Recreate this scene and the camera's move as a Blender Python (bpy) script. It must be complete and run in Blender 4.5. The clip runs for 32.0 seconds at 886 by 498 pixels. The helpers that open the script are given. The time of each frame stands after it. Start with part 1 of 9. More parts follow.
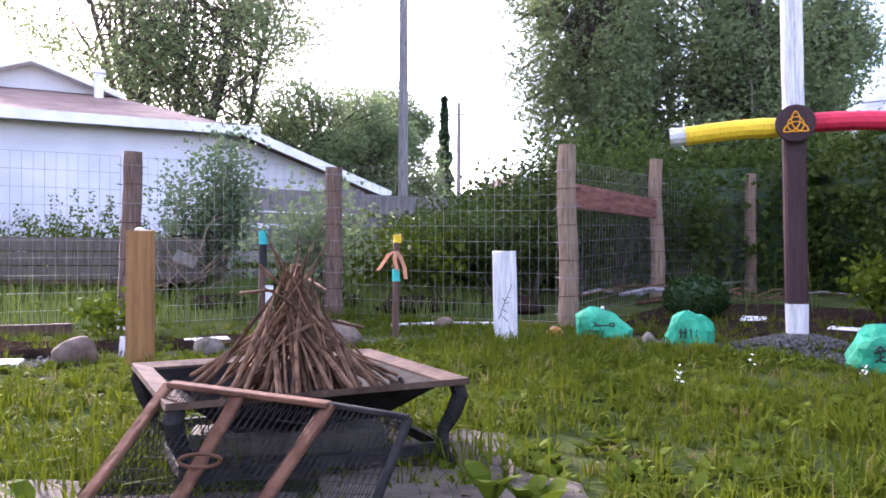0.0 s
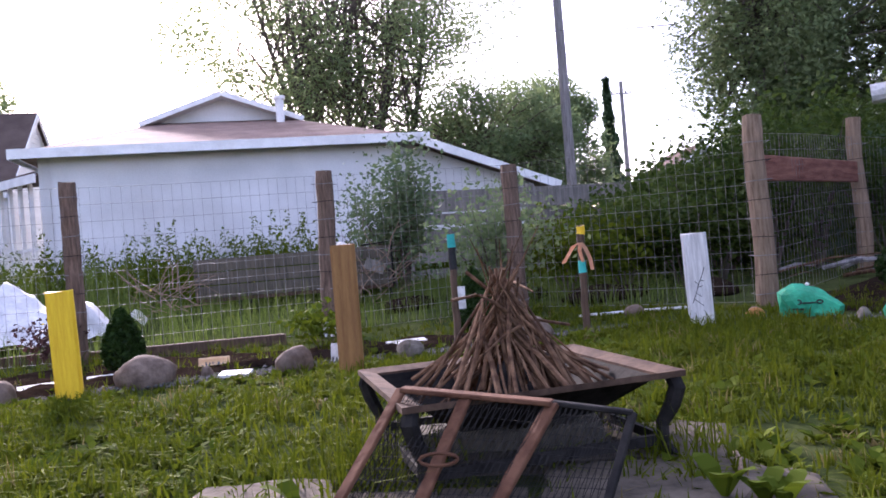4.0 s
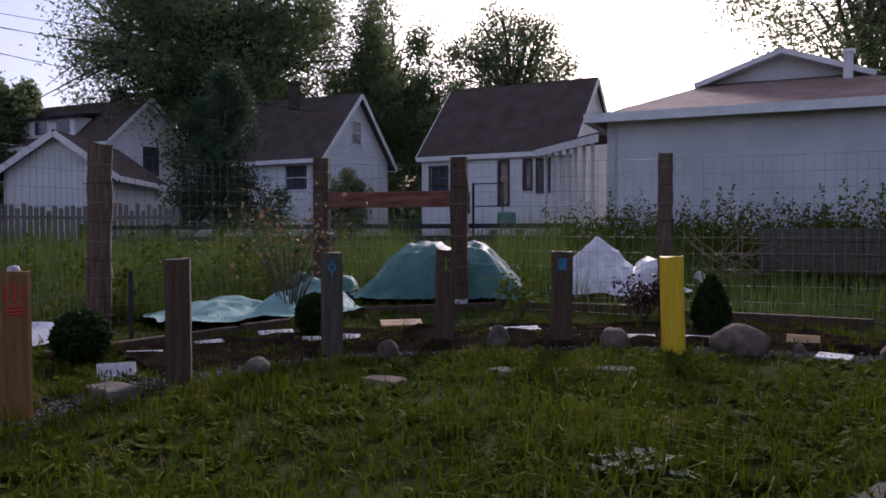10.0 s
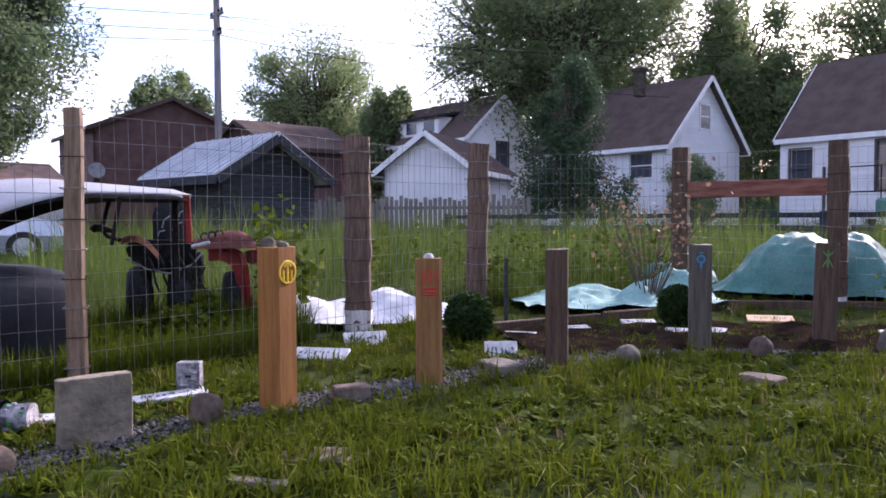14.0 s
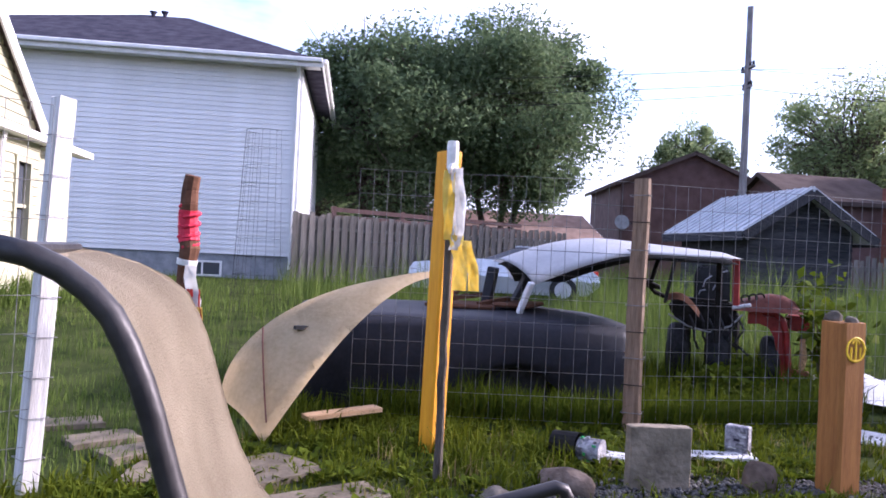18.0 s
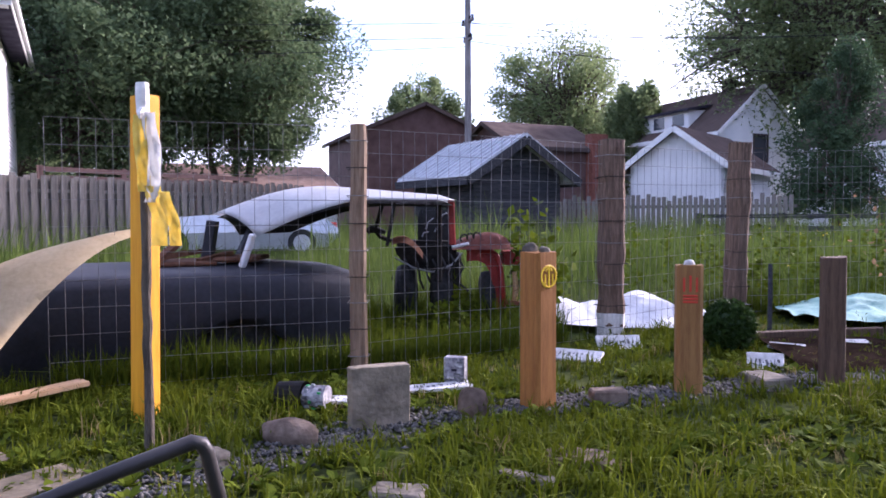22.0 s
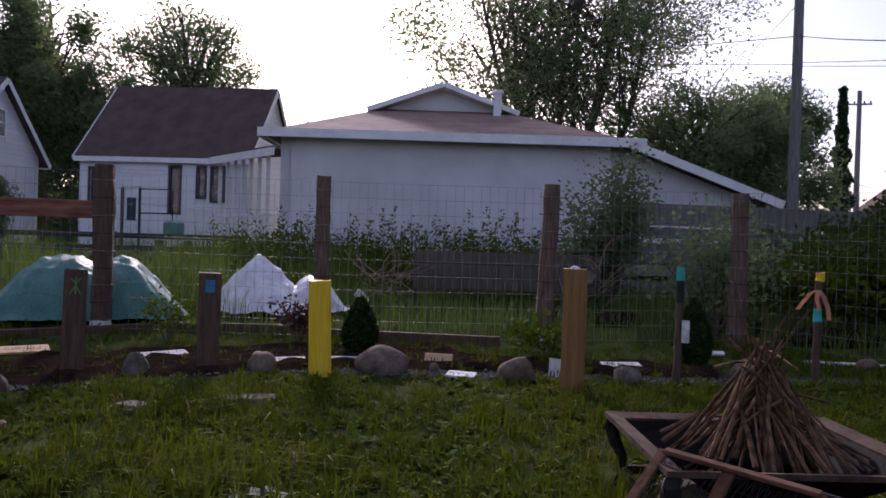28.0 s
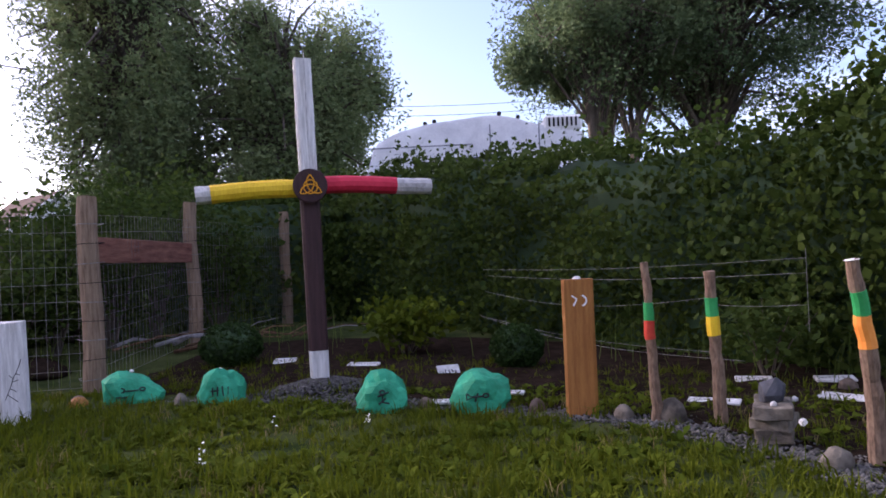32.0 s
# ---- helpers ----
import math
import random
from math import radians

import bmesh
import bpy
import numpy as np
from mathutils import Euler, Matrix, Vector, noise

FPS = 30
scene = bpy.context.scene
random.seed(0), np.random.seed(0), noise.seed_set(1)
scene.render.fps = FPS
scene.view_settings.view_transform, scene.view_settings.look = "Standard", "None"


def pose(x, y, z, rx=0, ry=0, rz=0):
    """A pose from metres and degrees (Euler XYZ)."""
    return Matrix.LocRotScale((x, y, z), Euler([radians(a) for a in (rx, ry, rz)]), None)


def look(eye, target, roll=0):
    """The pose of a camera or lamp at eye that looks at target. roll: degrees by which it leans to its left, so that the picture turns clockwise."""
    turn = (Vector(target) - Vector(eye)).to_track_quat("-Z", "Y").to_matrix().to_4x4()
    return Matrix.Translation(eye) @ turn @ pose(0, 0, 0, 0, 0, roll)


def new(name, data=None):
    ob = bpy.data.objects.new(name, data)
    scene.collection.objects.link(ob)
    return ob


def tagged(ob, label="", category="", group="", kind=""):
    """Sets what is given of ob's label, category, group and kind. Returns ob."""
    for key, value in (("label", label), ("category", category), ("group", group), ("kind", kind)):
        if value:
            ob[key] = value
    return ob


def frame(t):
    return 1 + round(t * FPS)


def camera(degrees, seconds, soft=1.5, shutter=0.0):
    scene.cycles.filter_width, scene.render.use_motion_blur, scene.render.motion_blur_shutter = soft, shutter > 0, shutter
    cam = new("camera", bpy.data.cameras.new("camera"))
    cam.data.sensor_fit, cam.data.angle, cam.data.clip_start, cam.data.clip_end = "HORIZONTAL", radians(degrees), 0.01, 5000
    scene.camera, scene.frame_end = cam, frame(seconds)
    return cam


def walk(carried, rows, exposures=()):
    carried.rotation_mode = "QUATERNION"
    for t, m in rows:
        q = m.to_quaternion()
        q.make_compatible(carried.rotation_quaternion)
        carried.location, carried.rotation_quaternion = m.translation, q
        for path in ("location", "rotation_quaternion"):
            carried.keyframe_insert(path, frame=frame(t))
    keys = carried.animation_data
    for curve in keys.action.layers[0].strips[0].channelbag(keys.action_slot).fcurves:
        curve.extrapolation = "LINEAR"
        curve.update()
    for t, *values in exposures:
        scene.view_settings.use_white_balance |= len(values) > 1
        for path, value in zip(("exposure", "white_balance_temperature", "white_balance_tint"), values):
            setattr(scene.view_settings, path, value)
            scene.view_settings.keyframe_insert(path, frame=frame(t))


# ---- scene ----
cam = camera(60.35, 32.0, soft=1.7)
# seconds, eye, target, roll
PATH = [
    (0, (-0.240, -0.209, 0.648), (-0.090, 1.785, 0.658), 0.16),
    (0.5, (-0.237, -0.230, 0.650), (-0.138, 1.767, 0.654), 0.39),
    (1, (-0.237, -0.230, 0.652), (-0.146, 1.768, 0.640), 0.29),
    (1.5, (-0.239, -0.230, 0.651), (-0.132, 1.767, 0.625), 0.01),
    (2, (-0.238, -0.233, 0.652), (-0.134, 1.764, 0.628), -0.10),
    (2.5, (-0.238, -0.231, 0.652), (-0.130, 1.766, 0.609), -0.11),
    (4.5, (-0.379, -0.292, 0.714), (-0.800, 1.663, 0.744), -3.88),
    (5, (-0.424, -0.305, 0.755), (-0.907, 1.635, 0.795), -0.25),
    (5.5, (-0.499, -0.399, 0.800), (-1.113, 1.504, 0.836), 2.12),
    (6, (-0.532, -0.432, 0.812), (-1.265, 1.428, 0.850), 0.81),
    (6.5, (-0.574, -0.489, 0.823), (-1.423, 1.322, 0.852), 0.23),
    (7, (-0.594, -0.512, 0.813), (-1.533, 1.254, 0.831), 0.85),
    (7.5, (-0.609, -0.537, 0.815), (-1.638, 1.178, 0.833), 0.50),
    (8, (-0.633, -0.575, 0.826), (-1.757, 1.080, 0.855), 0.65),
    (8.5, (-0.640, -0.601, 0.822), (-1.840, 0.999, 0.837), 0.42),
    (9, (-0.659, -0.648, 0.827), (-1.945, 0.884, 0.823), 0.52),
    (9.5, (-0.671, -0.677, 0.823), (-2.048, 0.773, 0.779), -0.13),
    (10, (-0.684, -0.717, 0.821), (-2.125, 0.669, 0.766), -0.18),
    (10.5, (-0.687, -0.748, 0.823), (-2.206, 0.551, 0.749), -0.27),
    (11, (-0.686, -0.794, 0.829), (-2.295, 0.393, 0.762), 0.66),
    (11.5, (-0.683, -0.819, 0.837), (-2.366, 0.260, 0.774), 0.65),
    (12, (-0.680, -0.850, 0.837), (-2.404, 0.162, 0.769), 0.45),
    (12.5, (-0.671, -0.870, 0.838), (-2.444, 0.054, 0.774), 0.98),
    (13, (-0.671, -0.886, 0.838), (-2.481, -0.041, 0.746), 0.78),
    (13.5, (-0.661, -0.921, 0.840), (-2.518, -0.184, 0.755), 0.42),
    (15.5, (-0.637, -1.027, 0.866), (-2.606, -0.701, 0.733), -1.09),
    (16, (-0.615, -1.053, 0.862), (-2.605, -0.912, 0.717), 0.25),
    (16.5, (-0.595, -1.081, 0.871), (-2.591, -1.085, 0.737), 1.06),
    (17, (-0.563, -1.118, 0.875), (-2.553, -1.292, 0.770), 0.99),
    (17.5, (-0.523, -1.148, 0.901), (-2.482, -1.545, 0.851), 1.95),
    (18, (-0.487, -1.173, 0.909), (-2.386, -1.800, 0.931), 2.78),
    (18.5, (-0.445, -1.175, 0.909), (-2.281, -1.965, 0.963), 3.20),
    (19, (-0.430, -1.168, 0.906), (-2.252, -1.993, 0.943), 3.03),
    (19.5, (-0.443, -1.161, 0.904), (-2.291, -1.926, 0.914), 2.86),
    (20, (-0.471, -1.145, 0.900), (-2.374, -1.759, 0.888), 2.11),
    (20.5, (-0.501, -1.132, 0.900), (-2.447, -1.592, 0.867), 1.49),
    (21, (-0.532, -1.111, 0.894), (-2.510, -1.396, 0.819), 0.68),
    (21.5, (-0.550, -1.087, 0.889), (-2.544, -1.218, 0.799), 0.53),
    (22, (-0.575, -1.056, 0.887), (-2.573, -1.026, 0.800), -0.21),
    (22.5, (-0.583, -1.020, 0.895), (-2.572, -0.828, 0.818), -0.02),
    (23, (-0.606, -0.997, 0.885), (-2.574, -0.649, 0.808), -0.12),
    (23.5, (-0.615, -0.970, 0.885), (-2.554, -0.482, 0.826), 0.70),
    (24, (-0.621, -0.937, 0.892), (-2.503, -0.264, 0.836), 0.45),
    (24.5, (-0.628, -0.893, 0.898), (-2.428, -0.022, 0.857), 0.09),
    (25, (-0.620, -0.831, 0.903), (-2.292, 0.266, 0.868), 0.77),
    (25.5, (-0.618, -0.779, 0.914), (-2.165, 0.489, 0.868), 0.79),
    (26, (-0.628, -0.701, 0.907), (-1.972, 0.780, 0.882), 1.33),
    (26.5, (-0.625, -0.661, 0.908), (-1.812, 0.949, 0.877), 0.78),
    (28.5, (-0.507, -0.496, 0.906), (-1.082, 1.42, 0.905), 1.9),
    (29, (-0.451, -0.442, 0.909), (-0.778, 1.531, 0.917), 1.5),
    (29.5, (-0.377, -0.42, 0.924), (-0.39, 1.58, 0.937), 1.7),
    (30, (-0.287, -0.378, 0.92), (0.032, 1.596, 0.934), 2.2),
    (30.5, (-0.22, -0.354, 0.927), (0.374, 1.555, 0.983), 1.9),
    (31, (-0.162, -0.298, 0.931), (0.695, 1.509, 0.965), 0.6),
    (31.5, (-0.114, -0.285, 0.936), (0.912, 1.431, 0.971), -1.3),
    (32, (-0.11, -0.313, 0.94), (1.098, 1.28, 0.969), -2.5),
]
# seconds, stops, kelvin, tint: the phone's own exposure wanders
EXPO = [
    (0, 2.65, 5900, 36), (1, 2.35, 5900, 36), (2.5, 2.05, 5950, 36), (4.5, 1.75, 5950, 35), (5, 1.25, 5950, 35), (6, 0.0, 5900, 35), (7, -0.35, 5900, 35), (8, -0.42, 5900, 35), (9.5, -0.2, 5900, 35),
    (11, 0.55, 5950, 35), (12, 0.7, 5950, 35), (13, 1.15, 5950, 35), (15.5, 1.75, 5750, 35), (17, 2.1, 5850, 35), (18, 1.6, 5650, 34), (19, 0.8, 5500, 32), (20, 1.2, 5600, 32), (21, 1.35, 5700, 34),
    (22, 1.6, 5700, 36), (23, 1.8, 5750, 35), (24, 2.0, 5850, 35), (25, 1.7, 5950, 35), (26, 1.1, 6000, 35), (26.5, 0.85, 6000, 35), (28.5, 0.1, 5900, 35), (29.5, 0.0, 5900, 35), (30.5, 0.55, 5900, 35), (31, 0.5, 5950, 35), (32, 1.35, 6050, 36)]
walk(cam, [(t, look(e, a, r)) for t, e, a, r in PATH], EXPO)

# ---- light: low hazy sun beyond the white garage ----
SUN_AZ, SUN_EL = 32.5, 24.0
world = bpy.data.worlds.new("sky")
scene.world = world
world.use_nodes = True
wn, wl = world.node_tree.nodes, world.node_tree.links
sky = wn.new("ShaderNodeTexSky")
sky.sky_type = "NISHITA"
sky.sun_disc = False
sky.sun_elevation, sky.sun_rotation = radians(SUN_EL), radians(360 - SUN_AZ)
sky.air_density, sky.dust_density, sky.ozone_density = 1.0, 2.5, 2.0
cloud = wn.new("ShaderNodeTexNoise")
cloud.inputs["Scale"].default_value, cloud.inputs["Detail"].default_value = 2.2, 6.0
cmap = wn.new("ShaderNodeMapping")
cmap.inputs["Scale"].default_value = (1.0, 1.0, 3.0)
ctex = wn.new("ShaderNodeTexCoord")
wl.new(ctex.outputs["Generated"], cmap.inputs["Vector"])
wl.new(cmap.outputs["Vector"], cloud.inputs["Vector"])
cramp = wn.new("ShaderNodeValToRGB")
cramp.color_ramp.elements[0].position, cramp.color_ramp.elements[1].position = 0.44, 0.67
wl.new(cloud.outputs["Fac"], cramp.inputs["Fac"])
cmix = wn.new("ShaderNodeMixRGB")
cmix.blend_type = "LIGHTEN"
cmix.inputs["Color2"].default_value = (5.4, 5.7, 6.2, 1)
wl.new(cramp.outputs["Color"], cmix.inputs["Fac"])
wl.new(sky.outputs["Color"], cmix.inputs["Color1"])
wl.new(cmix.outputs["Color"], wn["Background"].inputs["Color"])
wn["Background"].inputs["Strength"].default_value = 0.14

sun_data = bpy.data.lights.new("sun", "SUN")
sun_data.energy, sun_data.angle, sun_data.color = 3.0, radians(5.0), (1.0, 0.93, 0.82)
sun = new("sun", sun_data)
_az, _el = radians(SUN_AZ), radians(SUN_EL)
SUN_DIR = Vector((-math.sin(_az) * math.cos(_el), math.cos(_az) * math.cos(_el), math.sin(_el)))
sun.matrix_world = look((0, 0, 30), Vector((0, 0, 30)) - SUN_DIR)


# ---- materials ----
def surf(name, c1, c2, scale=6.0, rough=0.8, bump=0.2, metal=0.0, stretch=(1, 1, 1), vary=0.0, fine=40.0, spec=0.3, island=0.0):
    """A weathered surface: two colours mixed by coarse and fine noise, with relief."""
    m = bpy.data.materials.new(name)
    m.use_nodes = True
    n, l = m.node_tree.nodes, m.node_tree.links
    b = n["Principled BSDF"]
    b.inputs["Roughness"].default_value, b.inputs["Metallic"].default_value = rough, metal
    b.inputs["Specular IOR Level"].default_value = spec
    tc, mp = n.new("ShaderNodeTexCoord"), n.new("ShaderNodeMapping")
    mp.inputs["Scale"].default_value = stretch
    l.new(tc.outputs["Object"], mp.inputs["Vector"])
    big, small = n.new("ShaderNodeTexNoise"), n.new("ShaderNodeTexNoise")
    big.inputs["Scale"].default_value, big.inputs["Detail"].default_value = scale, 4.0
    small.inputs["Scale"].default_value, small.inputs["Detail"].default_value = fine, 3.0
    for t in (big, small):
        l.new(mp.outputs["Vector"], t.inputs["Vector"])
    add = n.new("ShaderNodeMath")
    add.operation = "MULTIPLY_ADD"
    add.inputs[1].default_value = 0.45
    l.new(small.outputs["Fac"], add.inputs[0])
    l.new(big.outputs["Fac"], add.inputs[2])
    ramp = n.new("ShaderNodeValToRGB")
    ramp.color_ramp.elements[0].position, ramp.color_ramp.elements[1].position = 0.52, 0.92
    ramp.color_ramp.elements[0].color, ramp.color_ramp.elements[1].color = (*c1, 1), (*c2, 1)
    l.new(add.outputs[0], ramp.inputs["Fac"])
    col = ramp.outputs["Color"]
    for amount, node, out in ((vary, "ShaderNodeObjectInfo", "Random"), (island, "ShaderNodeNewGeometry", "Random Per Island")):
        if amount:
            oi, hs, mr = n.new(node), n.new("ShaderNodeHueSaturation"), n.new("ShaderNodeMapRange")
            mr.inputs["To Min"].default_value, mr.inputs["To Max"].default_value = 1 - amount, 1 + amount
            l.new(oi.outputs[out], mr.inputs["Value"])
            l.new(mr.outputs["Result"], hs.inputs["Value"])
            l.new(col, hs.inputs["Color"])
            col = hs.outputs["Color"]
    l.new(col, b.inputs["Base Color"])
    if bump:
        bp = n.new("ShaderNodeBump")
        bp.inputs["Strength"].default_value, bp.inputs["Distance"].default_value = bump, 0.01
        l.new(small.outputs["Fac"], bp.inputs["Height"])
        l.new(bp.outputs["Normal"], b.inputs["Normal"])
    return m


def leaf(name, c1, c2, glow=0.45, rough=0.55):
    """Thin leaves or blades: part of the light comes through; every piece has its own tone."""
    m = bpy.data.materials.new(name)
    m.use_nodes = True
    n, l = m.node_tree.nodes, m.node_tree.links
    b = n["Principled BSDF"]
    b.inputs["Roughness"].default_value = rough
    b.inputs["Specular IOR Level"].default_value = 0.07
    g, ramp = n.new("ShaderNodeNewGeometry"), n.new("ShaderNodeValToRGB")
    ramp.color_ramp.elements[0].color, ramp.color_ramp.elements[1].color = (*c1, 1), (*c2, 1)
    tc, nz, mx = n.new("ShaderNodeTexCoord"), n.new("ShaderNodeTexNoise"), n.new("ShaderNodeMath")
    nz.inputs["Scale"].default_value = 0.9
    l.new(tc.outputs["Object"], nz.inputs["Vector"])
    mx.operation = "MULTIPLY_ADD"
    mx.inputs[1].default_value = 0.55
    l.new(g.outputs["Random Per Island"], mx.inputs[0])
    sub = n.new("ShaderNodeMath")
    sub.operation = "SUBTRACT"
    sub.inputs[1].default_value = 0.28
    l.new(nz.outputs["Fac"], sub.inputs[0])
    l.new(sub.outputs[0], mx.inputs[2])
    l.new(mx.outputs[0], ramp.inputs["Fac"])
    l.new(ramp.outputs["Color"], b.inputs["Base Color"])
    tr, mixs = n.new("ShaderNodeBsdfTranslucent"), n.new("ShaderNodeMixShader")
    l.new(ramp.outputs["Color"], tr.inputs["Color"])
    mixs.inputs["Fac"].default_value = glow
    l.new(b.outputs[0], mixs.inputs[1])
    l.new(tr.outputs[0], mixs.inputs[2])
    l.new(mixs.outputs[0], n["Material Output"].inputs["Surface"])
    return m


def glass(name, tint=(0.06, 0.066, 0.08)):
    m = bpy.data.materials.new(name)
    m.use_nodes = True
    b = m.node_tree.nodes["Principled BSDF"]
    b.inputs["Base Color"].default_value = (*tint, 1)
    b.inputs["Roughness"].default_value = 0.06
    b.inputs["Specular IOR Level"].default_value = 0.6
    return m


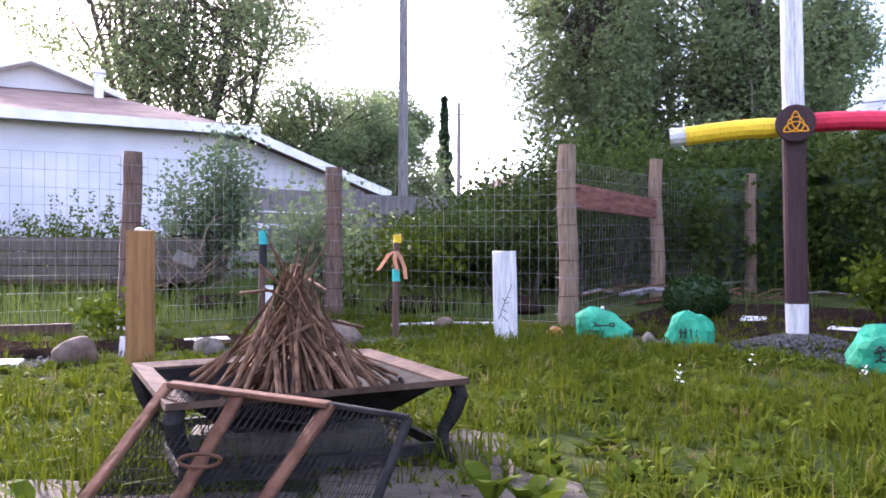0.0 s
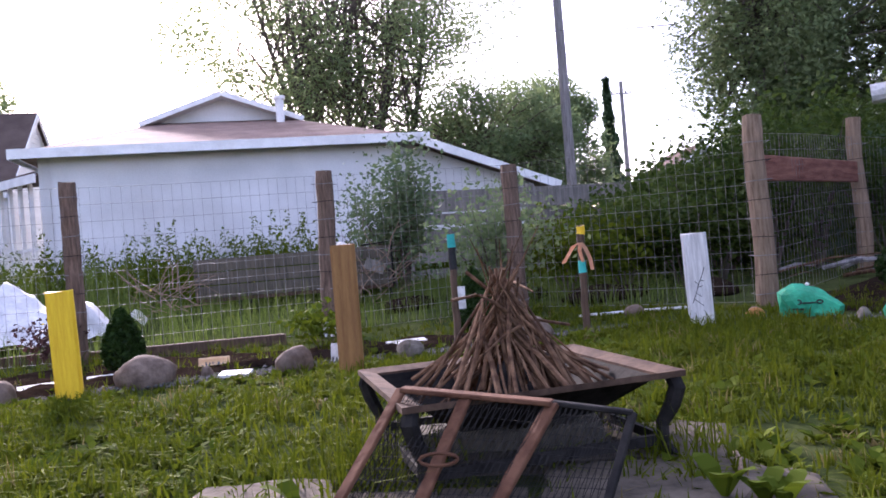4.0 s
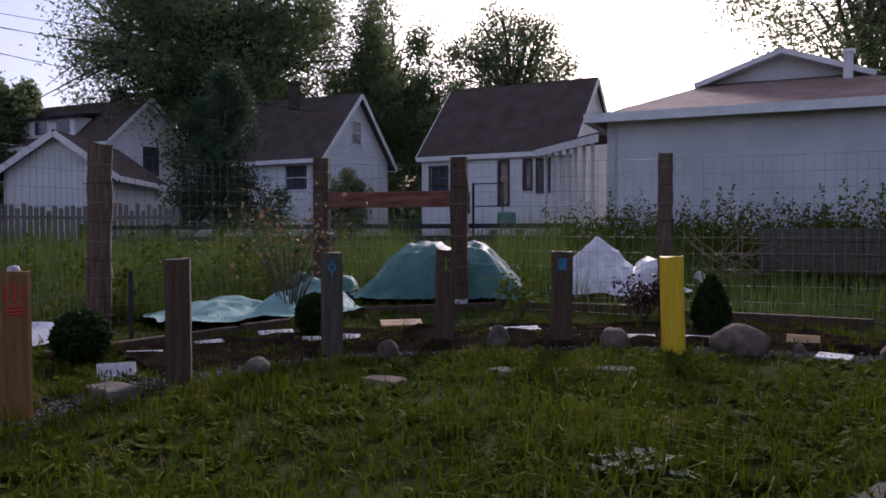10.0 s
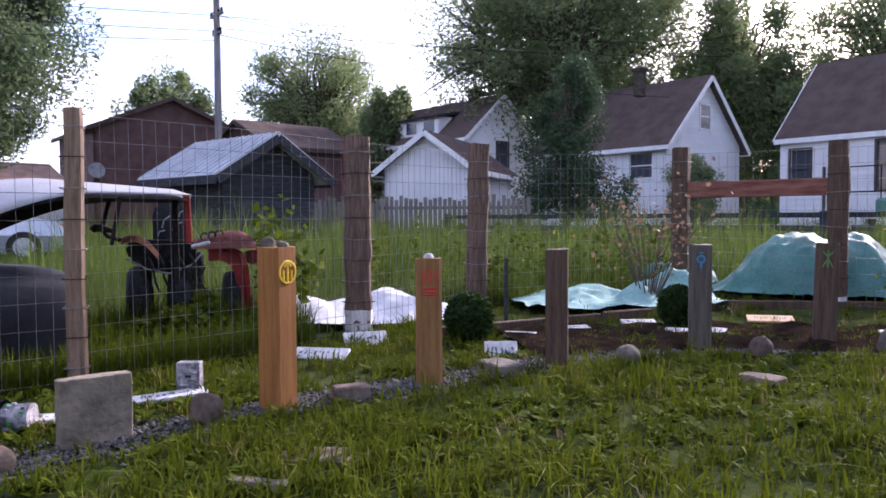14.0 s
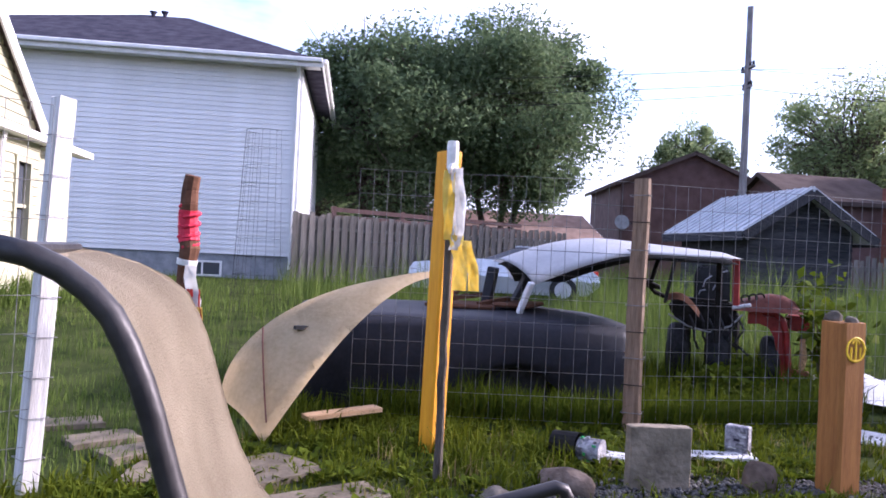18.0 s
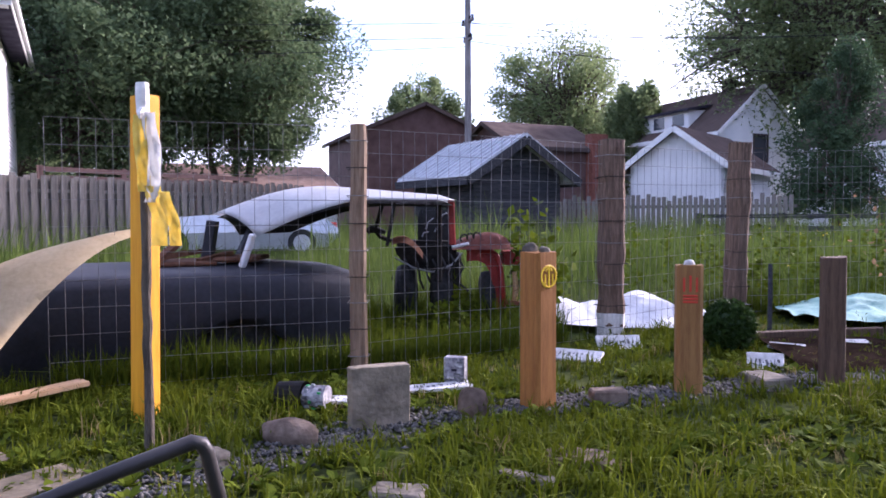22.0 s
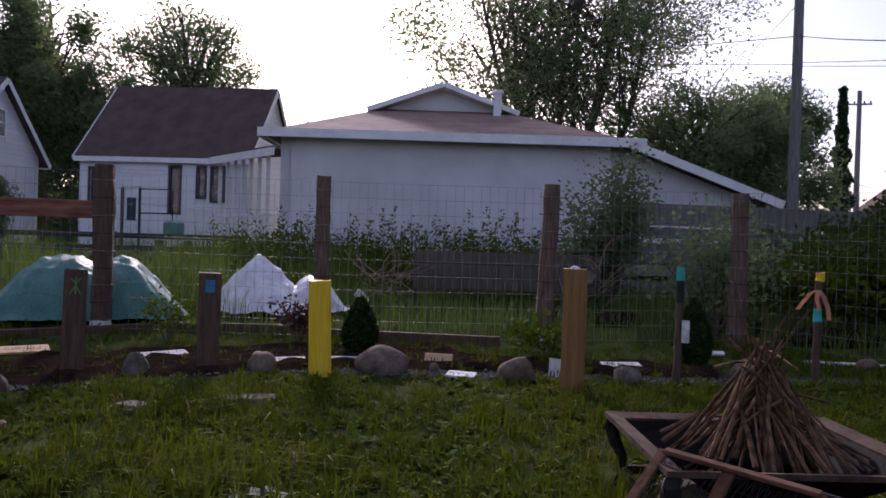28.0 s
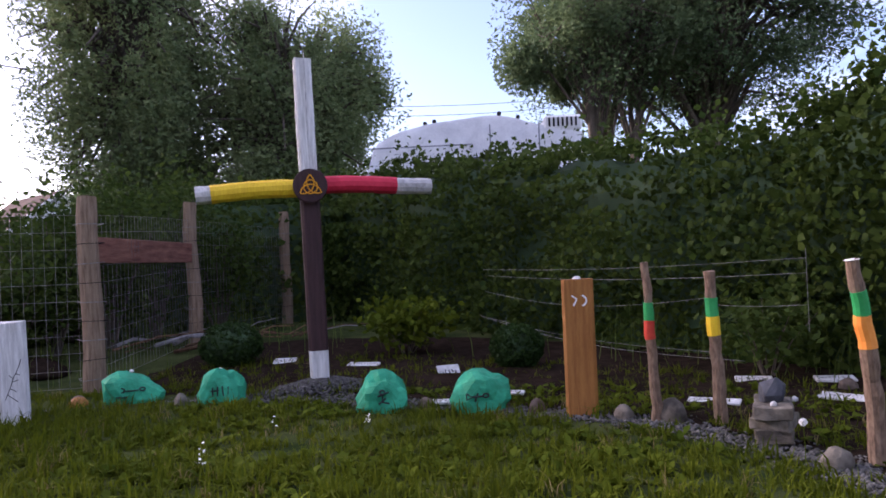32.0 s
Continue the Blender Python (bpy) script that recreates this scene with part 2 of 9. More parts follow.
GRAIN = (9, 9, 0.7)
M = dict(
    ground=surf("ground_soil_and_grass", (0.02, 0.032, 0.01), (0.06, 0.07, 0.025), 2.5, 1.0, 0.5, spec=0.0),
    soil=surf("dark_garden_soil", (0.010, 0.007, 0.005), (0.028, 0.019, 0.014), 9, 1.0, 0.8, spec=0.0),
    ink=surf("faded_dark_ink", (0.06, 0.06, 0.065), (0.16, 0.155, 0.155), 30, 0.8, 0.0),
    brick_red=surf("red_brick", (0.15, 0.05, 0.035), (0.26, 0.10, 0.07), 9, 0.9, 0.4),
    gravel=surf("grey_gravel", (0.046, 0.044, 0.040), (0.145, 0.139, 0.128), 30, 0.95, 0.6, spec=0.1, vary=0.3, island=0.35),
    rock=surf("field_stone", (0.070, 0.060, 0.047), (0.180, 0.157, 0.125), 12, 0.9, 0.7, vary=0.3, spec=0.1),
    rock_dark=surf("dark_slate", (0.035, 0.036, 0.042), (0.085, 0.088, 0.10), 12, 0.8, 0.6),
    rock_red=surf("reddish_field_stone", (0.080, 0.058, 0.043), (0.180, 0.137, 0.105), 12, 0.9, 0.7, vary=0.25, spec=0.1),
    slab=surf("concrete_paver", (0.050, 0.042, 0.032), (0.110, 0.092, 0.070), 7, 0.95, 0.5, vary=0.2, spec=0.1),
    path=surf("pale_path_slab", (0.10, 0.082, 0.056), (0.195, 0.16, 0.112), 7, 0.95, 0.4, vary=0.15, spec=0.1),
    block=surf("concrete_block", (0.15, 0.125, 0.09), (0.28, 0.235, 0.17), 9, 0.95, 0.9, spec=0.1),
    green_paint=surf("turquoise_painted_stone", (0.006, 0.20, 0.098), (0.016, 0.37, 0.195), 8, 0.7, 0.5),
    black=surf("black_paint", (0.008, 0.008, 0.008), (0.02, 0.02, 0.02), 10, 0.6, 0.1),
    cedar=surf("stained_cedar", (0.23, 0.088, 0.018), (0.36, 0.152, 0.036), 5, 0.7, 0.25, stretch=GRAIN),
    tan_wood=surf("tan_stained_wood", (0.19, 0.087, 0.026), (0.285, 0.148, 0.048), 5, 0.7, 0.2, stretch=GRAIN),
    brown_wood=surf("brown_weathered_post", (0.055, 0.033, 0.02), (0.12, 0.075, 0.047), 6, 0.85, 0.4, stretch=GRAIN),
    grey_wood=surf("grey_green_weathered_post", (0.06, 0.052, 0.038), (0.13, 0.11, 0.08), 6, 0.85, 0.4, stretch=GRAIN),
    post_wood=surf("split_fence_post", (0.072, 0.044, 0.030), (0.20, 0.132, 0.092), 7, 0.9, 0.6, stretch=GRAIN),
    round_wood=surf("peeled_round_post", (0.135, 0.088, 0.054), (0.28, 0.195, 0.13), 7, 0.85, 0.4, stretch=GRAIN),
    red_board=surf("worn_red_brown_board", (0.10, 0.026, 0.018), (0.27, 0.12, 0.075), 3, 0.8, 0.3, stretch=(1.2, 9, 9)),
    white_wood=surf("white_washed_wood", (0.44, 0.425, 0.395), (0.72, 0.705, 0.67), 6, 0.75, 0.35, stretch=GRAIN),
    raw_grey=surf("bare_grey_wood", (0.30, 0.29, 0.27), (0.58, 0.56, 0.53), 8, 0.85, 0.4, stretch=(2, 2, 2)),
    dark_paint=surf("dark_maroon_paint", (0.028, 0.012, 0.012), (0.055, 0.025, 0.024), 5, 0.7, 0.3, stretch=GRAIN),
    yellow=surf("yellow_paint", (0.68, 0.40, 0.01), (0.82, 0.56, 0.02), 6, 0.6, 0.3, stretch=GRAIN),
    gold=surf("golden_yellow_paint", (0.62, 0.255, 0.006), (0.76, 0.35, 0.010), 6, 0.6, 0.25, stretch=GRAIN),
    red=surf("crimson_paint", (0.45, 0.014, 0.035), (0.62, 0.03, 0.06), 6, 0.6, 0.3),
    red_mark=surf("red_brush_paint", (0.42, 0.03, 0.015), (0.55, 0.06, 0.03), 12, 0.7, 0.1),
    blue_mark=surf("blue_brush_paint", (0.02, 0.12, 0.22), (0.05, 0.25, 0.40), 12, 0.7, 0.1),
    green_mark=surf("green_brush_paint", (0.06, 0.15, 0.04), (0.12, 0.24, 0.07), 12, 0.7, 0.1),
    tape_green=surf("green_tape", (0.01, 0.22, 0.05), (0.02, 0.32, 0.09), 9, 0.5, 0.1),
    tape_teal=surf("teal_tape", (0.01, 0.32, 0.28), (0.03, 0.45, 0.38), 9, 0.5, 0.1),
    tape_orange=surf("orange_tape", (0.75, 0.22, 0.03), (0.85, 0.32, 0.06), 9, 0.5, 0.1),
    ribbon=surf("pale_cloth_ribbon", (0.62, 0.60, 0.55), (0.85, 0.83, 0.78), 14, 0.8, 0.2),
    ribbon_yellow=surf("yellow_cloth_ribbon", (0.75, 0.55, 0.08), (0.9, 0.72, 0.2), 14, 0.8, 0.2),
    feather=surf("peach_cloth_strip", (0.50, 0.27, 0.15), (0.72, 0.45, 0.29), 14, 0.8, 0.2),
    wire=surf("galvanised_wire", (0.15, 0.142, 0.135), (0.29, 0.28, 0.265), 20, 0.65, 0.0, metal=0.3),
    iron=surf("dark_iron", (0.012, 0.011, 0.011), (0.034, 0.031, 0.028), 14, 0.78, 0.35, metal=0.2, spec=0.1),
    pit=surf("sooty_brown_steel", (0.042, 0.026, 0.018), (0.098, 0.062, 0.042), 10, 0.85, 0.3, spec=0.1),
    stake_bark=surf("pale_stake_bark", (0.10, 0.062, 0.04), (0.24, 0.16, 0.105), 14, 0.9, 0.5, stretch=(3, 3, 1)),
    rust=surf("rusty_brown_steel", (0.070, 0.031, 0.018), (0.145, 0.072, 0.042), 12, 0.85, 0.4, spec=0.1),
    stick=surf("dry_stick_bark", (0.050, 0.026, 0.015), (0.160, 0.092, 0.052), 20, 0.9, 0.5, vary=0.35, spec=0.1),
    bark=surf("tree_bark", (0.05, 0.04, 0.03), (0.13, 0.105, 0.08), 5, 0.95, 0.8, stretch=(4, 4, 0.8)),
    white_siding=surf("white_siding", (0.65, 0.645, 0.63), (0.76, 0.755, 0.74), 1.2, 0.6, 0.05, vary=0.04),
    stucco=surf("off_white_stucco", (0.53, 0.525, 0.51), (0.70, 0.695, 0.68), 0.9, 0.9, 0.4),
    cream=surf("cream_clapboard", (0.33, 0.315, 0.205), (0.43, 0.41, 0.285), 1.5, 0.7, 0.1, vary=0.05),
    trim=surf("white_trim_paint", (0.64, 0.63, 0.60), (0.79, 0.78, 0.75), 4, 0.6, 0.1),
    shingle=surf("brown_asphalt_shingle", (0.074, 0.054, 0.046), (0.108, 0.082, 0.070), 2, 1.0, 0.4, vary=0.12, fine=26.0, spec=0.05),
    shingle_grey=surf("dark_grey_shingle", (0.022, 0.021, 0.032), (0.055, 0.052, 0.066), 3, 1.0, 0.5, vary=0.15, spec=0.05),
    shingle_tan=surf("tan_shingle", (0.16, 0.10, 0.075), (0.28, 0.19, 0.15), 2, 0.95, 0.5),
    foundation=surf("grey_foundation", (0.17, 0.18, 0.19), (0.30, 0.31, 0.32), 4, 0.9, 0.3),
    glass=glass("window_glass"),
    window_dark=surf("dark_window_frame", (0.04, 0.03, 0.03), (0.09, 0.07, 0.06), 6, 0.6, 0.1),
    brown_house=surf("dark_brown_siding", (0.085, 0.046, 0.039), (0.14, 0.083, 0.072), 2, 0.8, 0.2),
    log=surf("weathered_dark_log", (0.015, 0.017, 0.022), (0.055, 0.056, 0.06), 5, 0.9, 0.6, stretch=(0.7, 6, 6), vary=0.3),
    metal_roof=surf("galvanised_roof_sheet", (0.36, 0.385, 0.41), (0.53, 0.555, 0.58), 4, 0.45, 0.1, metal=0.2),
    fence_board=surf("weathered_fence_board", (0.110, 0.098, 0.082), (0.215, 0.193, 0.165), 4, 0.9, 0.4, stretch=(6, 6, 0.7), vary=0.25),
    tarp_green=surf("teal_tarp", (0.045, 0.145, 0.118), (0.095, 0.235, 0.197), 5, 0.6, 0.3),
    tarp_pale=surf("pale_teal_tarp", (0.128, 0.289, 0.246), (0.255, 0.425, 0.374), 5, 0.75, 0.3),
    tarp_white=surf("white_tarp", (0.46, 0.46, 0.46), (0.70, 0.70, 0.70), 7, 0.55, 0.3),
    car_black=surf("faded_black_car_paint", (0.007, 0.007, 0.011), (0.018, 0.019, 0.026), 5, 0.62, 0.15, spec=0.35),
    car_white=surf("dull_white_car_paint", (0.58, 0.58, 0.585), (0.76, 0.76, 0.755), 4, 0.45, 0.05),
    car_beige=surf("faded_beige_panel", (0.45, 0.35, 0.20), (0.61, 0.49, 0.30), 4, 0.7, 0.2),
    car_red=surf("rusty_red_paint", (0.16, 0.010, 0.009), (0.32, 0.03, 0.022), 8, 0.42, 0.3),
    car_rust=surf("rusted_red_paint", (0.10, 0.024, 0.016), (0.27, 0.086, 0.055), 9, 0.6, 0.4),
    car_silver=surf("silver_car_paint", (0.42, 0.44, 0.47), (0.58, 0.60, 0.63), 3, 0.3, 0.0, metal=0.5),
    rubber=surf("black_rubber", (0.012, 0.012, 0.012), (0.03, 0.03, 0.03), 20, 0.8, 0.3),
    lamp_red=surf("red_lamp_lens", (0.55, 0.02, 0.02), (0.7, 0.04, 0.03), 9, 0.2, 0.0),
    sling=surf("beige_sling_fabric", (0.25, 0.205, 0.14), (0.39, 0.325, 0.23), 5, 0.95, 0.6, fine=260.0, spec=0.1),
    frame=surf("dark_bronze_tube", (0.028, 0.025, 0.025), (0.06, 0.055, 0.052), 8, 0.45, 0.15, metal=0.3),
    sign=surf("white_painted_sign", (0.36, 0.35, 0.325), (0.70, 0.69, 0.67), 14, 0.7, 0.2),
    card_print=surf("faded_printed_card", (0.045, 0.04, 0.06), (0.42, 0.41, 0.41), 26, 0.6, 0.05, fine=90.0),
    pole=surf("grey_utility_pole", (0.13, 0.12, 0.115), (0.27, 0.25, 0.24), 5, 0.9, 0.4, stretch=(5, 5, 0.5)),
    fresh_plank=surf("fresh_pine_plank", (0.50, 0.30, 0.14), (0.68, 0.45, 0.25), 5, 0.75, 0.2, stretch=(0.8, 9, 9)),
    lawn=leaf("lawn_blades", (0.030, 0.048, 0.003), (0.120, 0.142, 0.008), 0.30, 0.85),
    lawn_dry=leaf("dry_lawn_blades", (0.11, 0.09, 0.03), (0.22, 0.18, 0.075), 0.3),
    weed=leaf("broad_weed_leaves", (0.034, 0.060, 0.004), (0.110, 0.138, 0.010), 0.3, 0.85),
    tall=leaf("tall_meadow_grass", (0.046, 0.080, 0.015), (0.150, 0.198, 0.042), 0.36, 0.65),
    foliage=leaf("maple_foliage", (0.10, 0.155, 0.07), (0.24, 0.295, 0.13), 0.55),
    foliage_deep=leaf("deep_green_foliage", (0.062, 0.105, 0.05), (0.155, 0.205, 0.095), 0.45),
    foliage_light=leaf("light_tree_foliage", (0.12, 0.175, 0.075), (0.27, 0.32, 0.145), 0.55),
    foliage_dark=leaf("dark_spruce_foliage", (0.035, 0.07, 0.035), (0.085, 0.135, 0.065), 0.35),
    vine=leaf("vine_hedge_leaves", (0.020, 0.043, 0.008), (0.082, 0.117, 0.021), 0.42),
    cedar_bush=leaf("clipped_cedar_foliage", (0.012, 0.03, 0.007), (0.036, 0.070, 0.015), 0.28),
    shrub_red=leaf("dark_red_shrub_leaves", (0.03, 0.016, 0.016), (0.085, 0.04, 0.036), 0.25),
    shrub_tan=leaf("tan_spent_flower_heads", (0.17, 0.10, 0.055), (0.28, 0.18, 0.105), 0.35),
    petal=leaf("small_yellow_petals", (0.62, 0.48, 0.03), (0.75, 0.62, 0.08), 0.3),
)


# ---- building helpers ----
def link(name, bm, material, smooth=False):
    me = bpy.data.meshes.new(name)
    bm.normal_update()
    bm.to_mesh(me)
    bm.free()
    me.materials.append(material)
    if smooth:
        me.shade_smooth()
    return new(name, me)


def part(name, bm, material, parent, label="", smooth=False):
    """One mesh under a thing or under a part; its coordinates are those of its parent."""
    ob = link(name, bm, material, smooth)
    ob.parent = parent
    return tagged(ob, label)


def thing(name, at, rz=0.0, label="", category="", group="", kind=""):
    ob = new(name)
    ob.empty_display_size = 0.1
    ob.matrix_basis = pose(*at, 0, 0, rz)
    return tagged(ob, label, category, group, kind)


def solo(name, bm, material, at=(0, 0, 0), rz=0.0, label="", category="", group="", kind="", smooth=False):
    ob = link(name, bm, material, smooth)
    ob.matrix_basis = pose(*at, 0, 0, rz)
    return tagged(ob, label, category, group, kind)


def box(bm, c, s, m=None, bevel=0.0):
    """A box of size s round c, turned by m about its centre."""
    mat = Matrix.Translation(c) @ (m or Matrix()) @ Matrix.Diagonal((*s, 1))
    made = bmesh.ops.create_cube(bm, size=1, matrix=mat)
    if bevel:
        es = list({e for v in made["verts"] for e in v.link_edges})
        bmesh.ops.bevel(bm, geom=es, offset=bevel, segments=1, affect="EDGES")
    return made["verts"]


def beam(bm, a, b, w, h, bevel=0.0):
    a, b = Vector(a), Vector(b)
    d = b - a
    turn = d.to_track_quat("Y", "Z").to_matrix().to_4x4()
    return box(bm, (a + b) / 2, (w, d.length, h), turn, bevel)


def tube(bm, pts, rads, n=6, caps=True):
    """A round tube through the points."""
    pts = [Vector(p) for p in pts]
    if not hasattr(rads, "__len__"):
        rads = [rads] * len(pts)
    rings, side = [], None
    for i, p in enumerate(pts):
        d = (pts[min(i + 1, len(pts) - 1)] - pts[max(i - 1, 0)]).normalized()
        if side is None:
            side = d.orthogonal().normalized()
        side = (side - d * side.dot(d)).normalized()
        up = d.cross(side)
        rings.append([bm.verts.new(p + rads[i] * (math.cos(a) * side + math.sin(a) * up)) for a in (2 * math.pi * k / n for k in range(n))])
    for r, s in zip(rings, rings[1:]):
        for k in range(n):
            bm.faces.new((r[k], r[(k + 1) % n], s[(k + 1) % n], s[k]))
    if caps and n > 2:
        bm.faces.new(rings[0][::-1])
        bm.faces.new(rings[-1])
    return rings


def rough_up(bm, amount, scale=3.0, seed=0.0):
    for v in bm.verts:
        p = v.co * scale + Vector((seed, seed * 1.7, seed * 0.3))
        v.co += amount * Vector((noise.noise(p), noise.noise(p + Vector((9, 3, 1))), noise.noise(p + Vector((2, 7, 5)))))


def rock_bm(sx, sy, sz, seed, sub=3, jag=0.22):
    """A stone that sits with its lowest third in the ground, its foot at z = 0."""
    bm = bmesh.new()
    bmesh.ops.create_icosphere(bm, subdivisions=sub, radius=1)
    for v in bm.verts:
        p = v.co * 1.1 + Vector((seed * 3.1, seed, -seed))
        v.co *= 1 + jag * noise.noise(p) + 0.35 * jag * noise.noise(p * 2.7)
        v.co = Vector((v.co.x * sx / 2, v.co.y * sy / 2, max(v.co.z, -0.55) * sz / 1.5 + sz * 0.33))
    return bm


def slab_bm(sx, sy, sz, seed, square=0.75):
    """A flat stone or paver with a broken outline."""
    bm = bmesh.new()
    rnd = random.Random(seed)
    n = 16
    ring = []
    for k in range(n):
        a = 2 * math.pi * k / n
        q = max(abs(math.cos(a)), abs(math.sin(a))) ** square
        r = (1 + rnd.uniform(-0.09, 0.05)) / q
        ring.append((math.cos(a) * r * sx / 2, math.sin(a) * r * sy / 2))
    low = [bm.verts.new((x, y, -0.03)) for x, y in ring]
    top = [bm.verts.new((x, y, sz * rnd.uniform(0.8, 0.95))) for x, y in ring]
    inn = [bm.verts.new((x * 0.9, y * 0.9, sz * rnd.uniform(0.95, 1.08))) for x, y in ring]
    for k in range(n):
        j = (k + 1) % n
        bm.faces.new((low[k], low[j], top[j], top[k]))
        bm.faces.new((top[k], top[j], inn[j], inn[k]))
    bm.faces.new(inn)
    return bm


def zg(x, y):
    """Height of the ground: flat inside the ring of posts, a little higher outside."""
    r = math.hypot(x + 0.5, y + 0.6)
    k = min(max((r - 5.5) / 4.0, 0), 1)
    return 0.12 * k * k * (3 - 2 * k)


def zg_np(x, y):
    k = np.clip((np.hypot(x + 0.5, y + 0.6) - 5.5) / 4.0, 0, 1)
    return 0.12 * k * k * (3 - 2 * k)


def quick(name, verts, faces, material, smooth=False):
    """A mesh from numpy arrays: verts (n, 3); faces (m, k)."""
    me = bpy.data.meshes.new(name)
    m, k = faces.shape
    me.vertices.add(len(verts))
    me.vertices.foreach_set("co", np.ascontiguousarray(verts, dtype=np.float32).ravel())
    me.loops.add(m * k)
    me.loops.foreach_set("vertex_index", np.ascontiguousarray(faces, dtype=np.int32).ravel())
    me.polygons.add(m)
    me.polygons.foreach_set("loop_start", np.arange(0, m * k, k, dtype=np.int32))
    me.update(calc_edges=True)
    me.materials.append(material)
    return new(name, me)


def leaves(name, pos, size, material, rng, flat=0.0, droop=0.0, long=1.6, tri=False, out=None):
    """Many small folded leaves at the positions; flat: 0 all ways, 1 level; out: the way that their faces turn."""
    n = len(pos)
    d = rng.normal(size=(n, 3))
    d[:, 2] *= 1 - flat
    d[:, 2] -= droop
    d /= np.linalg.norm(d, axis=1)[:, None]
    u = rng.normal(size=(n, 3))
    if out is not None:
        u = u * 0.7 + out
    w = np.cross(d, u)
    w /= np.linalg.norm(w, axis=1)[:, None]
    s = (size * rng.uniform(0.6, 1.35, n))[:, None]
    nrm = np.cross(d, w)
    tip, root = pos + d * s * long / 2, pos - d * s * long / 2
    a, b = pos + w * s * 0.5 + nrm * s * 0.15, pos - w * s * 0.5 + nrm * s * 0.15
    if tri:
        v = np.stack([root, a + w * s * 0.15, tip], 1).reshape(-1, 3)
        return quick(name, v, np.arange(3 * n).reshape(-1, 3), material)
    v = np.stack([root, a, tip, b], 1).reshape(-1, 3)
    return quick(name, v, np.arange(4 * n).reshape(-1, 4), material)


def blades(name, x, y, height, width, material, rng, lean=0.35, z=None):
    """Grass blades, bent and tapering."""
    n = len(x)
    z0 = zg_np(x, y) if z is None else z
    h = height * rng.uniform(0.5, 1.25, n)
    w = width * rng.uniform(0.7, 1.3, n) / 2
    az, bend = rng.uniform(0, 2 * np.pi, n), rng.uniform(0.05, 1, n) ** 1.5 * lean * 2
    face = rng.uniform(0, np.pi, n)
    fx, fy = np.cos(face) * w, np.sin(face) * w
    dx, dy = np.cos(az) * bend * h, np.sin(az) * bend * h
    base = np.stack([x, y, z0 - 0.01], 1)
    side = np.stack([fx, fy, 0 * fx], 1)
    mid = base + np.stack([dx * 0.3, dy * 0.3, h * 0.55], 1)
    tip = base + np.stack([dx, dy, h * np.clip(1 - 0.35 * bend, 0.3, 1)], 1)
    v = np.stack([base - side, base + side, mid + side * 0.85, mid - side * 0.85, tip + side * 0.08, tip - side * 0.08], 1).reshape(-1, 3)
    i = 6 * np.arange(n)[:, None]
    f = np.concatenate([i + [0, 1, 2, 3], i + [3, 2, 4, 5]], 0)
    return quick(name, v, f, material)


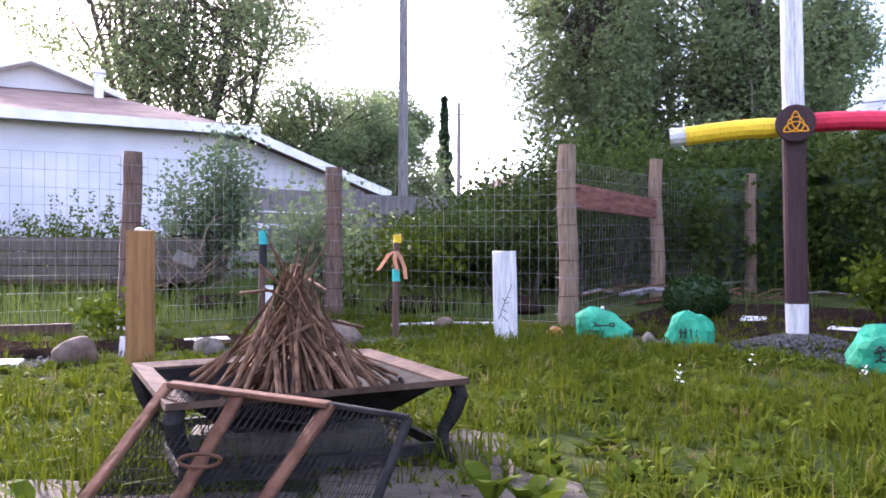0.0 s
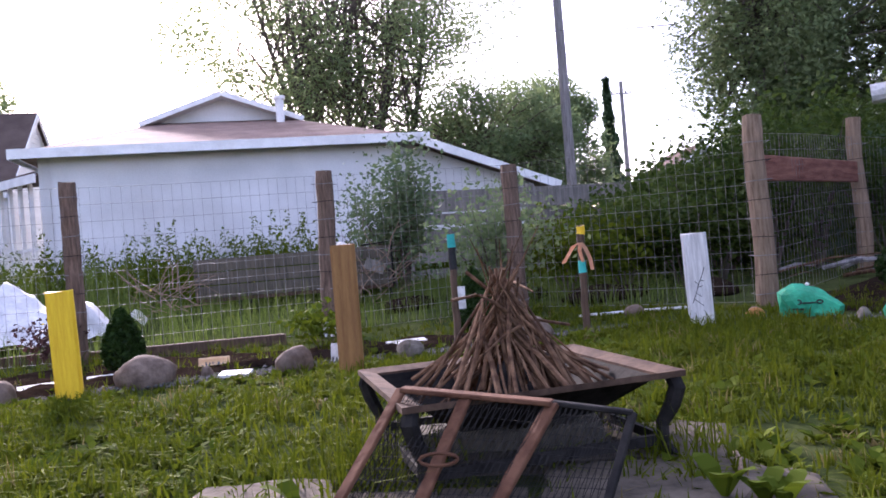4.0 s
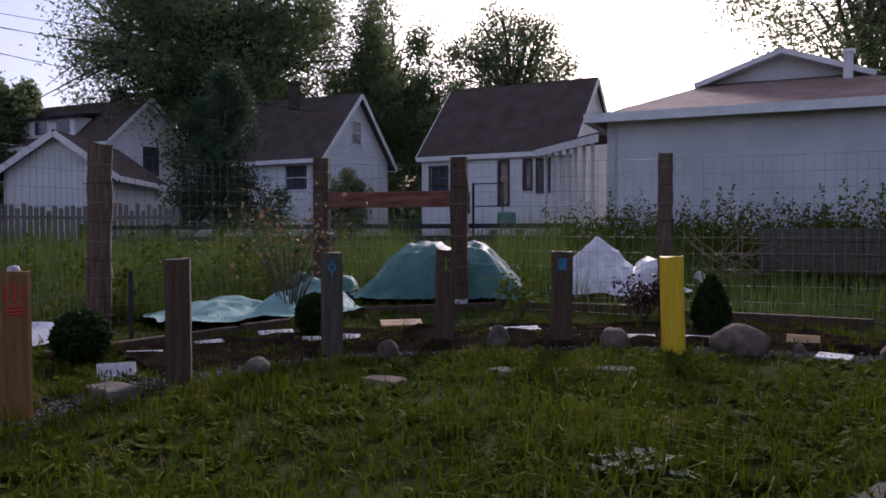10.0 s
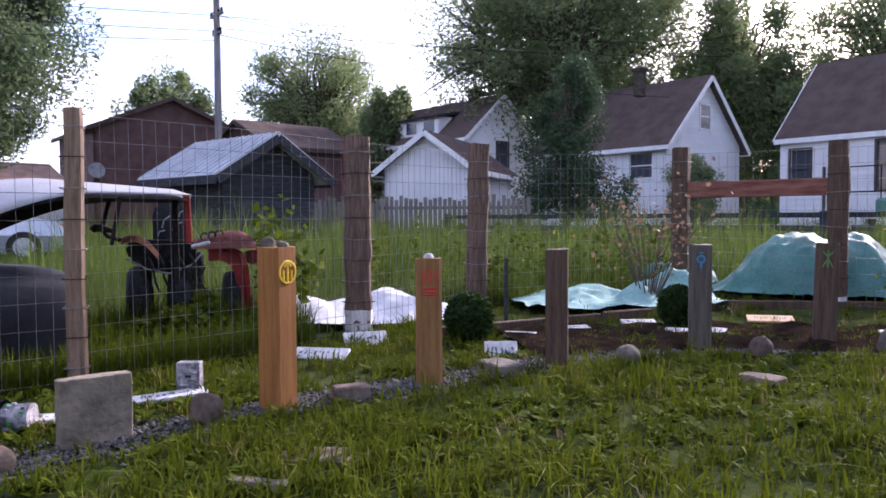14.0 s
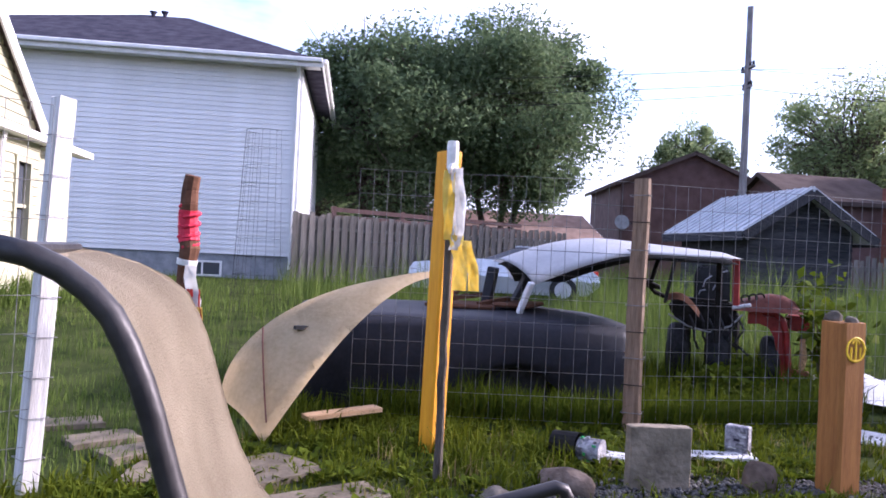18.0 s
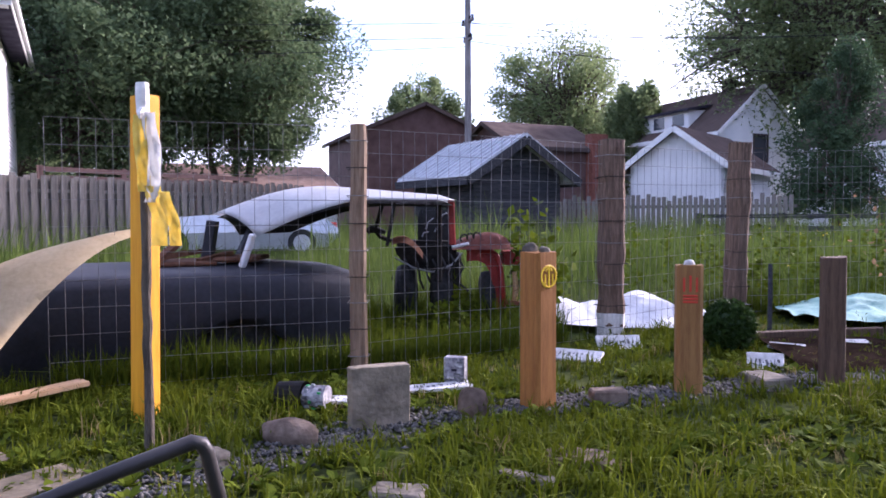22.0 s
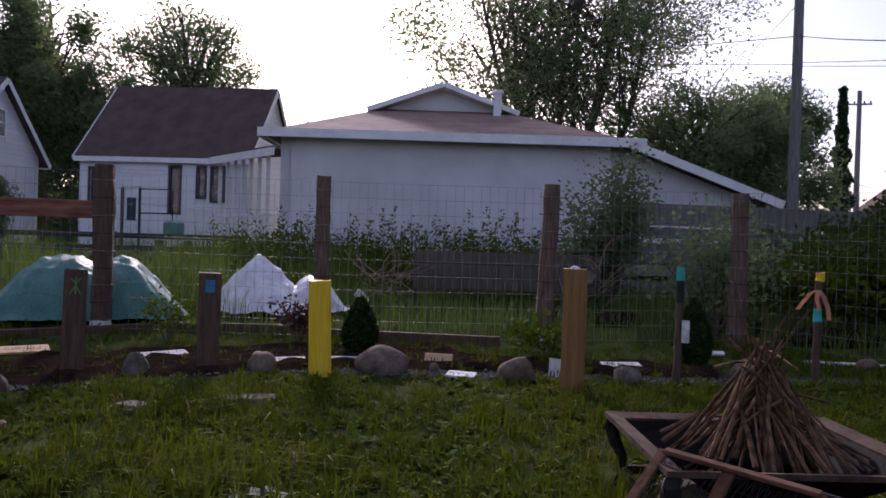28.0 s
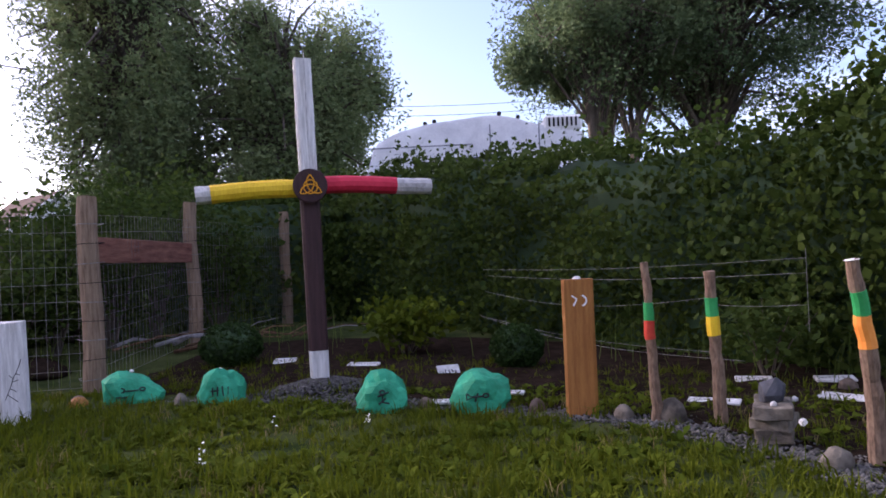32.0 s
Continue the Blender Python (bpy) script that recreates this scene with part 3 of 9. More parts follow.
def tree(name, x, y, h, r, trunk, seed, foliage, label, count=7000, size=0.22, base=0.3, lumps=38, group="", stems=1, open_=0.0, category="tree", z=None, squash=1.0, cone=0.0, fan=0.35):
    """Tapered trunk and limbs, with a crown of leaf clumps at the limbs' ends."""
    rng = np.random.default_rng(seed)
    count, size, lumps = int(count * 4.0), size * 0.58, int(lumps * 2.2)
    z0 = zg(x, y) if z is None else z
    t = thing(name, (x, y, z0), 0, label, category, group)
    cz, hz = h * (base + 1) / 2, h * (1 - base) / 2
    d = rng.normal(size=(lumps, 3))
    d /= np.linalg.norm(d, axis=1)[:, None]
    rad = rng.uniform(0.3, 1.0, lumps) ** 0.6
    c = d * rad[:, None] * [r * 0.8, r * 0.8 * squash, hz * 0.86] + [0, 0, cz]
    if cone:
        f, an = rng.uniform(0, 1, lumps) ** 1.3, rng.uniform(0, 2 * np.pi, lumps)
        q = r * (1 - cone * f) ** 0.9 * np.sqrt(rng.uniform(0.1, 1, lumps)) * rng.uniform(0.75, 1.1, lumps)
        c = np.stack([q * np.cos(an), q * np.sin(an), h * (base + (0.95 - base) * f)], 1)
    c[:, 0] += 0.1 * r * np.sin(c[:, 2] * 2 + seed)
    bm = bmesh.new()
    for s in range(stems):
        a = 2 * math.pi * s / stems + seed
        foot = Vector((math.cos(a), math.sin(a), 0)) * (0.35 * trunk * (stems > 1))
        top = Vector((math.cos(a) * r * fan * (stems > 1), math.sin(a) * r * fan * (stems > 1), h * 0.76))
        mid = foot.lerp(top, 0.45) + Vector((rng.normal(), rng.normal(), 0)) * 0.02 * h
        q = trunk / math.sqrt(stems)
        tube(bm, [foot - Vector((0, 0, 0.1)), foot.lerp(mid, 0.5), mid, mid.lerp(top, 0.6), top], [q * 1.25, q * 0.95, q * 0.75, q * 0.45, q * 0.15], 8)
        for p in c[s::stems]:
            k = rng.uniform(0.3, 0.8)
            st = (mid.lerp(top, (k - 0.4) / 0.6) if k > 0.4 else foot.lerp(mid, k / 0.4))
            st.z = min(st.z, p[2])
            e = Vector(p)
            b1 = st.lerp(e, 0.5) + Vector((rng.normal() * 0.05 * r, rng.normal() * 0.05 * r, 0.06 * h))
            tube(bm, [st, b1, e], [q * 0.32, q * 0.2, q * 0.06], 5, False)
            for _ in range(1):
                g = e + Vector(rng.normal(size=3)) * 0.18 * r
                tube(bm, [b1, b1.lerp(g, 0.5) + Vector((0, 0, 0.03 * h)), g], [q * 0.14, q * 0.09, q * 0.03], 4, False)
    part("trunk", bm, M["bark"], t, smooth=True)
    per = rng.multinomial(count, rng.dirichlet(np.full(lumps, 1.6)))
    own = np.repeat(np.arange(lumps), per)
    spread = np.array([0.115, 0.115, 0.085]) * [r, r, hz * 1.3] * (1 - open_ * 0.35) * rng.uniform(0.6, 1.4, lumps)[own][:, None]
    g = rng.normal(size=(count, 3))
    g *= (np.minimum(np.linalg.norm(g, axis=1), 2.0) / np.linalg.norm(g, axis=1))[:, None]
    pos = c[own] + g * spread
    face = g / np.linalg.norm(g, axis=1)[:, None] * 0.4 + [0, 0, 0.45]
    # loose sprigs that break the outline
    k = count // 14
    far = rng.integers(0, lumps, k)
    out = c[far] - [0, 0, cz]
    out /= np.linalg.norm(out, axis=1)[:, None] + 1e-6
    sprig = c[far] + out * rng.uniform(0.0, 0.13, (k, 1)) * r + rng.normal(size=(k, 3)) * 0.035 * r
    pos, face = np.concatenate([pos, sprig]), np.concatenate([face, out + [0, 0, 0.3]])
    keep = pos[:, 2] > 0.08 * h
    pos, face = pos[keep], face[keep]
    crown = leaves("crown", pos, size, M[foliage], rng, 0.3, 0.2, tri=True, out=face)
    crown.parent = t
    return t


def wall_grid(bm, a, b, z0, z1, thick, holes):
    """A wall from a to b (plan) with rectangular holes (from, to, low, high) along it; outer face on the line, thickness to its left."""
    a, b = Vector(a), Vector(b)
    L = (b - a).length
    d, n = (b - a) / L, Vector((-(b - a).y, (b - a).x)) / L
    us = sorted({0.0, L, *(h[0] for h in holes), *(h[1] for h in holes)})
    zs = sorted({z0, z1, *(h[2] for h in holes), *(h[3] for h in holes)})
    for u0, u1 in zip(us, us[1:]):
        for w0, w1 in zip(zs, zs[1:]):
            um, wm = (u0 + u1) / 2, (w0 + w1) / 2
            if any(h[0] < um < h[1] and h[2] < wm < h[3] for h in holes):
                continue
            c = a + d * um + n * thick / 2
            box(bm, (c.x, c.y, wm), (u1 - u0, thick, w1 - w0), Matrix.Rotation(math.atan2(d.y, d.x), 4, "Z"))
    bmesh.ops.remove_doubles(bm, verts=bm.verts[:], dist=0.0005)


# ---- ground: one sheet to the horizon ----
def ground():
    rad = [0.0, 0.6, 1.2] + [1.6 + 0.25 * k for k in range(36)] + [11, 12, 14, 16, 19, 23, 28, 35, 45, 60, 90, 150, 300, 700, 1600]
    n = 128
    verts, faces = [(-0.5, -0.6, 0.0)], []
    for r in rad[1:]:
        for k in range(n):
            a = 2 * math.pi * k / n
            x, y = -0.5 + r * math.cos(a), -0.6 + r * math.sin(a)
            verts.append((x, y, zg(x, y) - 0.004 + (0.012 * noise.noise(Vector((x, y, 0)) * 1.7) if r < 11 else 0)))
    for i in range(len(rad) - 2):
        for k in range(n):
            p, q = 1 + i * n + k, 1 + i * n + (k + 1) % n
            faces.append((p, p + n, q + n, q))
    for k in range(n):
        faces.append((0, 1 + k, 1 + (k + 1) % n))
    me = bpy.data.meshes.new("ground")
    me.from_pydata(verts, [], [f for f in faces])
    me.materials.append(M["ground"])
    me.shade_smooth()
    tagged(new("ground", me), "grassy back yard soil with thin turf", "ground", kind="structure")


ground()


def window(parent, u0, u1, z0, z1, trim="trim", cross=True, out=0.0):
    """A window in the plane y = 0 of its parent wall: frame, sill, sash bar and a pane set back."""
    f = bmesh.new()
    t = 0.07
    for c, s in (((u0 - t / 2, 0, (z0 + z1) / 2), (t, 0.09, z1 - z0 + 2 * t)), ((u1 + t / 2, 0, (z0 + z1) / 2), (t, 0.09, z1 - z0 + 2 * t)),
                 (((u0 + u1) / 2, 0, z1 + t / 2), (u1 - u0, 0.09, t)), (((u0 + u1) / 2, 0, z0 - t / 2), (u1 - u0, 0.09, t))):
        box(f, c, s)
    w = part("window", f, M[trim], parent)
    if cross:
        b = bmesh.new()
        box(b, ((u0 + u1) / 2, 0.02 - out, (z0 + z1) / 2), (u1 - u0, 0.05, 0.045))
        part("sash_bar", b, M[trim], w)
    b = bmesh.new()
    box(b, ((u0 + u1) / 2, 0.05 - out, (z0 + z1) / 2), (u1 - u0, 0.012, z1 - z0))
    part("pane", b, M["glass"], w)
    return w


def clap(wall, L, z0, z1, row, mat, holes, prefix="siding_board"):
    """Overlapping siding boards on the outer face (y = 0) of a wall, one object a board."""
    z = z0
    cache = {}
    while z < z1 - 0.03:
        h = min(row, z1 - z)
        cuts = sorted((max(a[0] - 0.07, 0), min(a[1] + 0.07, L)) for a in holes if a[2] - 0.07 < z + h and a[3] + 0.07 > z)
        u = 0.0
        for a, b in cuts + [(L, L)]:
            if a - u > 0.05:
                key = (round(a - u, 3), round(h, 3))
                if key not in cache:
                    bm = bmesh.new()
                    w, e = key[0] / 2, key[1]
                    lo = [bm.verts.new(p) for p in ((-w, 0, 0), (w, 0, 0), (w, -0.024, 0), (-w, -0.024, 0))]
                    hi = [bm.verts.new(p) for p in ((-w, 0, e), (w, 0, e), (w, -0.006, e), (-w, -0.006, e))]
                    for q in ((3, 2, 1, 0),):
                        bm.faces.new([lo[k] for k in q])
                    bm.faces.new(hi)
                    for k in range(4):
                        bm.faces.new((lo[k], lo[(k + 1) % 4], hi[(k + 1) % 4], hi[k]))
                    me = bpy.data.meshes.new(prefix)
                    bm.normal_update()
                    bm.to_mesh(me)
                    bm.free()
                    me.materials.append(M[mat])
                    cache[key] = me
                o = new(prefix, cache[key])
                o.location, o.parent = ((a + u) / 2, -0.002, z), wall
            u = max(u, b)
        z += row


def house(name, at, rz, L, W, eave, ridge, along, wall_mat, roof_mat, label, wins=(), doors=(), siding=None, over=0.3, base=0.0, base_mat="foundation", hip=None, trim="trim", sided=("front", "right"), win_trim="trim"):
    """A house: origin at the front left corner of its plan, x along its front, y to its back. wins, doors: (side, from, to, low, high)."""
    t = thing(name, at, rz, label, "house" if "house" in name else "outbuilding")
    ends = {"front": ((0, 0), 0, L), "right": ((L, 0), 90, W), "back": ((L, W), 180, L), "left": ((0, W), 270, W)}
    lx = dict(front=L, right=W, back=L, left=W)
    for side, (o, a, n) in ends.items():
        holes = [w[1:5] for w in (*wins, *doors) if w[0] == side]
        bm = bmesh.new()
        wall_grid(bm, (0, 0), (n, 0), base, eave, 0.15, [h for h in holes if h[3] <= eave + 0.01])
        gab = (along == "x" and side in ("left", "right")) or (along == "y" and side in ("front", "back"))
        if hip is None and gab:
            v = [bm.verts.new(p) for y in (0, 0.15) for p in ((0, y, eave), (n, y, eave), (n / 2, y, ridge))]
            for q in ((0, 1, 2), (5, 4, 3), (0, 3, 4, 1), (1, 4, 5, 2), (2, 5, 3, 0)):
                bm.faces.new([v[k] for k in q])
        bmesh.ops.remove_doubles(bm, verts=bm.verts[:], dist=0.0005)
        w = part("wall", bm, M[wall_mat], t)
        w.matrix_basis = pose(*o, 0, 0, 0, a)
        if base > 0:
            bm = bmesh.new()
            box(bm, (n / 2, 0.085, base / 2 - 0.1), (n - 0.02, 0.13, base + 0.2))
            part("foundation", bm, M[base_mat], w)
        if siding and side in sided:
            clap(w, n, base, eave, siding, wall_mat, holes)
            if hip is None and gab:
                z = eave
                while z < ridge - 0.12:
                    k0 = 0.5 * n * (z - eave) / (ridge - eave) + 0.04
                    for a0, b0 in ([(k0, n - k0)] if not any(h[2] - 0.07 < z + siding and h[3] + 0.07 > z for h in holes) else [(k0, min(h[0] for h in holes if h[3] > eave) - 0.07), (max(h[1] for h in holes if h[3] > eave) + 0.07, n - k0)]):
                        if b0 - a0 > 0.05:
                            bm = bmesh.new()
                            box(bm, ((a0 + b0) / 2, -0.008, z + siding / 2), (b0 - a0, 0.02, siding - 0.012))
                            part("siding_board", bm, M[wall_mat], w)
                    z += siding
        for q in wins:
            if q[0] == side:
                window(w, *q[1:5], trim=q[5] if len(q) > 5 else win_trim, out=0.07 if q[4] > eave else 0.0)
        for q in doors:
            if q[0] == side:
                bm = bmesh.new()
                box(bm, ((q[1] + q[2]) / 2, 0.04, (q[3] + q[4]) / 2), (q[2] - q[1], 0.05, q[4] - q[3]), bevel=0.01)
                d = part("door", bm, M["trim"], w)
                bm = bmesh.new()
                box(bm, ((q[1] + q[2]) / 2, 0.012, q[3] + (q[4] - q[3]) * 0.68), ((q[2] - q[1]) * 0.6, 0.012, (q[4] - q[3]) * 0.36))
                part("door_pane", bm, M["glass"], d)
                bm = bmesh.new()
                for u in (q[1] - 0.04, q[2] + 0.04):
                    box(bm, (u, -0.01, (q[3] + q[4]) / 2), (0.08, 0.06, q[4] - q[3] + 0.08))
                part("door_frame", bm, M[win_trim], w)
    th, o = 0.12, over
    if hip is not None:
        bm = bmesh.new()
        x0, x1, y0, y1 = -o, L + o, -o, W + o
        low = [bm.verts.new(p) for p in ((x0, y0, eave), (x1, y0, eave), (x1, y1, eave), (x0, y1, eave))]
        up = [bm.verts.new((x, y, z + th)) for x, y, z in ((x0, y0, eave), (x1, y0, eave), (x1, y1, eave), (x0, y1, eave))]
        r0, r1 = bm.verts.new((hip[0], (y0 + y1) / 2, ridge)), bm.verts.new((hip[1], (y0 + y1) / 2, ridge))
        bm.faces.new(low[::-1])
        for k in range(4):
            bm.faces.new((low[k], low[(k + 1) % 4], up[(k + 1) % 4], up[k]))
        bm.faces.new((up[0], up[1], r1, r0))
        bm.faces.new((up[1], up[2], r1))
        bm.faces.new((up[2], up[3], r0, r1))
        bm.faces.new((up[3], up[0], r0))
        part("roof", bm, M[roof_mat], t)
    else:
        half, run = (W / 2, L) if along == "x" else (L / 2, W)
        rise = ridge - eave
        for s in (-1, 1):
            bm = bmesh.new()
            drop = o * rise / half
            pts = []
            for u in (-o, run + o):
                for k, z in ((half + o, eave - drop), (0, ridge)):
                    for dz in (0.02, 0.02 + th):
                        pts.append((u, W / 2 + s * k, z + dz) if along == "x" else (L / 2 + s * k, u, z + dz))
            v = [bm.verts.new(p) for p in pts]
            for q in ((0, 1, 3, 2), (4, 6, 7, 5), (0, 4, 5, 1), (2, 3, 7, 6), (1, 5, 7, 3), (0, 2, 6, 4)):
                bm.faces.new([v[k] for k in q])
            bmesh.ops.recalc_face_normals(bm, faces=bm.faces)
            rf = part("roof", bm, M[roof_mat], t)
            for u in (-o - 0.015, run + o + 0.015):
                bm = bmesh.new()
                a, b = (half + o, eave - drop + 0.03), (0, ridge + 0.03)
                pa = (u, W / 2 + s * a[0], a[1]) if along == "x" else (L / 2 + s * a[0], u, a[1])
                pb = (u, W / 2 + s * b[0], b[1]) if along == "x" else (L / 2 + s * b[0], u, b[1])
                beam(bm, pa, pb, 0.03, 0.17)
                part("rake_board", bm, M[trim], rf)
            bm = bmesh.new()
            k = half + o + 0.02
            pa = (-o, W / 2 + s * k, eave - drop + 0.04) if along == "x" else (L / 2 + s * k, -o, eave - drop + 0.04)
            pb = (run + o, W / 2 + s * k, eave - drop + 0.04) if along == "x" else (L / 2 + s * k, run + o, eave - drop + 0.04)
            beam(bm, pa, pb, 0.03, 0.16)
            part("fascia", bm, M[trim], rf)
    return t


# white garage with a low hipped roof and a gablet
def garage():
    L, W, e = 6.6, 9.0, 2.85
    t = thing("white_garage", (-9.15, 11.85, 0.05), 22.6, "off-white stucco garage with low brown roof and white fascia", "garage")
    for (o, a, n) in (((0, 0), 0, L), ((L, 0), 90, W), ((L, W), 180, L), ((0, W), 270, W)):
        bm = bmesh.new()
        wall_grid(bm, (0, 0), (n, 0), 0, e, 0.2, [])
        part("wall", bm, M["stucco"], t).matrix_basis = pose(*o, 0, 0, 0, a)
    xm, x0, x1, gy, gz, pk, hw = L / 2 - 0.2, -0.35, L + 0.35, 4.2, 4.12, 4.66, 1.6
    bm = bmesh.new()
    P = lambda *p: bm.verts.new(p)
    a, b, c, d = P(x0, -0.35, e), P(x1, -0.35, e), P(x1, W + 0.35, e), P(x0, W + 0.35, e)
    g0, g1, pf, pb = P(xm - hw, gy, gz), P(xm + hw, gy, gz), P(xm, gy, pk), P(xm, W + 0.3, pk)
    for f in ((a, b, g1, g0), (a, g0, pf, pb, d), (b, c, pb, pf, g1), (d, pb, c), (d, c, b, a)):
        bm.faces.new(f)
    part("roof", bm, M["shingle_tan"], t)
    bm = bmesh.new()
    v = [bm.verts.new(p) for y in (gy - 0.03, gy + 0.05) for p in ((xm - hw, y, gz), (xm + hw, y, gz), (xm, y, pk))]
    for q in ((0, 1, 2), (5, 4, 3), (0, 3, 4, 1), (1, 4, 5, 2), (2, 5, 3, 0)):
        bm.faces.new([v[k] for k in q])
    gb = part("gable_panel", bm, M["stucco"], t)
    for s in (-1, 1):
        bm = bmesh.new()
        beam(bm, (xm + s * (hw + 0.25), gy - 0.2, gz - 0.08), (xm, gy - 0.2, pk + 0.04), 0.5, 0.12)
        part("rake_board", bm, M["trim"], gb)
    for p, q in (((x0, -0.37, e + 0.0), (x1, -0.37, e + 0.0)), ((x1 + 0.02, -0.35, e), (x1 + 0.02, W, e)), ((x0 - 0.02, -0.35, e), (x0 - 0.02, W, e))):
        bm = bmesh.new()
        beam(bm, p, q, 0.03, 0.17)
        part("fascia", bm, M["trim"], t)
    bm = bmesh.new()
    tube(bm, [(4.4, 3.6, 3.4), (4.4, 3.6, 4.5)], 0.1, 10)
    part("flue_pipe", bm, M["trim"], t)
    bm = bmesh.new()
    tube(bm, [(4.4, 3.6, 4.48), (4.4, 3.6, 4.55)], 0.14, 10)
    part("flue_cap", bm, M["trim"], t)
    # lean-to with a falling roof beside it
    bm = bmesh.new()
    v = [bm.verts.new(p) for y in (0.1, 4.0) for p in ((L, y, 0), (L + 2.6, y, 0), (L + 2.6, y, 1.85), (L, y, 2.8))]
    for q in ((0, 1, 2, 3), (7, 6, 5, 4), (1, 5, 6, 2), (3, 2, 6, 7)):
        bm.faces.new([v[k] for k in q])
    lt = part("lean_to_wall", bm, M["stucco"], t)
    bm = bmesh.new()
    beam(bm, (L + 0.05, 1.9, 2.86), (L + 2.95, 1.9, 1.80), 4.5, 0.08)
    part("lean_to_roof", bm, M["shingle_tan"], lt)
    bm = bmesh.new()
    beam(bm, (L + 0.1, -0.37, 2.82), (L + 3.0, -0.37, 1.76), 0.03, 0.16)
    part("rake_board", bm, M["trim"], lt)


garage()

# white houses with brown roofs, behind the meadow
house("white_house", (-20.40, 17.25, 0), 18, 5.4, 5.0, 3.3, 5.85, "x", "white_siding", "shingle", "white clapboard house with steep brown roof and dark window frames",
      wins=[("front", 0.35, 0.98, 1.75, 2.9, "window_dark"), ("front", 2.95, 3.25, 1.6, 3.0, "window_dark"), ("front", 3.85, 4.05, 2.1, 3.0, "window_dark"), ("front", 4.3, 4.75, 2.0, 3.0, "window_dark")], doors=[("front", 1.45, 1.95, 0.3, 2.3)], siding=0.17, win_trim="window_dark", over=0.14)
house("white_house", (-30.5, 13.5, 0), 20.4, 6.5, 5.0, 3.6, 6.1, "x", "white_siding", "shingle", "pale clapboard house with brown gable roof and attic window",
      wins=[("right", 2.15, 2.8, 4.2, 5.1), ("front", 4.9, 5.9, 2.3, 3.2), ("front", 1.5, 2.6, 2.2, 3.2)], siding=0.18)
far_house = house("white_house", (-39.16, 8.59, 0), 20.4, 7.0, 4.5, 4.4, 6.4, "x", "white_siding", "shingle", "distant white house with brown roof and side dormer",
      wins=[("right", 1.9, 2.6, 3.2, 4.3, "window_dark")], siding=None, over=0.15)
small_garage = house("garden_garage", (-24.45, 5.2, 0), 52, 2.9, 5.0, 2.4, 3.45, "y", "white_siding", "shingle", "small pale board-and-batten garage with brown gable roof")
shed = house("log_shed", (-17.74, -1.43, 0.1), 29.3, 2.44, 2.17, 1.61, 2.28, "x", "log", "metal_roof", "dark weathered log shed with ribbed metal roof", siding=0.16, trim="log")
tall_brown = house("brown_house", (-38.3, -4.7, 0), 109, 7.0, 7.0, 5.0, 6.5, "y", "brown_house", "shingle", "distant dark brown two-storey house", trim="shingle")
low_brown = house("brown_house", (-33.6, 2.6, 0), 116, 4.5, 5.0, 3.9, 5.1, "x", "brown_house", "shingle", "distant low reddish-brown house", trim="shingle")
vinyl = house("white_house", (-12.62, -22.28, 0), 115, 12.5, 9.0, 5.6, 7.95, "x", "white_siding", "shingle_grey", "two-storey white vinyl-sided house with dark hipped roof", siding=0.125, base=0.73, hip=(7.2, 8.6), over=0.5, sided=("front", "right"))
cream = house("cream_house", (-5.48, -8.13, 0), 206, 3.34, 6.0, 2.2, 3.5, "y", "cream", "shingle", "cream clapboard cottage with brown gable roof",
      wins=[("front", 0.3, 1.15, 1.36, 1.86, "window_dark"), ("front", 2.62, 3.0, 0.75, 1.86, "cream"), ("front", 1.42, 1.66, 2.55, 3.05, "cream")], siding=0.12, base=0.14, over=0.1)

# battens of the small garage, chimney end and dish of the brown houses, vents on the two-storey roof
for k in range(11):
    bm = bmesh.new()
    u = 0.13 + 0.264 * k
    box(bm, (u, -0.012, (2.4 + 1.05 * (1 - abs(u - 1.45) / 1.45)) / 2), (0.035, 0.024, 2.36 + 1.05 * (1 - abs(u - 1.45) / 1.45)))
    part("batten", bm, M["white_siding"], small_garage)
bm = bmesh.new()
box(bm, (4.2, -0.2, 2.4), (0.9, 0.5, 4.3))
part("brick_end", bm, M["brick_red"], low_brown, "red brick chimney breast")
bm = bmesh.new()
tube(bm, [(0.0, -0.42, 3.0), (0.0, -0.5, 3.02)], [0.3, 0.36], 20)
part("satellite_dish", bm, M["foundation"], tall_brown, "round grey satellite dish")
for u, v in ((7.6, 4.2), (7.9, 4.35), (2.2, 1.6), (2.7, 1.6)):
    bm = bmesh.new()
    z0 = 5.7 + 2.2 * min(v, 9 - v) / 4.5
    tube(bm, [(u, v, z0 - 0.2), (u, v, z0 + 0.12), (u, v, z0 + 0.22)], [0.06, 0.06, 0.12], 10)
    part("roof_vent_pipe", bm, M["shingle_grey"], vinyl)

# white eaves, gutter, downpipe and cellar window of the two-storey house
for a, b in (((-0.5, -0.52), (13.02, -0.52)), ((13.02, -0.52), (13.02, 9.5))):
    bm = bmesh.new()
    beam(bm, (*a, 5.64), (*b, 5.64), 0.03, 0.2)
    fa = part("fascia", bm, M["trim"], vinyl)
    bm = bmesh.new()
    k = 0.07
    beam(bm, (a[0] + (k if a[0] > 12 else 0), a[1] - (k if a[0] < 12 else 0), 5.7), (b[0] + (k if a[0] > 12 else 0), b[1] - (k if a[0] < 12 else 0), 5.7), 0.11, 0.11, 0.02)
    part("gutter", bm, M["trim"], fa)
bm = bmesh.new()
box(bm, (6.25, -0.26, 5.585), (13.4, 0.48, 0.02))
part("soffit", bm, M["trim"], vinyl)
bm = bmesh.new()
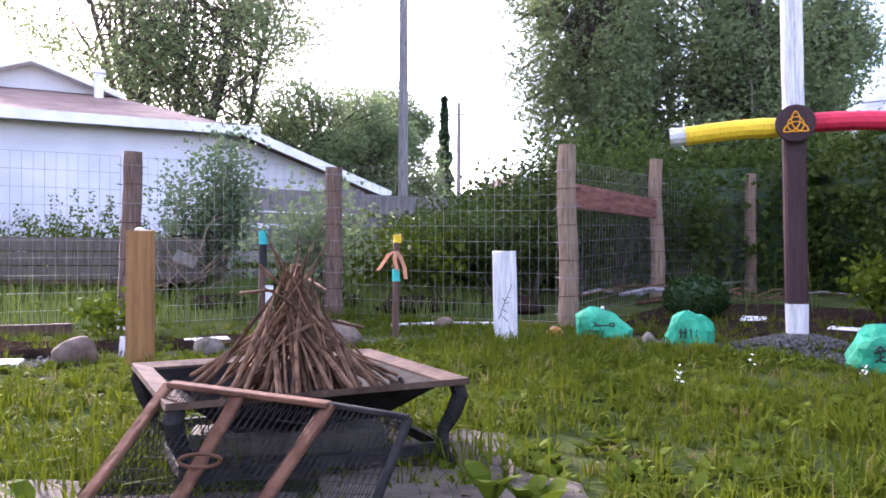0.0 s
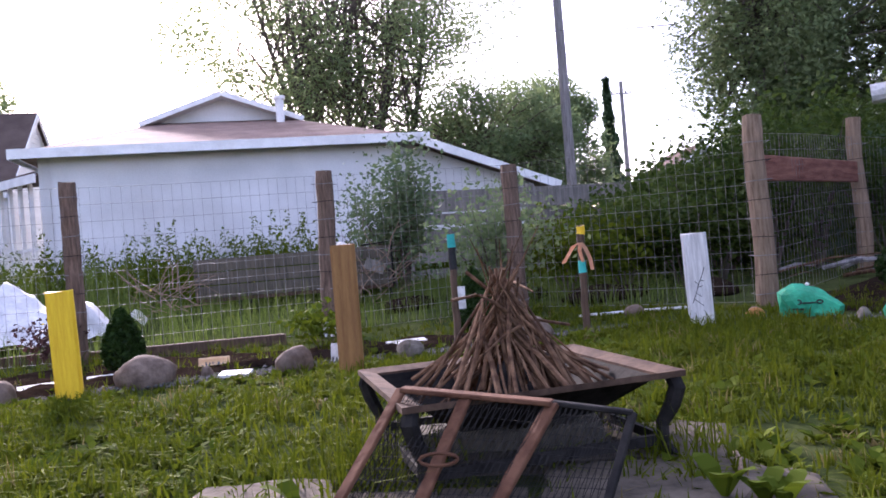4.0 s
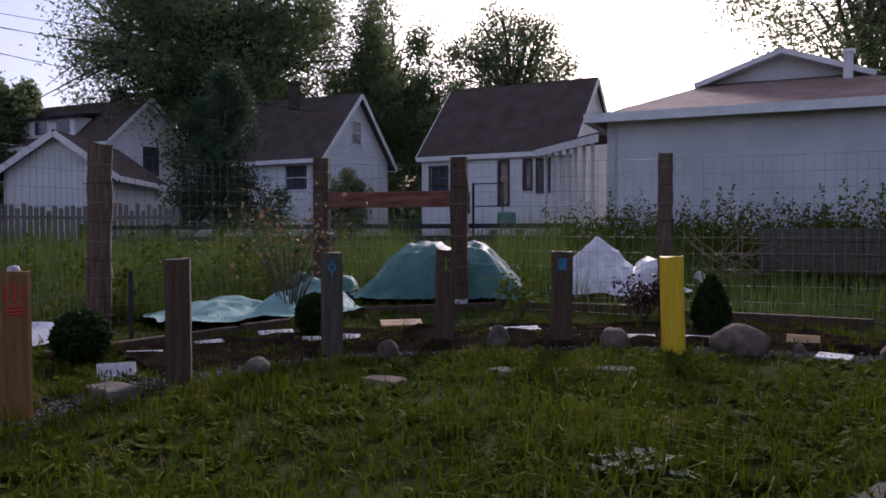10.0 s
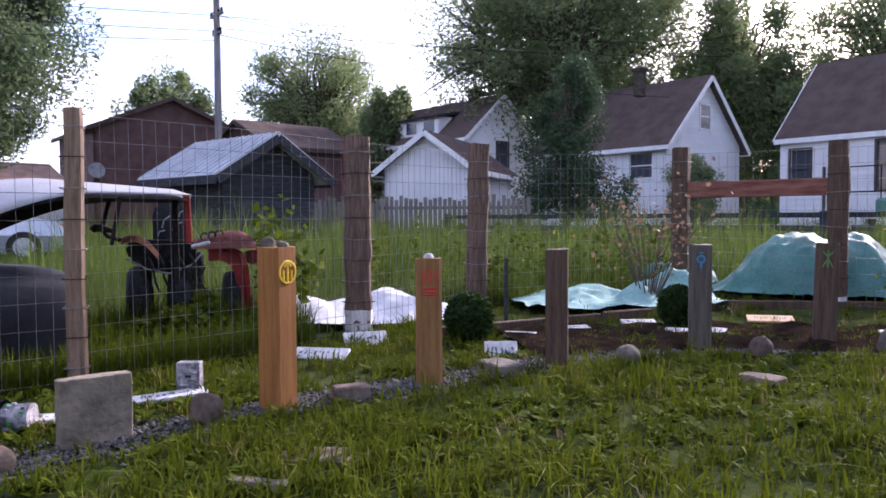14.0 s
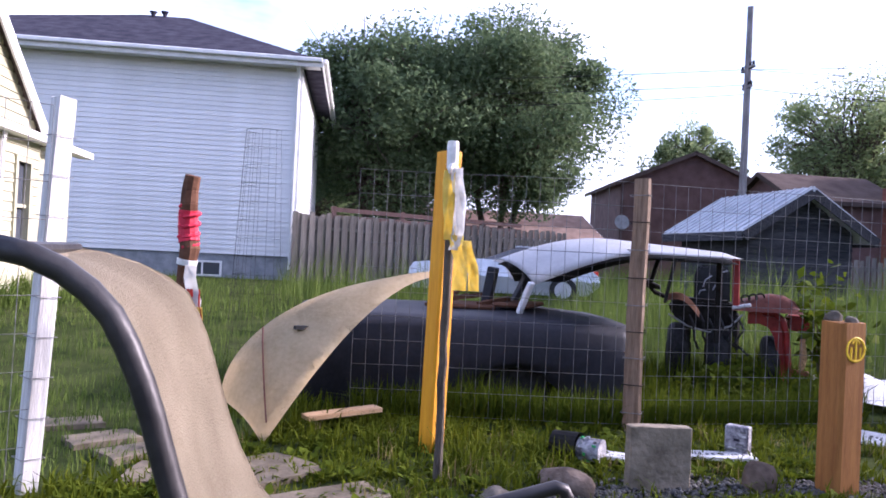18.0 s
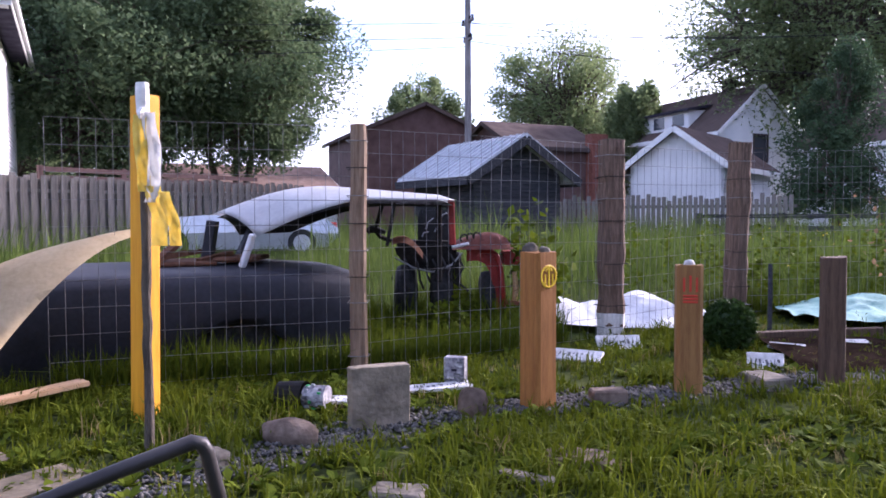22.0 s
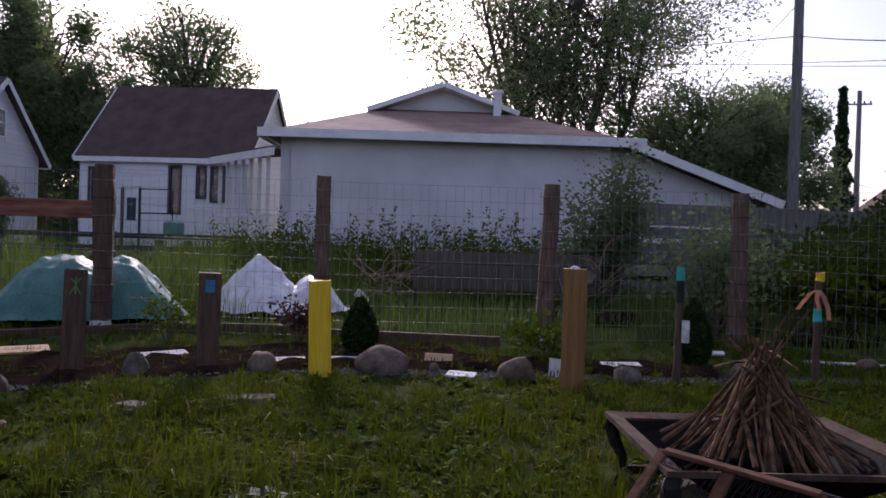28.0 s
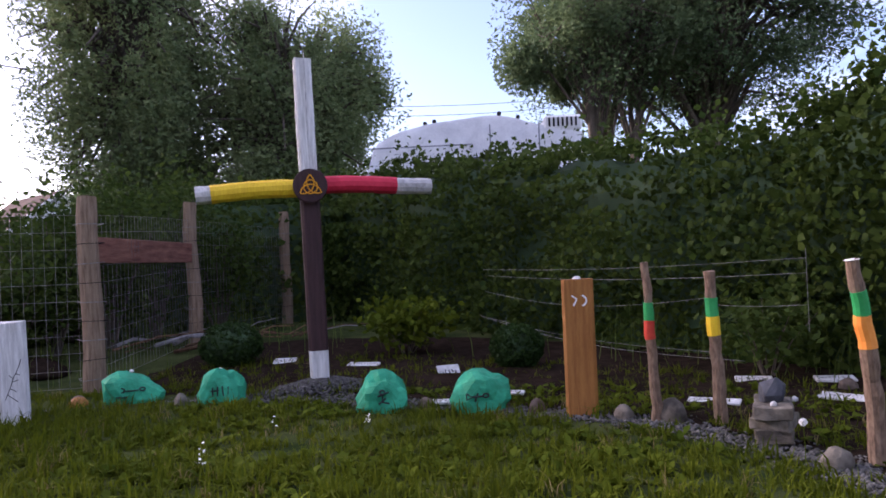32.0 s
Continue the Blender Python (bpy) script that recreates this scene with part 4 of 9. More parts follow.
tube(bm, [(12.42, -0.5, 5.62), (12.42, -0.3, 5.5), (12.40, -0.09, 5.3), (12.40, -0.08, 0.4)], 0.045, 8)
part("downpipe", bm, M["trim"], vinyl)
bm = bmesh.new()
box(bm, (12.46, -0.03, 3.15), (0.1, 0.06, 4.8))
part("corner_board", bm, M["trim"], vinyl)
for u0 in (9.75, 4.2):
    bm = bmesh.new()
    for c, s in (((u0 + 0.48, 0.17), (0.96, 0.05)), ((u0 + 0.48, 0.52), (0.96, 0.05)), ((u0 + 0.025, 0.345), (0.05, 0.3)), ((u0 + 0.935, 0.345), (0.05, 0.3)), ((u0 + 0.48, 0.345), (0.04, 0.3))):
        box(bm, (c[0], 0.0, c[1]), (s[0], 0.05, s[1]))
    wf = part("cellar_window", bm, M["trim"], vinyl)
    bm = bmesh.new()
    box(bm, (u0 + 0.48, 0.008, 0.345), (0.86, 0.01, 0.3))
    part("pane", bm, M["glass"], wf)

bm = bmesh.new()
box(bm, (1.95, -0.035, 1.27), (0.11, 0.05, 1.86))
part("corner_board", bm, M["trim"], cream)
bm = bmesh.new()
beam(bm, (-0.25, -0.12, 2.2), (4.9, -0.12, 2.2), 0.2, 0.09)
part("gutter", bm, M["trim"], cream)
bm = bmesh.new()
tube(bm, [(2.1, -0.08, 2.15), (2.08, -0.06, 2.0), (2.08, -0.06, 0.4)], 0.03, 8)
part("downpipe", bm, M["trim"], cream)
bm = bmesh.new()
box(bm, (4.1, 0.6, 1.1), (1.5, 1.0, 2.2))
part("side_porch", bm, M["cream"], cream)
# ribs of the shed's metal roof
for sd in (-1, 1):
    for k in range(14):
        bm = bmesh.new()
        u = -0.26 + 0.228 * k
        beam(bm, (u, 1.085 + sd * 1.37, 1.61 - 0.3 * 0.67 / 1.085 + 0.165), (u, 1.085 + sd * 0.02, 2.28 + 0.155), 0.03, 0.03)
        part("roof_rib", bm, M["metal_roof"], shed)
# shed dormer on the far house
bm = bmesh.new()
box(bm, (2.6, 1.05, 5.15), (4.2, 1.5, 0.95))
dm = part("dormer", bm, M["white_siding"], far_house)
bm = bmesh.new()
beam(bm, (2.6, 0.1, 5.6), (2.6, 2.2, 5.95), 4.6, 0.12)
part("dormer_roof", bm, M["shingle_grey"], dm)
for u in (1.0, 2.6, 4.0):
    bm = bmesh.new()
    box(bm, (u, 0.295, 5.2), (0.8, 0.02, 0.55))
    part("pane", bm, M["glass"], dm)


house("tan_house", (-30.5, -13.2, 0), 118, 9.0, 6.0, 1.9, 3.1, "x", "stucco", "shingle_tan", "low pale house behind the big trees")
house("white_house", (4.5, 40.0, 0), 10, 6.0, 6.0, 2.6, 5.0, "y", "white_siding", "shingle", "distant small white house past the garage")

# ---- wire fence round the yard ----
POSTS = dict(w=(-2.64, -3.42), e=(-4.35, -2.95), j=(-4.87, -1.47), k1=(-5.93, 0.21), k2=(-7.0, 1.52), ga=(-7.05, 3.72), gb=(-5.8, 4.42), y=(-4.08, 5.2), l=(-2.31, 6.1), m=(-0.72, 6.95), hA=(1.29, 6.12), hB=(2.78, 8.1), c=(4.75, 9.9))


def wire_panel(a, b, height=1.4, z0=0.03, du=0.077, dz=0.135, sag=0.012, seed=0, top=None):
    """A stretch of welded wire mesh from a to b."""
    a, b = Vector((*a, 0)), Vector((*b, 0))
    L = (b - a).length
    d = (b - a) / L
    n = Vector((-d.y, d.x, 0))
    t = thing("wire_fence", (a.x, a.y, 0), 0, "galvanised welded-wire mesh fence stretched between posts", "fence", "wire fence")
    V, E = [], []

    def bar(p, q, r):
        ax = (q - p).normalized()
        s = ax.orthogonal().normalized() * r
        u = ax.cross(s)
        i = len(V)
        for e in (p, q):
            for k in range(3):
                an = 2 * math.pi * k / 3
                V.append(e + s * math.cos(an) + u * math.sin(an))
        for k in range(3):
            E.append((i + k, i + (k + 1) % 3, i + 3 + (k + 1) % 3, i + 3 + k))

    def at(u, z):
        bul = sag * math.sin(math.pi * u / L * 2 + seed) * (0.5 + z) + 0.008 * noise.noise(Vector((u * 2, z * 2, seed)))
        return d * u + n * bul + Vector((0, 0, z + zg(a.x + d.x * u, a.y + d.y * u)))

    us = [du * k for k in range(int(L / du) + 1)]
    rows = [z0 + dz * k for k in range(int(height / dz) + 1)]
    for u in us:
        for p, q in zip(rows[::3], rows[3::3] + ([rows[-1]] if rows[-1] not in rows[::3] else [])):
            bar(at(u, p), at(u, q), 0.0015)
    for z in rows:
        cuts = us[::4] + [us[-1]]
        for p, q in zip(cuts, cuts[1:]):
            if q > p:
                bar(at(p, z), at(q, z), 0.0018)
    ob = quick("wire_mesh", np.array(V), np.array(E), M["wire"])
    ob.parent = t
    return t


FENCE = ["e", "j", "k1", "k2", "ga", "gb", "y", "l", "m", "hA", "hB", "c"]
for i, (p, q) in enumerate(zip(FENCE, FENCE[1:])):
    wire_panel(POSTS[p], POSTS[q], seed=i)
wire_panel(POSTS["w"], (-1.1, -4.2), seed=20, sag=0.05)


def shaft(w, d, h, seed, taper=0.0, split=0.02):
    """A sawn post: edges worn, ends a little out of square."""
    bm = bmesh.new()
    n = 10 if split < 0.04 else 26
    rnd = random.Random(seed)
    c = 0.12 * min(w, d) * (1 if split < 0.04 else 1.9)
    base = [(w / 2 - c, -d / 2), (w / 2, -d / 2 + c), (w / 2, d / 2 - c), (w / 2 - c, d / 2), (-w / 2 + c, d / 2), (-w / 2, d / 2 - c), (-w / 2, -d / 2 + c), (-w / 2 + c, -d / 2)]
    rings = []
    for k in range(n + 1):
        z = -0.15 + (h + 0.15) * k / n
        s = 1 - taper * k / n
        rings.append([bm.verts.new((x * s + split * w * noise.noise(Vector((x * 9, seed, z * 3))), y * s + split * d * noise.noise(Vector((y * 9, seed + 5, z * 3))), z + (rnd.uniform(-0.006, 0.006) if k == n else 0))) for x, y in base])
    for r, s in zip(rings, rings[1:]):
        for k in range(8):
            bm.faces.new((r[k], r[(k + 1) % 8], s[(k + 1) % 8], s[k]))
    bm.faces.new(rings[-1])
    bm.faces.new(rings[0][::-1])
    if split >= 0.04:
        rough_up(bm, 0.075 * w, 9, seed)
        rough_up(bm, 0.03 * w, 34, seed + 3)
    return bm


def round_post(r, h, seed, taper=0.12, wob=0.15):
    bm = bmesh.new()
    n = 12
    pts, rad = [], []
    for k in range(n + 1):
        z = -0.15 + (h + 0.15) * k / n
        pts.append((0.35 * r * noise.noise(Vector((seed, z * 1.2, 1))), 0.35 * r * noise.noise(Vector((seed, z * 1.2, 7))), z))
        rad.append(r * (1 - taper * k / n) * (1 + wob * noise.noise(Vector((z * 5, seed, 0)))))
    tube(bm, pts, rad, 10)
    rough_up(bm, 0.06 * r, 14, seed)
    return bm


def fence_post(key, kind, size, h, mat, label, tilt=(0, 0), foot=0.0, rz=0.0):
    x, y = POSTS[key]
    t = thing("fence_post", (x, y, zg(x, y)), rz, label, "post", "wire fence posts")
    t.matrix_basis = pose(x, y, zg(x, y), tilt[0], tilt[1], rz)
    sd = sum(map(ord, key))
    bm = shaft(size, size, h, sd, split=0.05) if kind == "sq" else round_post(size / 2, h, sd)
    part("shaft", bm, M[mat], t)
    if foot:
        bm = shaft(size * 1.03, size * 1.03, foot, sd, split=0.05) if kind == "sq" else round_post(size / 2 * 1.04, foot, sd, 0.02)
        part("painted_foot", bm, M["white_wood"], t, "flaking white painted foot")
    for q in range(9):
        bm = bmesh.new()
        z = 0.1 + q * 0.15
        if z < h - 0.03:
            s = size / 2 * (1.05 if kind == "sq" else 1.06)
            bm2 = [(s, s), (-s, s), (-s, -s), (s, -s), (s, s)]
            tube(bm, [(px, py, z + 0.006 * math.sin(9 * px + q)) for px, py in bm2], 0.0026, 4)
            part("wire_wrap", bm, M["iron" if q % 2 else "wire"], t)
    return t


fence_post("j", "rd", 0.105, 1.40, "round_wood", "peeled round fence post of pale brown wood")
fence_post("k1", "sq", 0.165, 1.42, "post_wood", "rough squared brown fence post with white painted foot", foot=0.2, rz=20)
fence_post("k2", "sq", 0.165, 1.46, "post_wood", "rough squared brown fence post wrapped in wire", tilt=(0, 2), rz=15)
fence_post("ga", "sq", 0.16, 1.45, "brown_wood", "dark squared gate post", rz=35)
fence_post("gb", "sq", 0.16, 1.44, "brown_wood", "dark squared gate post with white painted foot", foot=0.1, rz=35)
fence_post("y", "sq", 0.125, 1.42, "post_wood", "squared brown fence post behind the yellow post", rz=30)
fence_post("l", "rd", 0.165, 1.42, "post_wood", "stout brown fence post with white painted foot", foot=0.14, tilt=(0, 1.5))
fence_post("m", "rd", 0.17, 1.38, "post_wood", "stout round brown fence post among shrubs")
fence_post("hA", "rd", 0.175, 1.52, "round_wood", "stout round wooden gate post")
fence_post("hB", "rd", 0.16, 1.58, "round_wood", "round wooden gate post")
fence_post("c", "rd", 0.16, 1.62, "round_wood", "round wooden fence post by the hedge")


def cross_board(a, b, z, h, mat, label):
    (x0, y0), (x1, y1) = POSTS[a], POSTS[b]
    bm = bmesh.new()
    L = math.hypot(x1 - x0, y1 - y0)
    bm2 = bmesh.ops.create_cube(bm, size=1, matrix=Matrix.Diagonal((L - 0.1, 0.04, h, 1)))
    bmesh.ops.bevel(bm, geom=bm.edges[:], offset=0.006, segments=1, affect="EDGES")
    solo("gate_crossbar", bm, M[mat], ((x0 + x1) / 2, (y0 + y1) / 2, z), math.degrees(math.atan2(y1 - y0, x1 - x0)), label, "board")


cross_board("ga", "gb", 1.10, 0.155, "red_board", "worn red-brown board nailed between two gate posts")
cross_board("hA", "hB", 1.14, 0.21, "red_board", "dark red board fixed between two round gate posts")

# white leaning corner post
t = thing("corner_post", (-2.68, -3.46, 0), -20, "white painted timber post, leaning slightly", "post")
t.matrix_basis = pose(-2.64, -3.42, 0) @ Matrix.Rotation(radians(2.5), 4, Vector((-0.91, -0.41, 0))) @ pose(0, 0, 0, 0, 0, -20)
part("shaft", shaft(0.07, 0.062, 1.42, 77, split=0.03), M["white_wood"], t)
for q in range(9):
    bm = bmesh.new()
    tube(bm, [(px, py, 0.12 + q * 0.145) for px, py in ((0.042, 0.038), (-0.042, 0.038), (-0.042, -0.038), (0.042, -0.038), (0.042, 0.038))], 0.0016, 4)
    part("wire_wrap", bm, M["wire"], t)


# ---- trees ----
tree("maple_tree", -7.1, 25.2, 15.0, 6.8, 0.36, 3, "foliage_light", "tall open-crowned maple behind the garage", 17000, 0.15, 0.2, 100, stems=9, open_=0.4, fan=0.5)
tree("poplar_tree", -34.6, 16.6, 16.0, 7.6, 0.6, 5, "foliage_light", "broad dark poplar behind the houses", 18000, 0.24, 0.12, 80, open_=0.3)
tree("poplar_tree", -30.2, 23.9, 12.9, 3.5, 0.3, 7, "foliage_light", "tall dark poplar behind the houses", 11000, 0.24, 0.1, 44, open_=0.3)
tree("poplar_tree", -26.9, 29.2, 13.5, 4.5, 0.3, 9, "foliage_light", "loose-crowned poplar against the bright sky", 7000, 0.2, 0.12, 60, open_=0.25)
tree("pear_tree", -20.2, 9.45, 5.3, 1.85, 0.12, 12, "foliage_dark", "dark conical garden tree in front of a house", 5600, 0.12, 0.16, 40, cone=0.9, open_=0.4)
tree("ash_tree", -39.2, 9.3, 7.8, 2.1, 0.35, 14, "foliage", "distant round ash tree", 9000, 0.25, 0.1, 44)
tree("ash_tree", -49.9, 7.2, 13.0, 5.8, 0.4, 15, "foliage_light", "distant spreading ash tree", 8000, 0.26, 0.1, 70, open_=0.3)
tree("ash_tree", -50.5, -2.0, 10.3, 3.9, 0.4, 16, "foliage_light", "distant spreading ash tree", 7000, 0.27, 0.12, 40, open_=0.3)
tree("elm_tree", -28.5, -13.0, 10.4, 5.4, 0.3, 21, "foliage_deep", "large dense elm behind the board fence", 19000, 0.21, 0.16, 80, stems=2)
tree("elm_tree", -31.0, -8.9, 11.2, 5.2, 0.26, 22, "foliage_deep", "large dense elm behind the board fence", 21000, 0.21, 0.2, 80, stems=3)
tree("thicket_tree", -2.5, 27.0, 7.4, 3.9, 0.2, 31, "foliage", "round dark thicket tree past the garage", 9000, 0.17, 0.05, 50)
tree("thicket_tree", -0.4, 31.0, 7.5, 3.3, 0.2, 32, "foliage", "round dark thicket tree past the garage", 8000, 0.17, 0.05, 44)
tree("old_maple", 4.4, 16.3, 10.5, 2.5, 0.4, 41, "foliage_light", "tall dark maple overgrown with creeper", 19000, 0.12, 0.04, 80)
tree("old_maple", 7.6, 15.4, 7.4, 2.7, 0.35, 42, "foliage_light", "broad dark maple overgrown with creeper", 17000, 0.12, 0.06, 80)
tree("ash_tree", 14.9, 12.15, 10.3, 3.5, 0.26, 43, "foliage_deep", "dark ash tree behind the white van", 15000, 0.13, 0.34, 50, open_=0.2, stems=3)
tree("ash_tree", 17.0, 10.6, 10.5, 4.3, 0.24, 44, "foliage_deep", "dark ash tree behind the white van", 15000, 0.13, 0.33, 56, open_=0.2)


tree("poplar_tree", -27.5, 24.5, 8.5, 3.4, 0.2, 17, "foliage", "bushy tree between the houses", 7000, 0.2, 0.03, 40)
tree("poplar_tree", -21.0, 27.0, 7.0, 3.2, 0.2, 18, "foliage", "bushy tree between the houses", 6000, 0.2, 0.03, 40)
tree("apple_tree", -22.6, 15.6, 2.9, 1.3, 0.1, 19, "foliage_light", "small leafy apple tree between two houses", 2600, 0.11, 0.1, 26)
tree("thicket_tree", 9.0, 30.0, 6.0, 4.0, 0.2, 33, "foliage", "round dark thicket tree past the garage", 7000, 0.18, 0.03, 40)
tree("thicket_tree", -34.0, -19.0, 6.0, 4.5, 0.2, 34, "foliage", "dark thicket tree behind the board fence", 6000, 0.2, 0.03, 40)


def spruce(x, y, h, r, seed):
    rng = np.random.default_rng(seed)
    t = thing("spruce_tree", (x, y, zg(x, y)), 0, "narrow dark spruce on the skyline", "tree")
    bm = bmesh.new()
    tube(bm, [(0, 0, -0.1), (0, 0, h * 0.5), (0, 0, h)], [0.16, 0.1, 0.02], 8)
    part("trunk", bm, M["bark"], t)
    n = 4200
    z = h * rng.uniform(0.12, 1, n)
    rr = r * (1.02 - z / h) * np.sqrt(rng.uniform(0.05, 1, n)) * (0.8 + 0.3 * np.sin(z * 7))
    a = rng.uniform(0, 2 * np.pi, n)
    leaves("crown", np.stack([rr * np.cos(a), rr * np.sin(a), z], 1), 0.2, M["foliage_dark"], rng, 0.2, 0.5).parent = t


spruce(2.3, 33.0, 7.3, 0.75, 51)


def far_woods():
    """A ragged belt of distant trees all round, behind the houses."""
    rng = np.random.default_rng(55)
    n, R = 240, 66.0
    verts, faces = [], []
    for k in range(n):
        a = 2 * math.pi * k / n
        h = 3.6 + 1.6 * noise.noise(Vector((math.cos(a) * 6, math.sin(a) * 6, 1))) + 0.7 * noise.noise(Vector((math.cos(a) * 25, math.sin(a) * 25, 4)))
        for r, z in ((R - 1.5, 0.0), (R - 1.0, h * 0.6), (R, h), (R + 1.5, 0.0)):
            verts.append((r * math.cos(a), r * math.sin(a), z))
    for k in range(n):
        p, q = 4 * k, 4 * ((k + 1) % n)
        for j in range(3):
            faces.append((p + j, q + j, q + j + 1, p + j + 1))
    tagged(quick("far_thicket", np.array(verts), np.array(faces), M["foliage_dark"]), "dark belt of distant trees and bushes", "trees", kind="stuff")
    m = 16000
    a = rng.uniform(0, 2 * np.pi, m)
    top = 3.9 + 1.6 * np.array([noise.noise(Vector((math.cos(q) * 6, math.sin(q) * 6, 1))) for q in a]) + rng.normal(0, 0.3, m)
    z = top * rng.uniform(0.05, 1, m) ** 0.6
    r = R - 1.6 + rng.normal(0, 0.5, m)
    tagged(leaves("far_foliage", np.stack([r * np.cos(a), r * np.sin(a), z], 1), 0.42, M["foliage"], rng, 0.2, 0.3), "leaves of the distant trees", "trees", kind="stuff")


far_woods()


def hedge_run(a, b, h0, h1, thick, count, seed, size=0.08):
    """An overgrown hedge along a line: branchy core and a deep coat of creeper leaves."""
    rng = np.random.default_rng(seed)
    a, b = Vector((*a, 0)), Vector((*b, 0))
    L = (b - a).length
    d = (b - a) / L
    nr = Vector((-d.y, d.x, 0))
    t = thing("vine_hedge", (a.x, a.y, zg(a.x, a.y)), 0, "tall hedge overgrown with dark green creeper leaves", "hedge", "creeper hedge")
    n, k = max(int(L / 0.35), 3), 8
    bm = bmesh.new()
    prof = []
    for i in range(n + 1):
        u = L * i / n
        h = h0 + (h1 - h0) * i / n
        ring = []
        for j in range(k + 1):
            an = math.pi * j / k
            w = thick * 0.5 * math.cos(an)
            z = h * 0.86 * math.sin(an) ** 0.35 if 0 < j < k else -0.05
            f = 1 + 0.25 * noise.noise(Vector((u * 0.8, z * 1.2, seed + j * 0.3)))
            p = d * u + nr * w * f + Vector((0, 0, z * (1 + 0.12 * noise.noise(Vector((u * 0.9, j, seed))))))
            ring.append(bm.verts.new(p))
        prof.append(ring)
    for r, s in zip(prof, prof[1:]):
        for j in range(k):
            bm.faces.new((r[j], s[j], s[j + 1], r[j + 1]))
    bm.faces.new(prof[0])
    bm.faces.new(prof[-1][::-1])
    bmesh.ops.recalc_face_normals(bm, faces=bm.faces)
    tri = []
    for f in bm.faces:
        vs = [v.co.copy() for v in f.verts]
        for q in range(1, len(vs) - 1):
            tri.append((vs[0], vs[q], vs[q + 1], f.normal.copy()))
    part("thicket", bm, M["foliage_dark"], t)
    area = np.array([((q - p).cross(r - p)).length for p, q, r, _ in tri])
    pick = rng.choice(len(tri), count, p=area / area.sum())
    T = np.array([[*p, *q, *r, *n_] for p, q, r, n_ in tri])[pick]
    u, v = rng.uniform(size=(2, count))
    sw = u + v > 1
    u[sw], v[sw] = 1 - u[sw], 1 - v[sw]
    pos = T[:, 0:3] + u[:, None] * (T[:, 3:6] - T[:, 0:3]) + v[:, None] * (T[:, 6:9] - T[:, 0:3])
    lump = np.array([noise.noise(Vector(p) * 1.6 + Vector((seed, 0, 0))) for p in pos])
    pos += T[:, 9:12] * (0.12 + 0.3 * lump + rng.exponential(0.07, count))[:, None]
    leaves("leaf_coat", pos, size, M["vine"], rng, 0.2, 0.5, 1.25).parent = t


hedge_run((6.0, -0.6), (6.05, 2.6), 3.5, 2.15, 1.0, 30000, 61, 0.056)
hedge_run((6.05, 2.5), (6.1, 6.0), 2.05, 2.1, 1.0, 20000, 67, 0.054)
hedge_run((6.1, 5.9), (6.4, 13.0), 2.15, 2.6, 1.0, 34000, 62, 0.06)
hedge_run((6.3, 13.0), (1.3, 14.5), 2.4, 1.6, 1.2, 13000, 63)
hedge_run((1.6, 14.3), (0.4, 11.0), 1.5, 0.9, 1.1, 3500, 64)
hedge_run((0.7, 10.4), (2.3, 10.9), 0.95, 1.75, 1.1, 3000, 65)
hedge_run((2.3, 10.9), (5.9, 10.6), 1.85, 2.2, 1.2, 7000, 66)


def shrub(name, x, y, h, r, n, size, mat, label, seed, stems=9, z=0.0, bark="bark"):
    rng = np.random.default_rng(seed)
    t = thing(name, (x, y, zg(x, y) + z), 0, label, "shrub")
    tips = []
    for k in range(stems):
        bm = bmesh.new()
        a, q = 2 * math.pi * k / stems + rng.uniform(-0.3, 0.3), r * rng.uniform(0.3, 0.95)
        tip = Vector((math.cos(a) * q, math.sin(a) * q, h * rng.uniform(0.6, 0.97)))
        mid = tip * 0.5 + Vector((0, 0, 0.06 * h))
        tube(bm, [(0.02 * math.cos(a), 0.02 * math.sin(a), -0.03), mid, tip], [q * h * (0.6 if stems > 15 else 1.0) for q in (0.012, 0.008, 0.003)], 5)
        part("stem", bm, M[bark], t)
        tips += [tip, mid.lerp(tip, 0.5), mid]
    c = np.array([list(p) for p in tips])
    pos = c[rng.integers(0, len(c), n)] + rng.normal(size=(n, 3)) * [0.24 * r, 0.24 * r, 0.14 * h]
    pos[:, 2] = np.abs(pos[:, 2]) + 0.02
    leaves("foliage", pos, size, M[mat], rng, 0.3, 0.1).parent = t


def ball_bush(x, y, r, h, seed, label, cone=False):
    rng = np.random.default_rng(seed)
    t = thing("clipped_bush", (x, y, zg(x, y)), 0, label, "shrub", "clipped evergreen bushes")
    bm = bmesh.new()
    bmesh.ops.create_icosphere(bm, subdivisions=3, radius=1)
    for v in bm.verts:
        k = (0.68 - 0.3 * v.co.z - 0.1 * v.co.z ** 2) if cone else 0.86
        v.co = Vector((v.co.x * r * k, v.co.y * r * k, h / 2 + v.co.z * h * 0.45))
    rough_up(bm, 0.05 * r, 8, seed)
    part("inner_growth", bm, M["foliage_dark"], t)
    n = 2800
    d = rng.normal(size=(n, 3))
    d /= np.linalg.norm(d, axis=1)[:, None]
    k = (0.78 - 0.34 * d[:, 2] - 0.12 * d[:, 2] ** 2) if cone else 0.95
    q = rng.uniform(0.86, 1.07, n)
    pos = np.stack([d[:, 0] * r * k * q, d[:, 1] * r * k * q, h / 2 + d[:, 2] * h * 0.49 * q], 1)
    pos[:, 2] = np.maximum(pos[:, 2], 0.01)
    leaves("foliage", pos, 0.02, M["cedar_bush"], rng, 0.0, -0.3, 2.2).parent = t


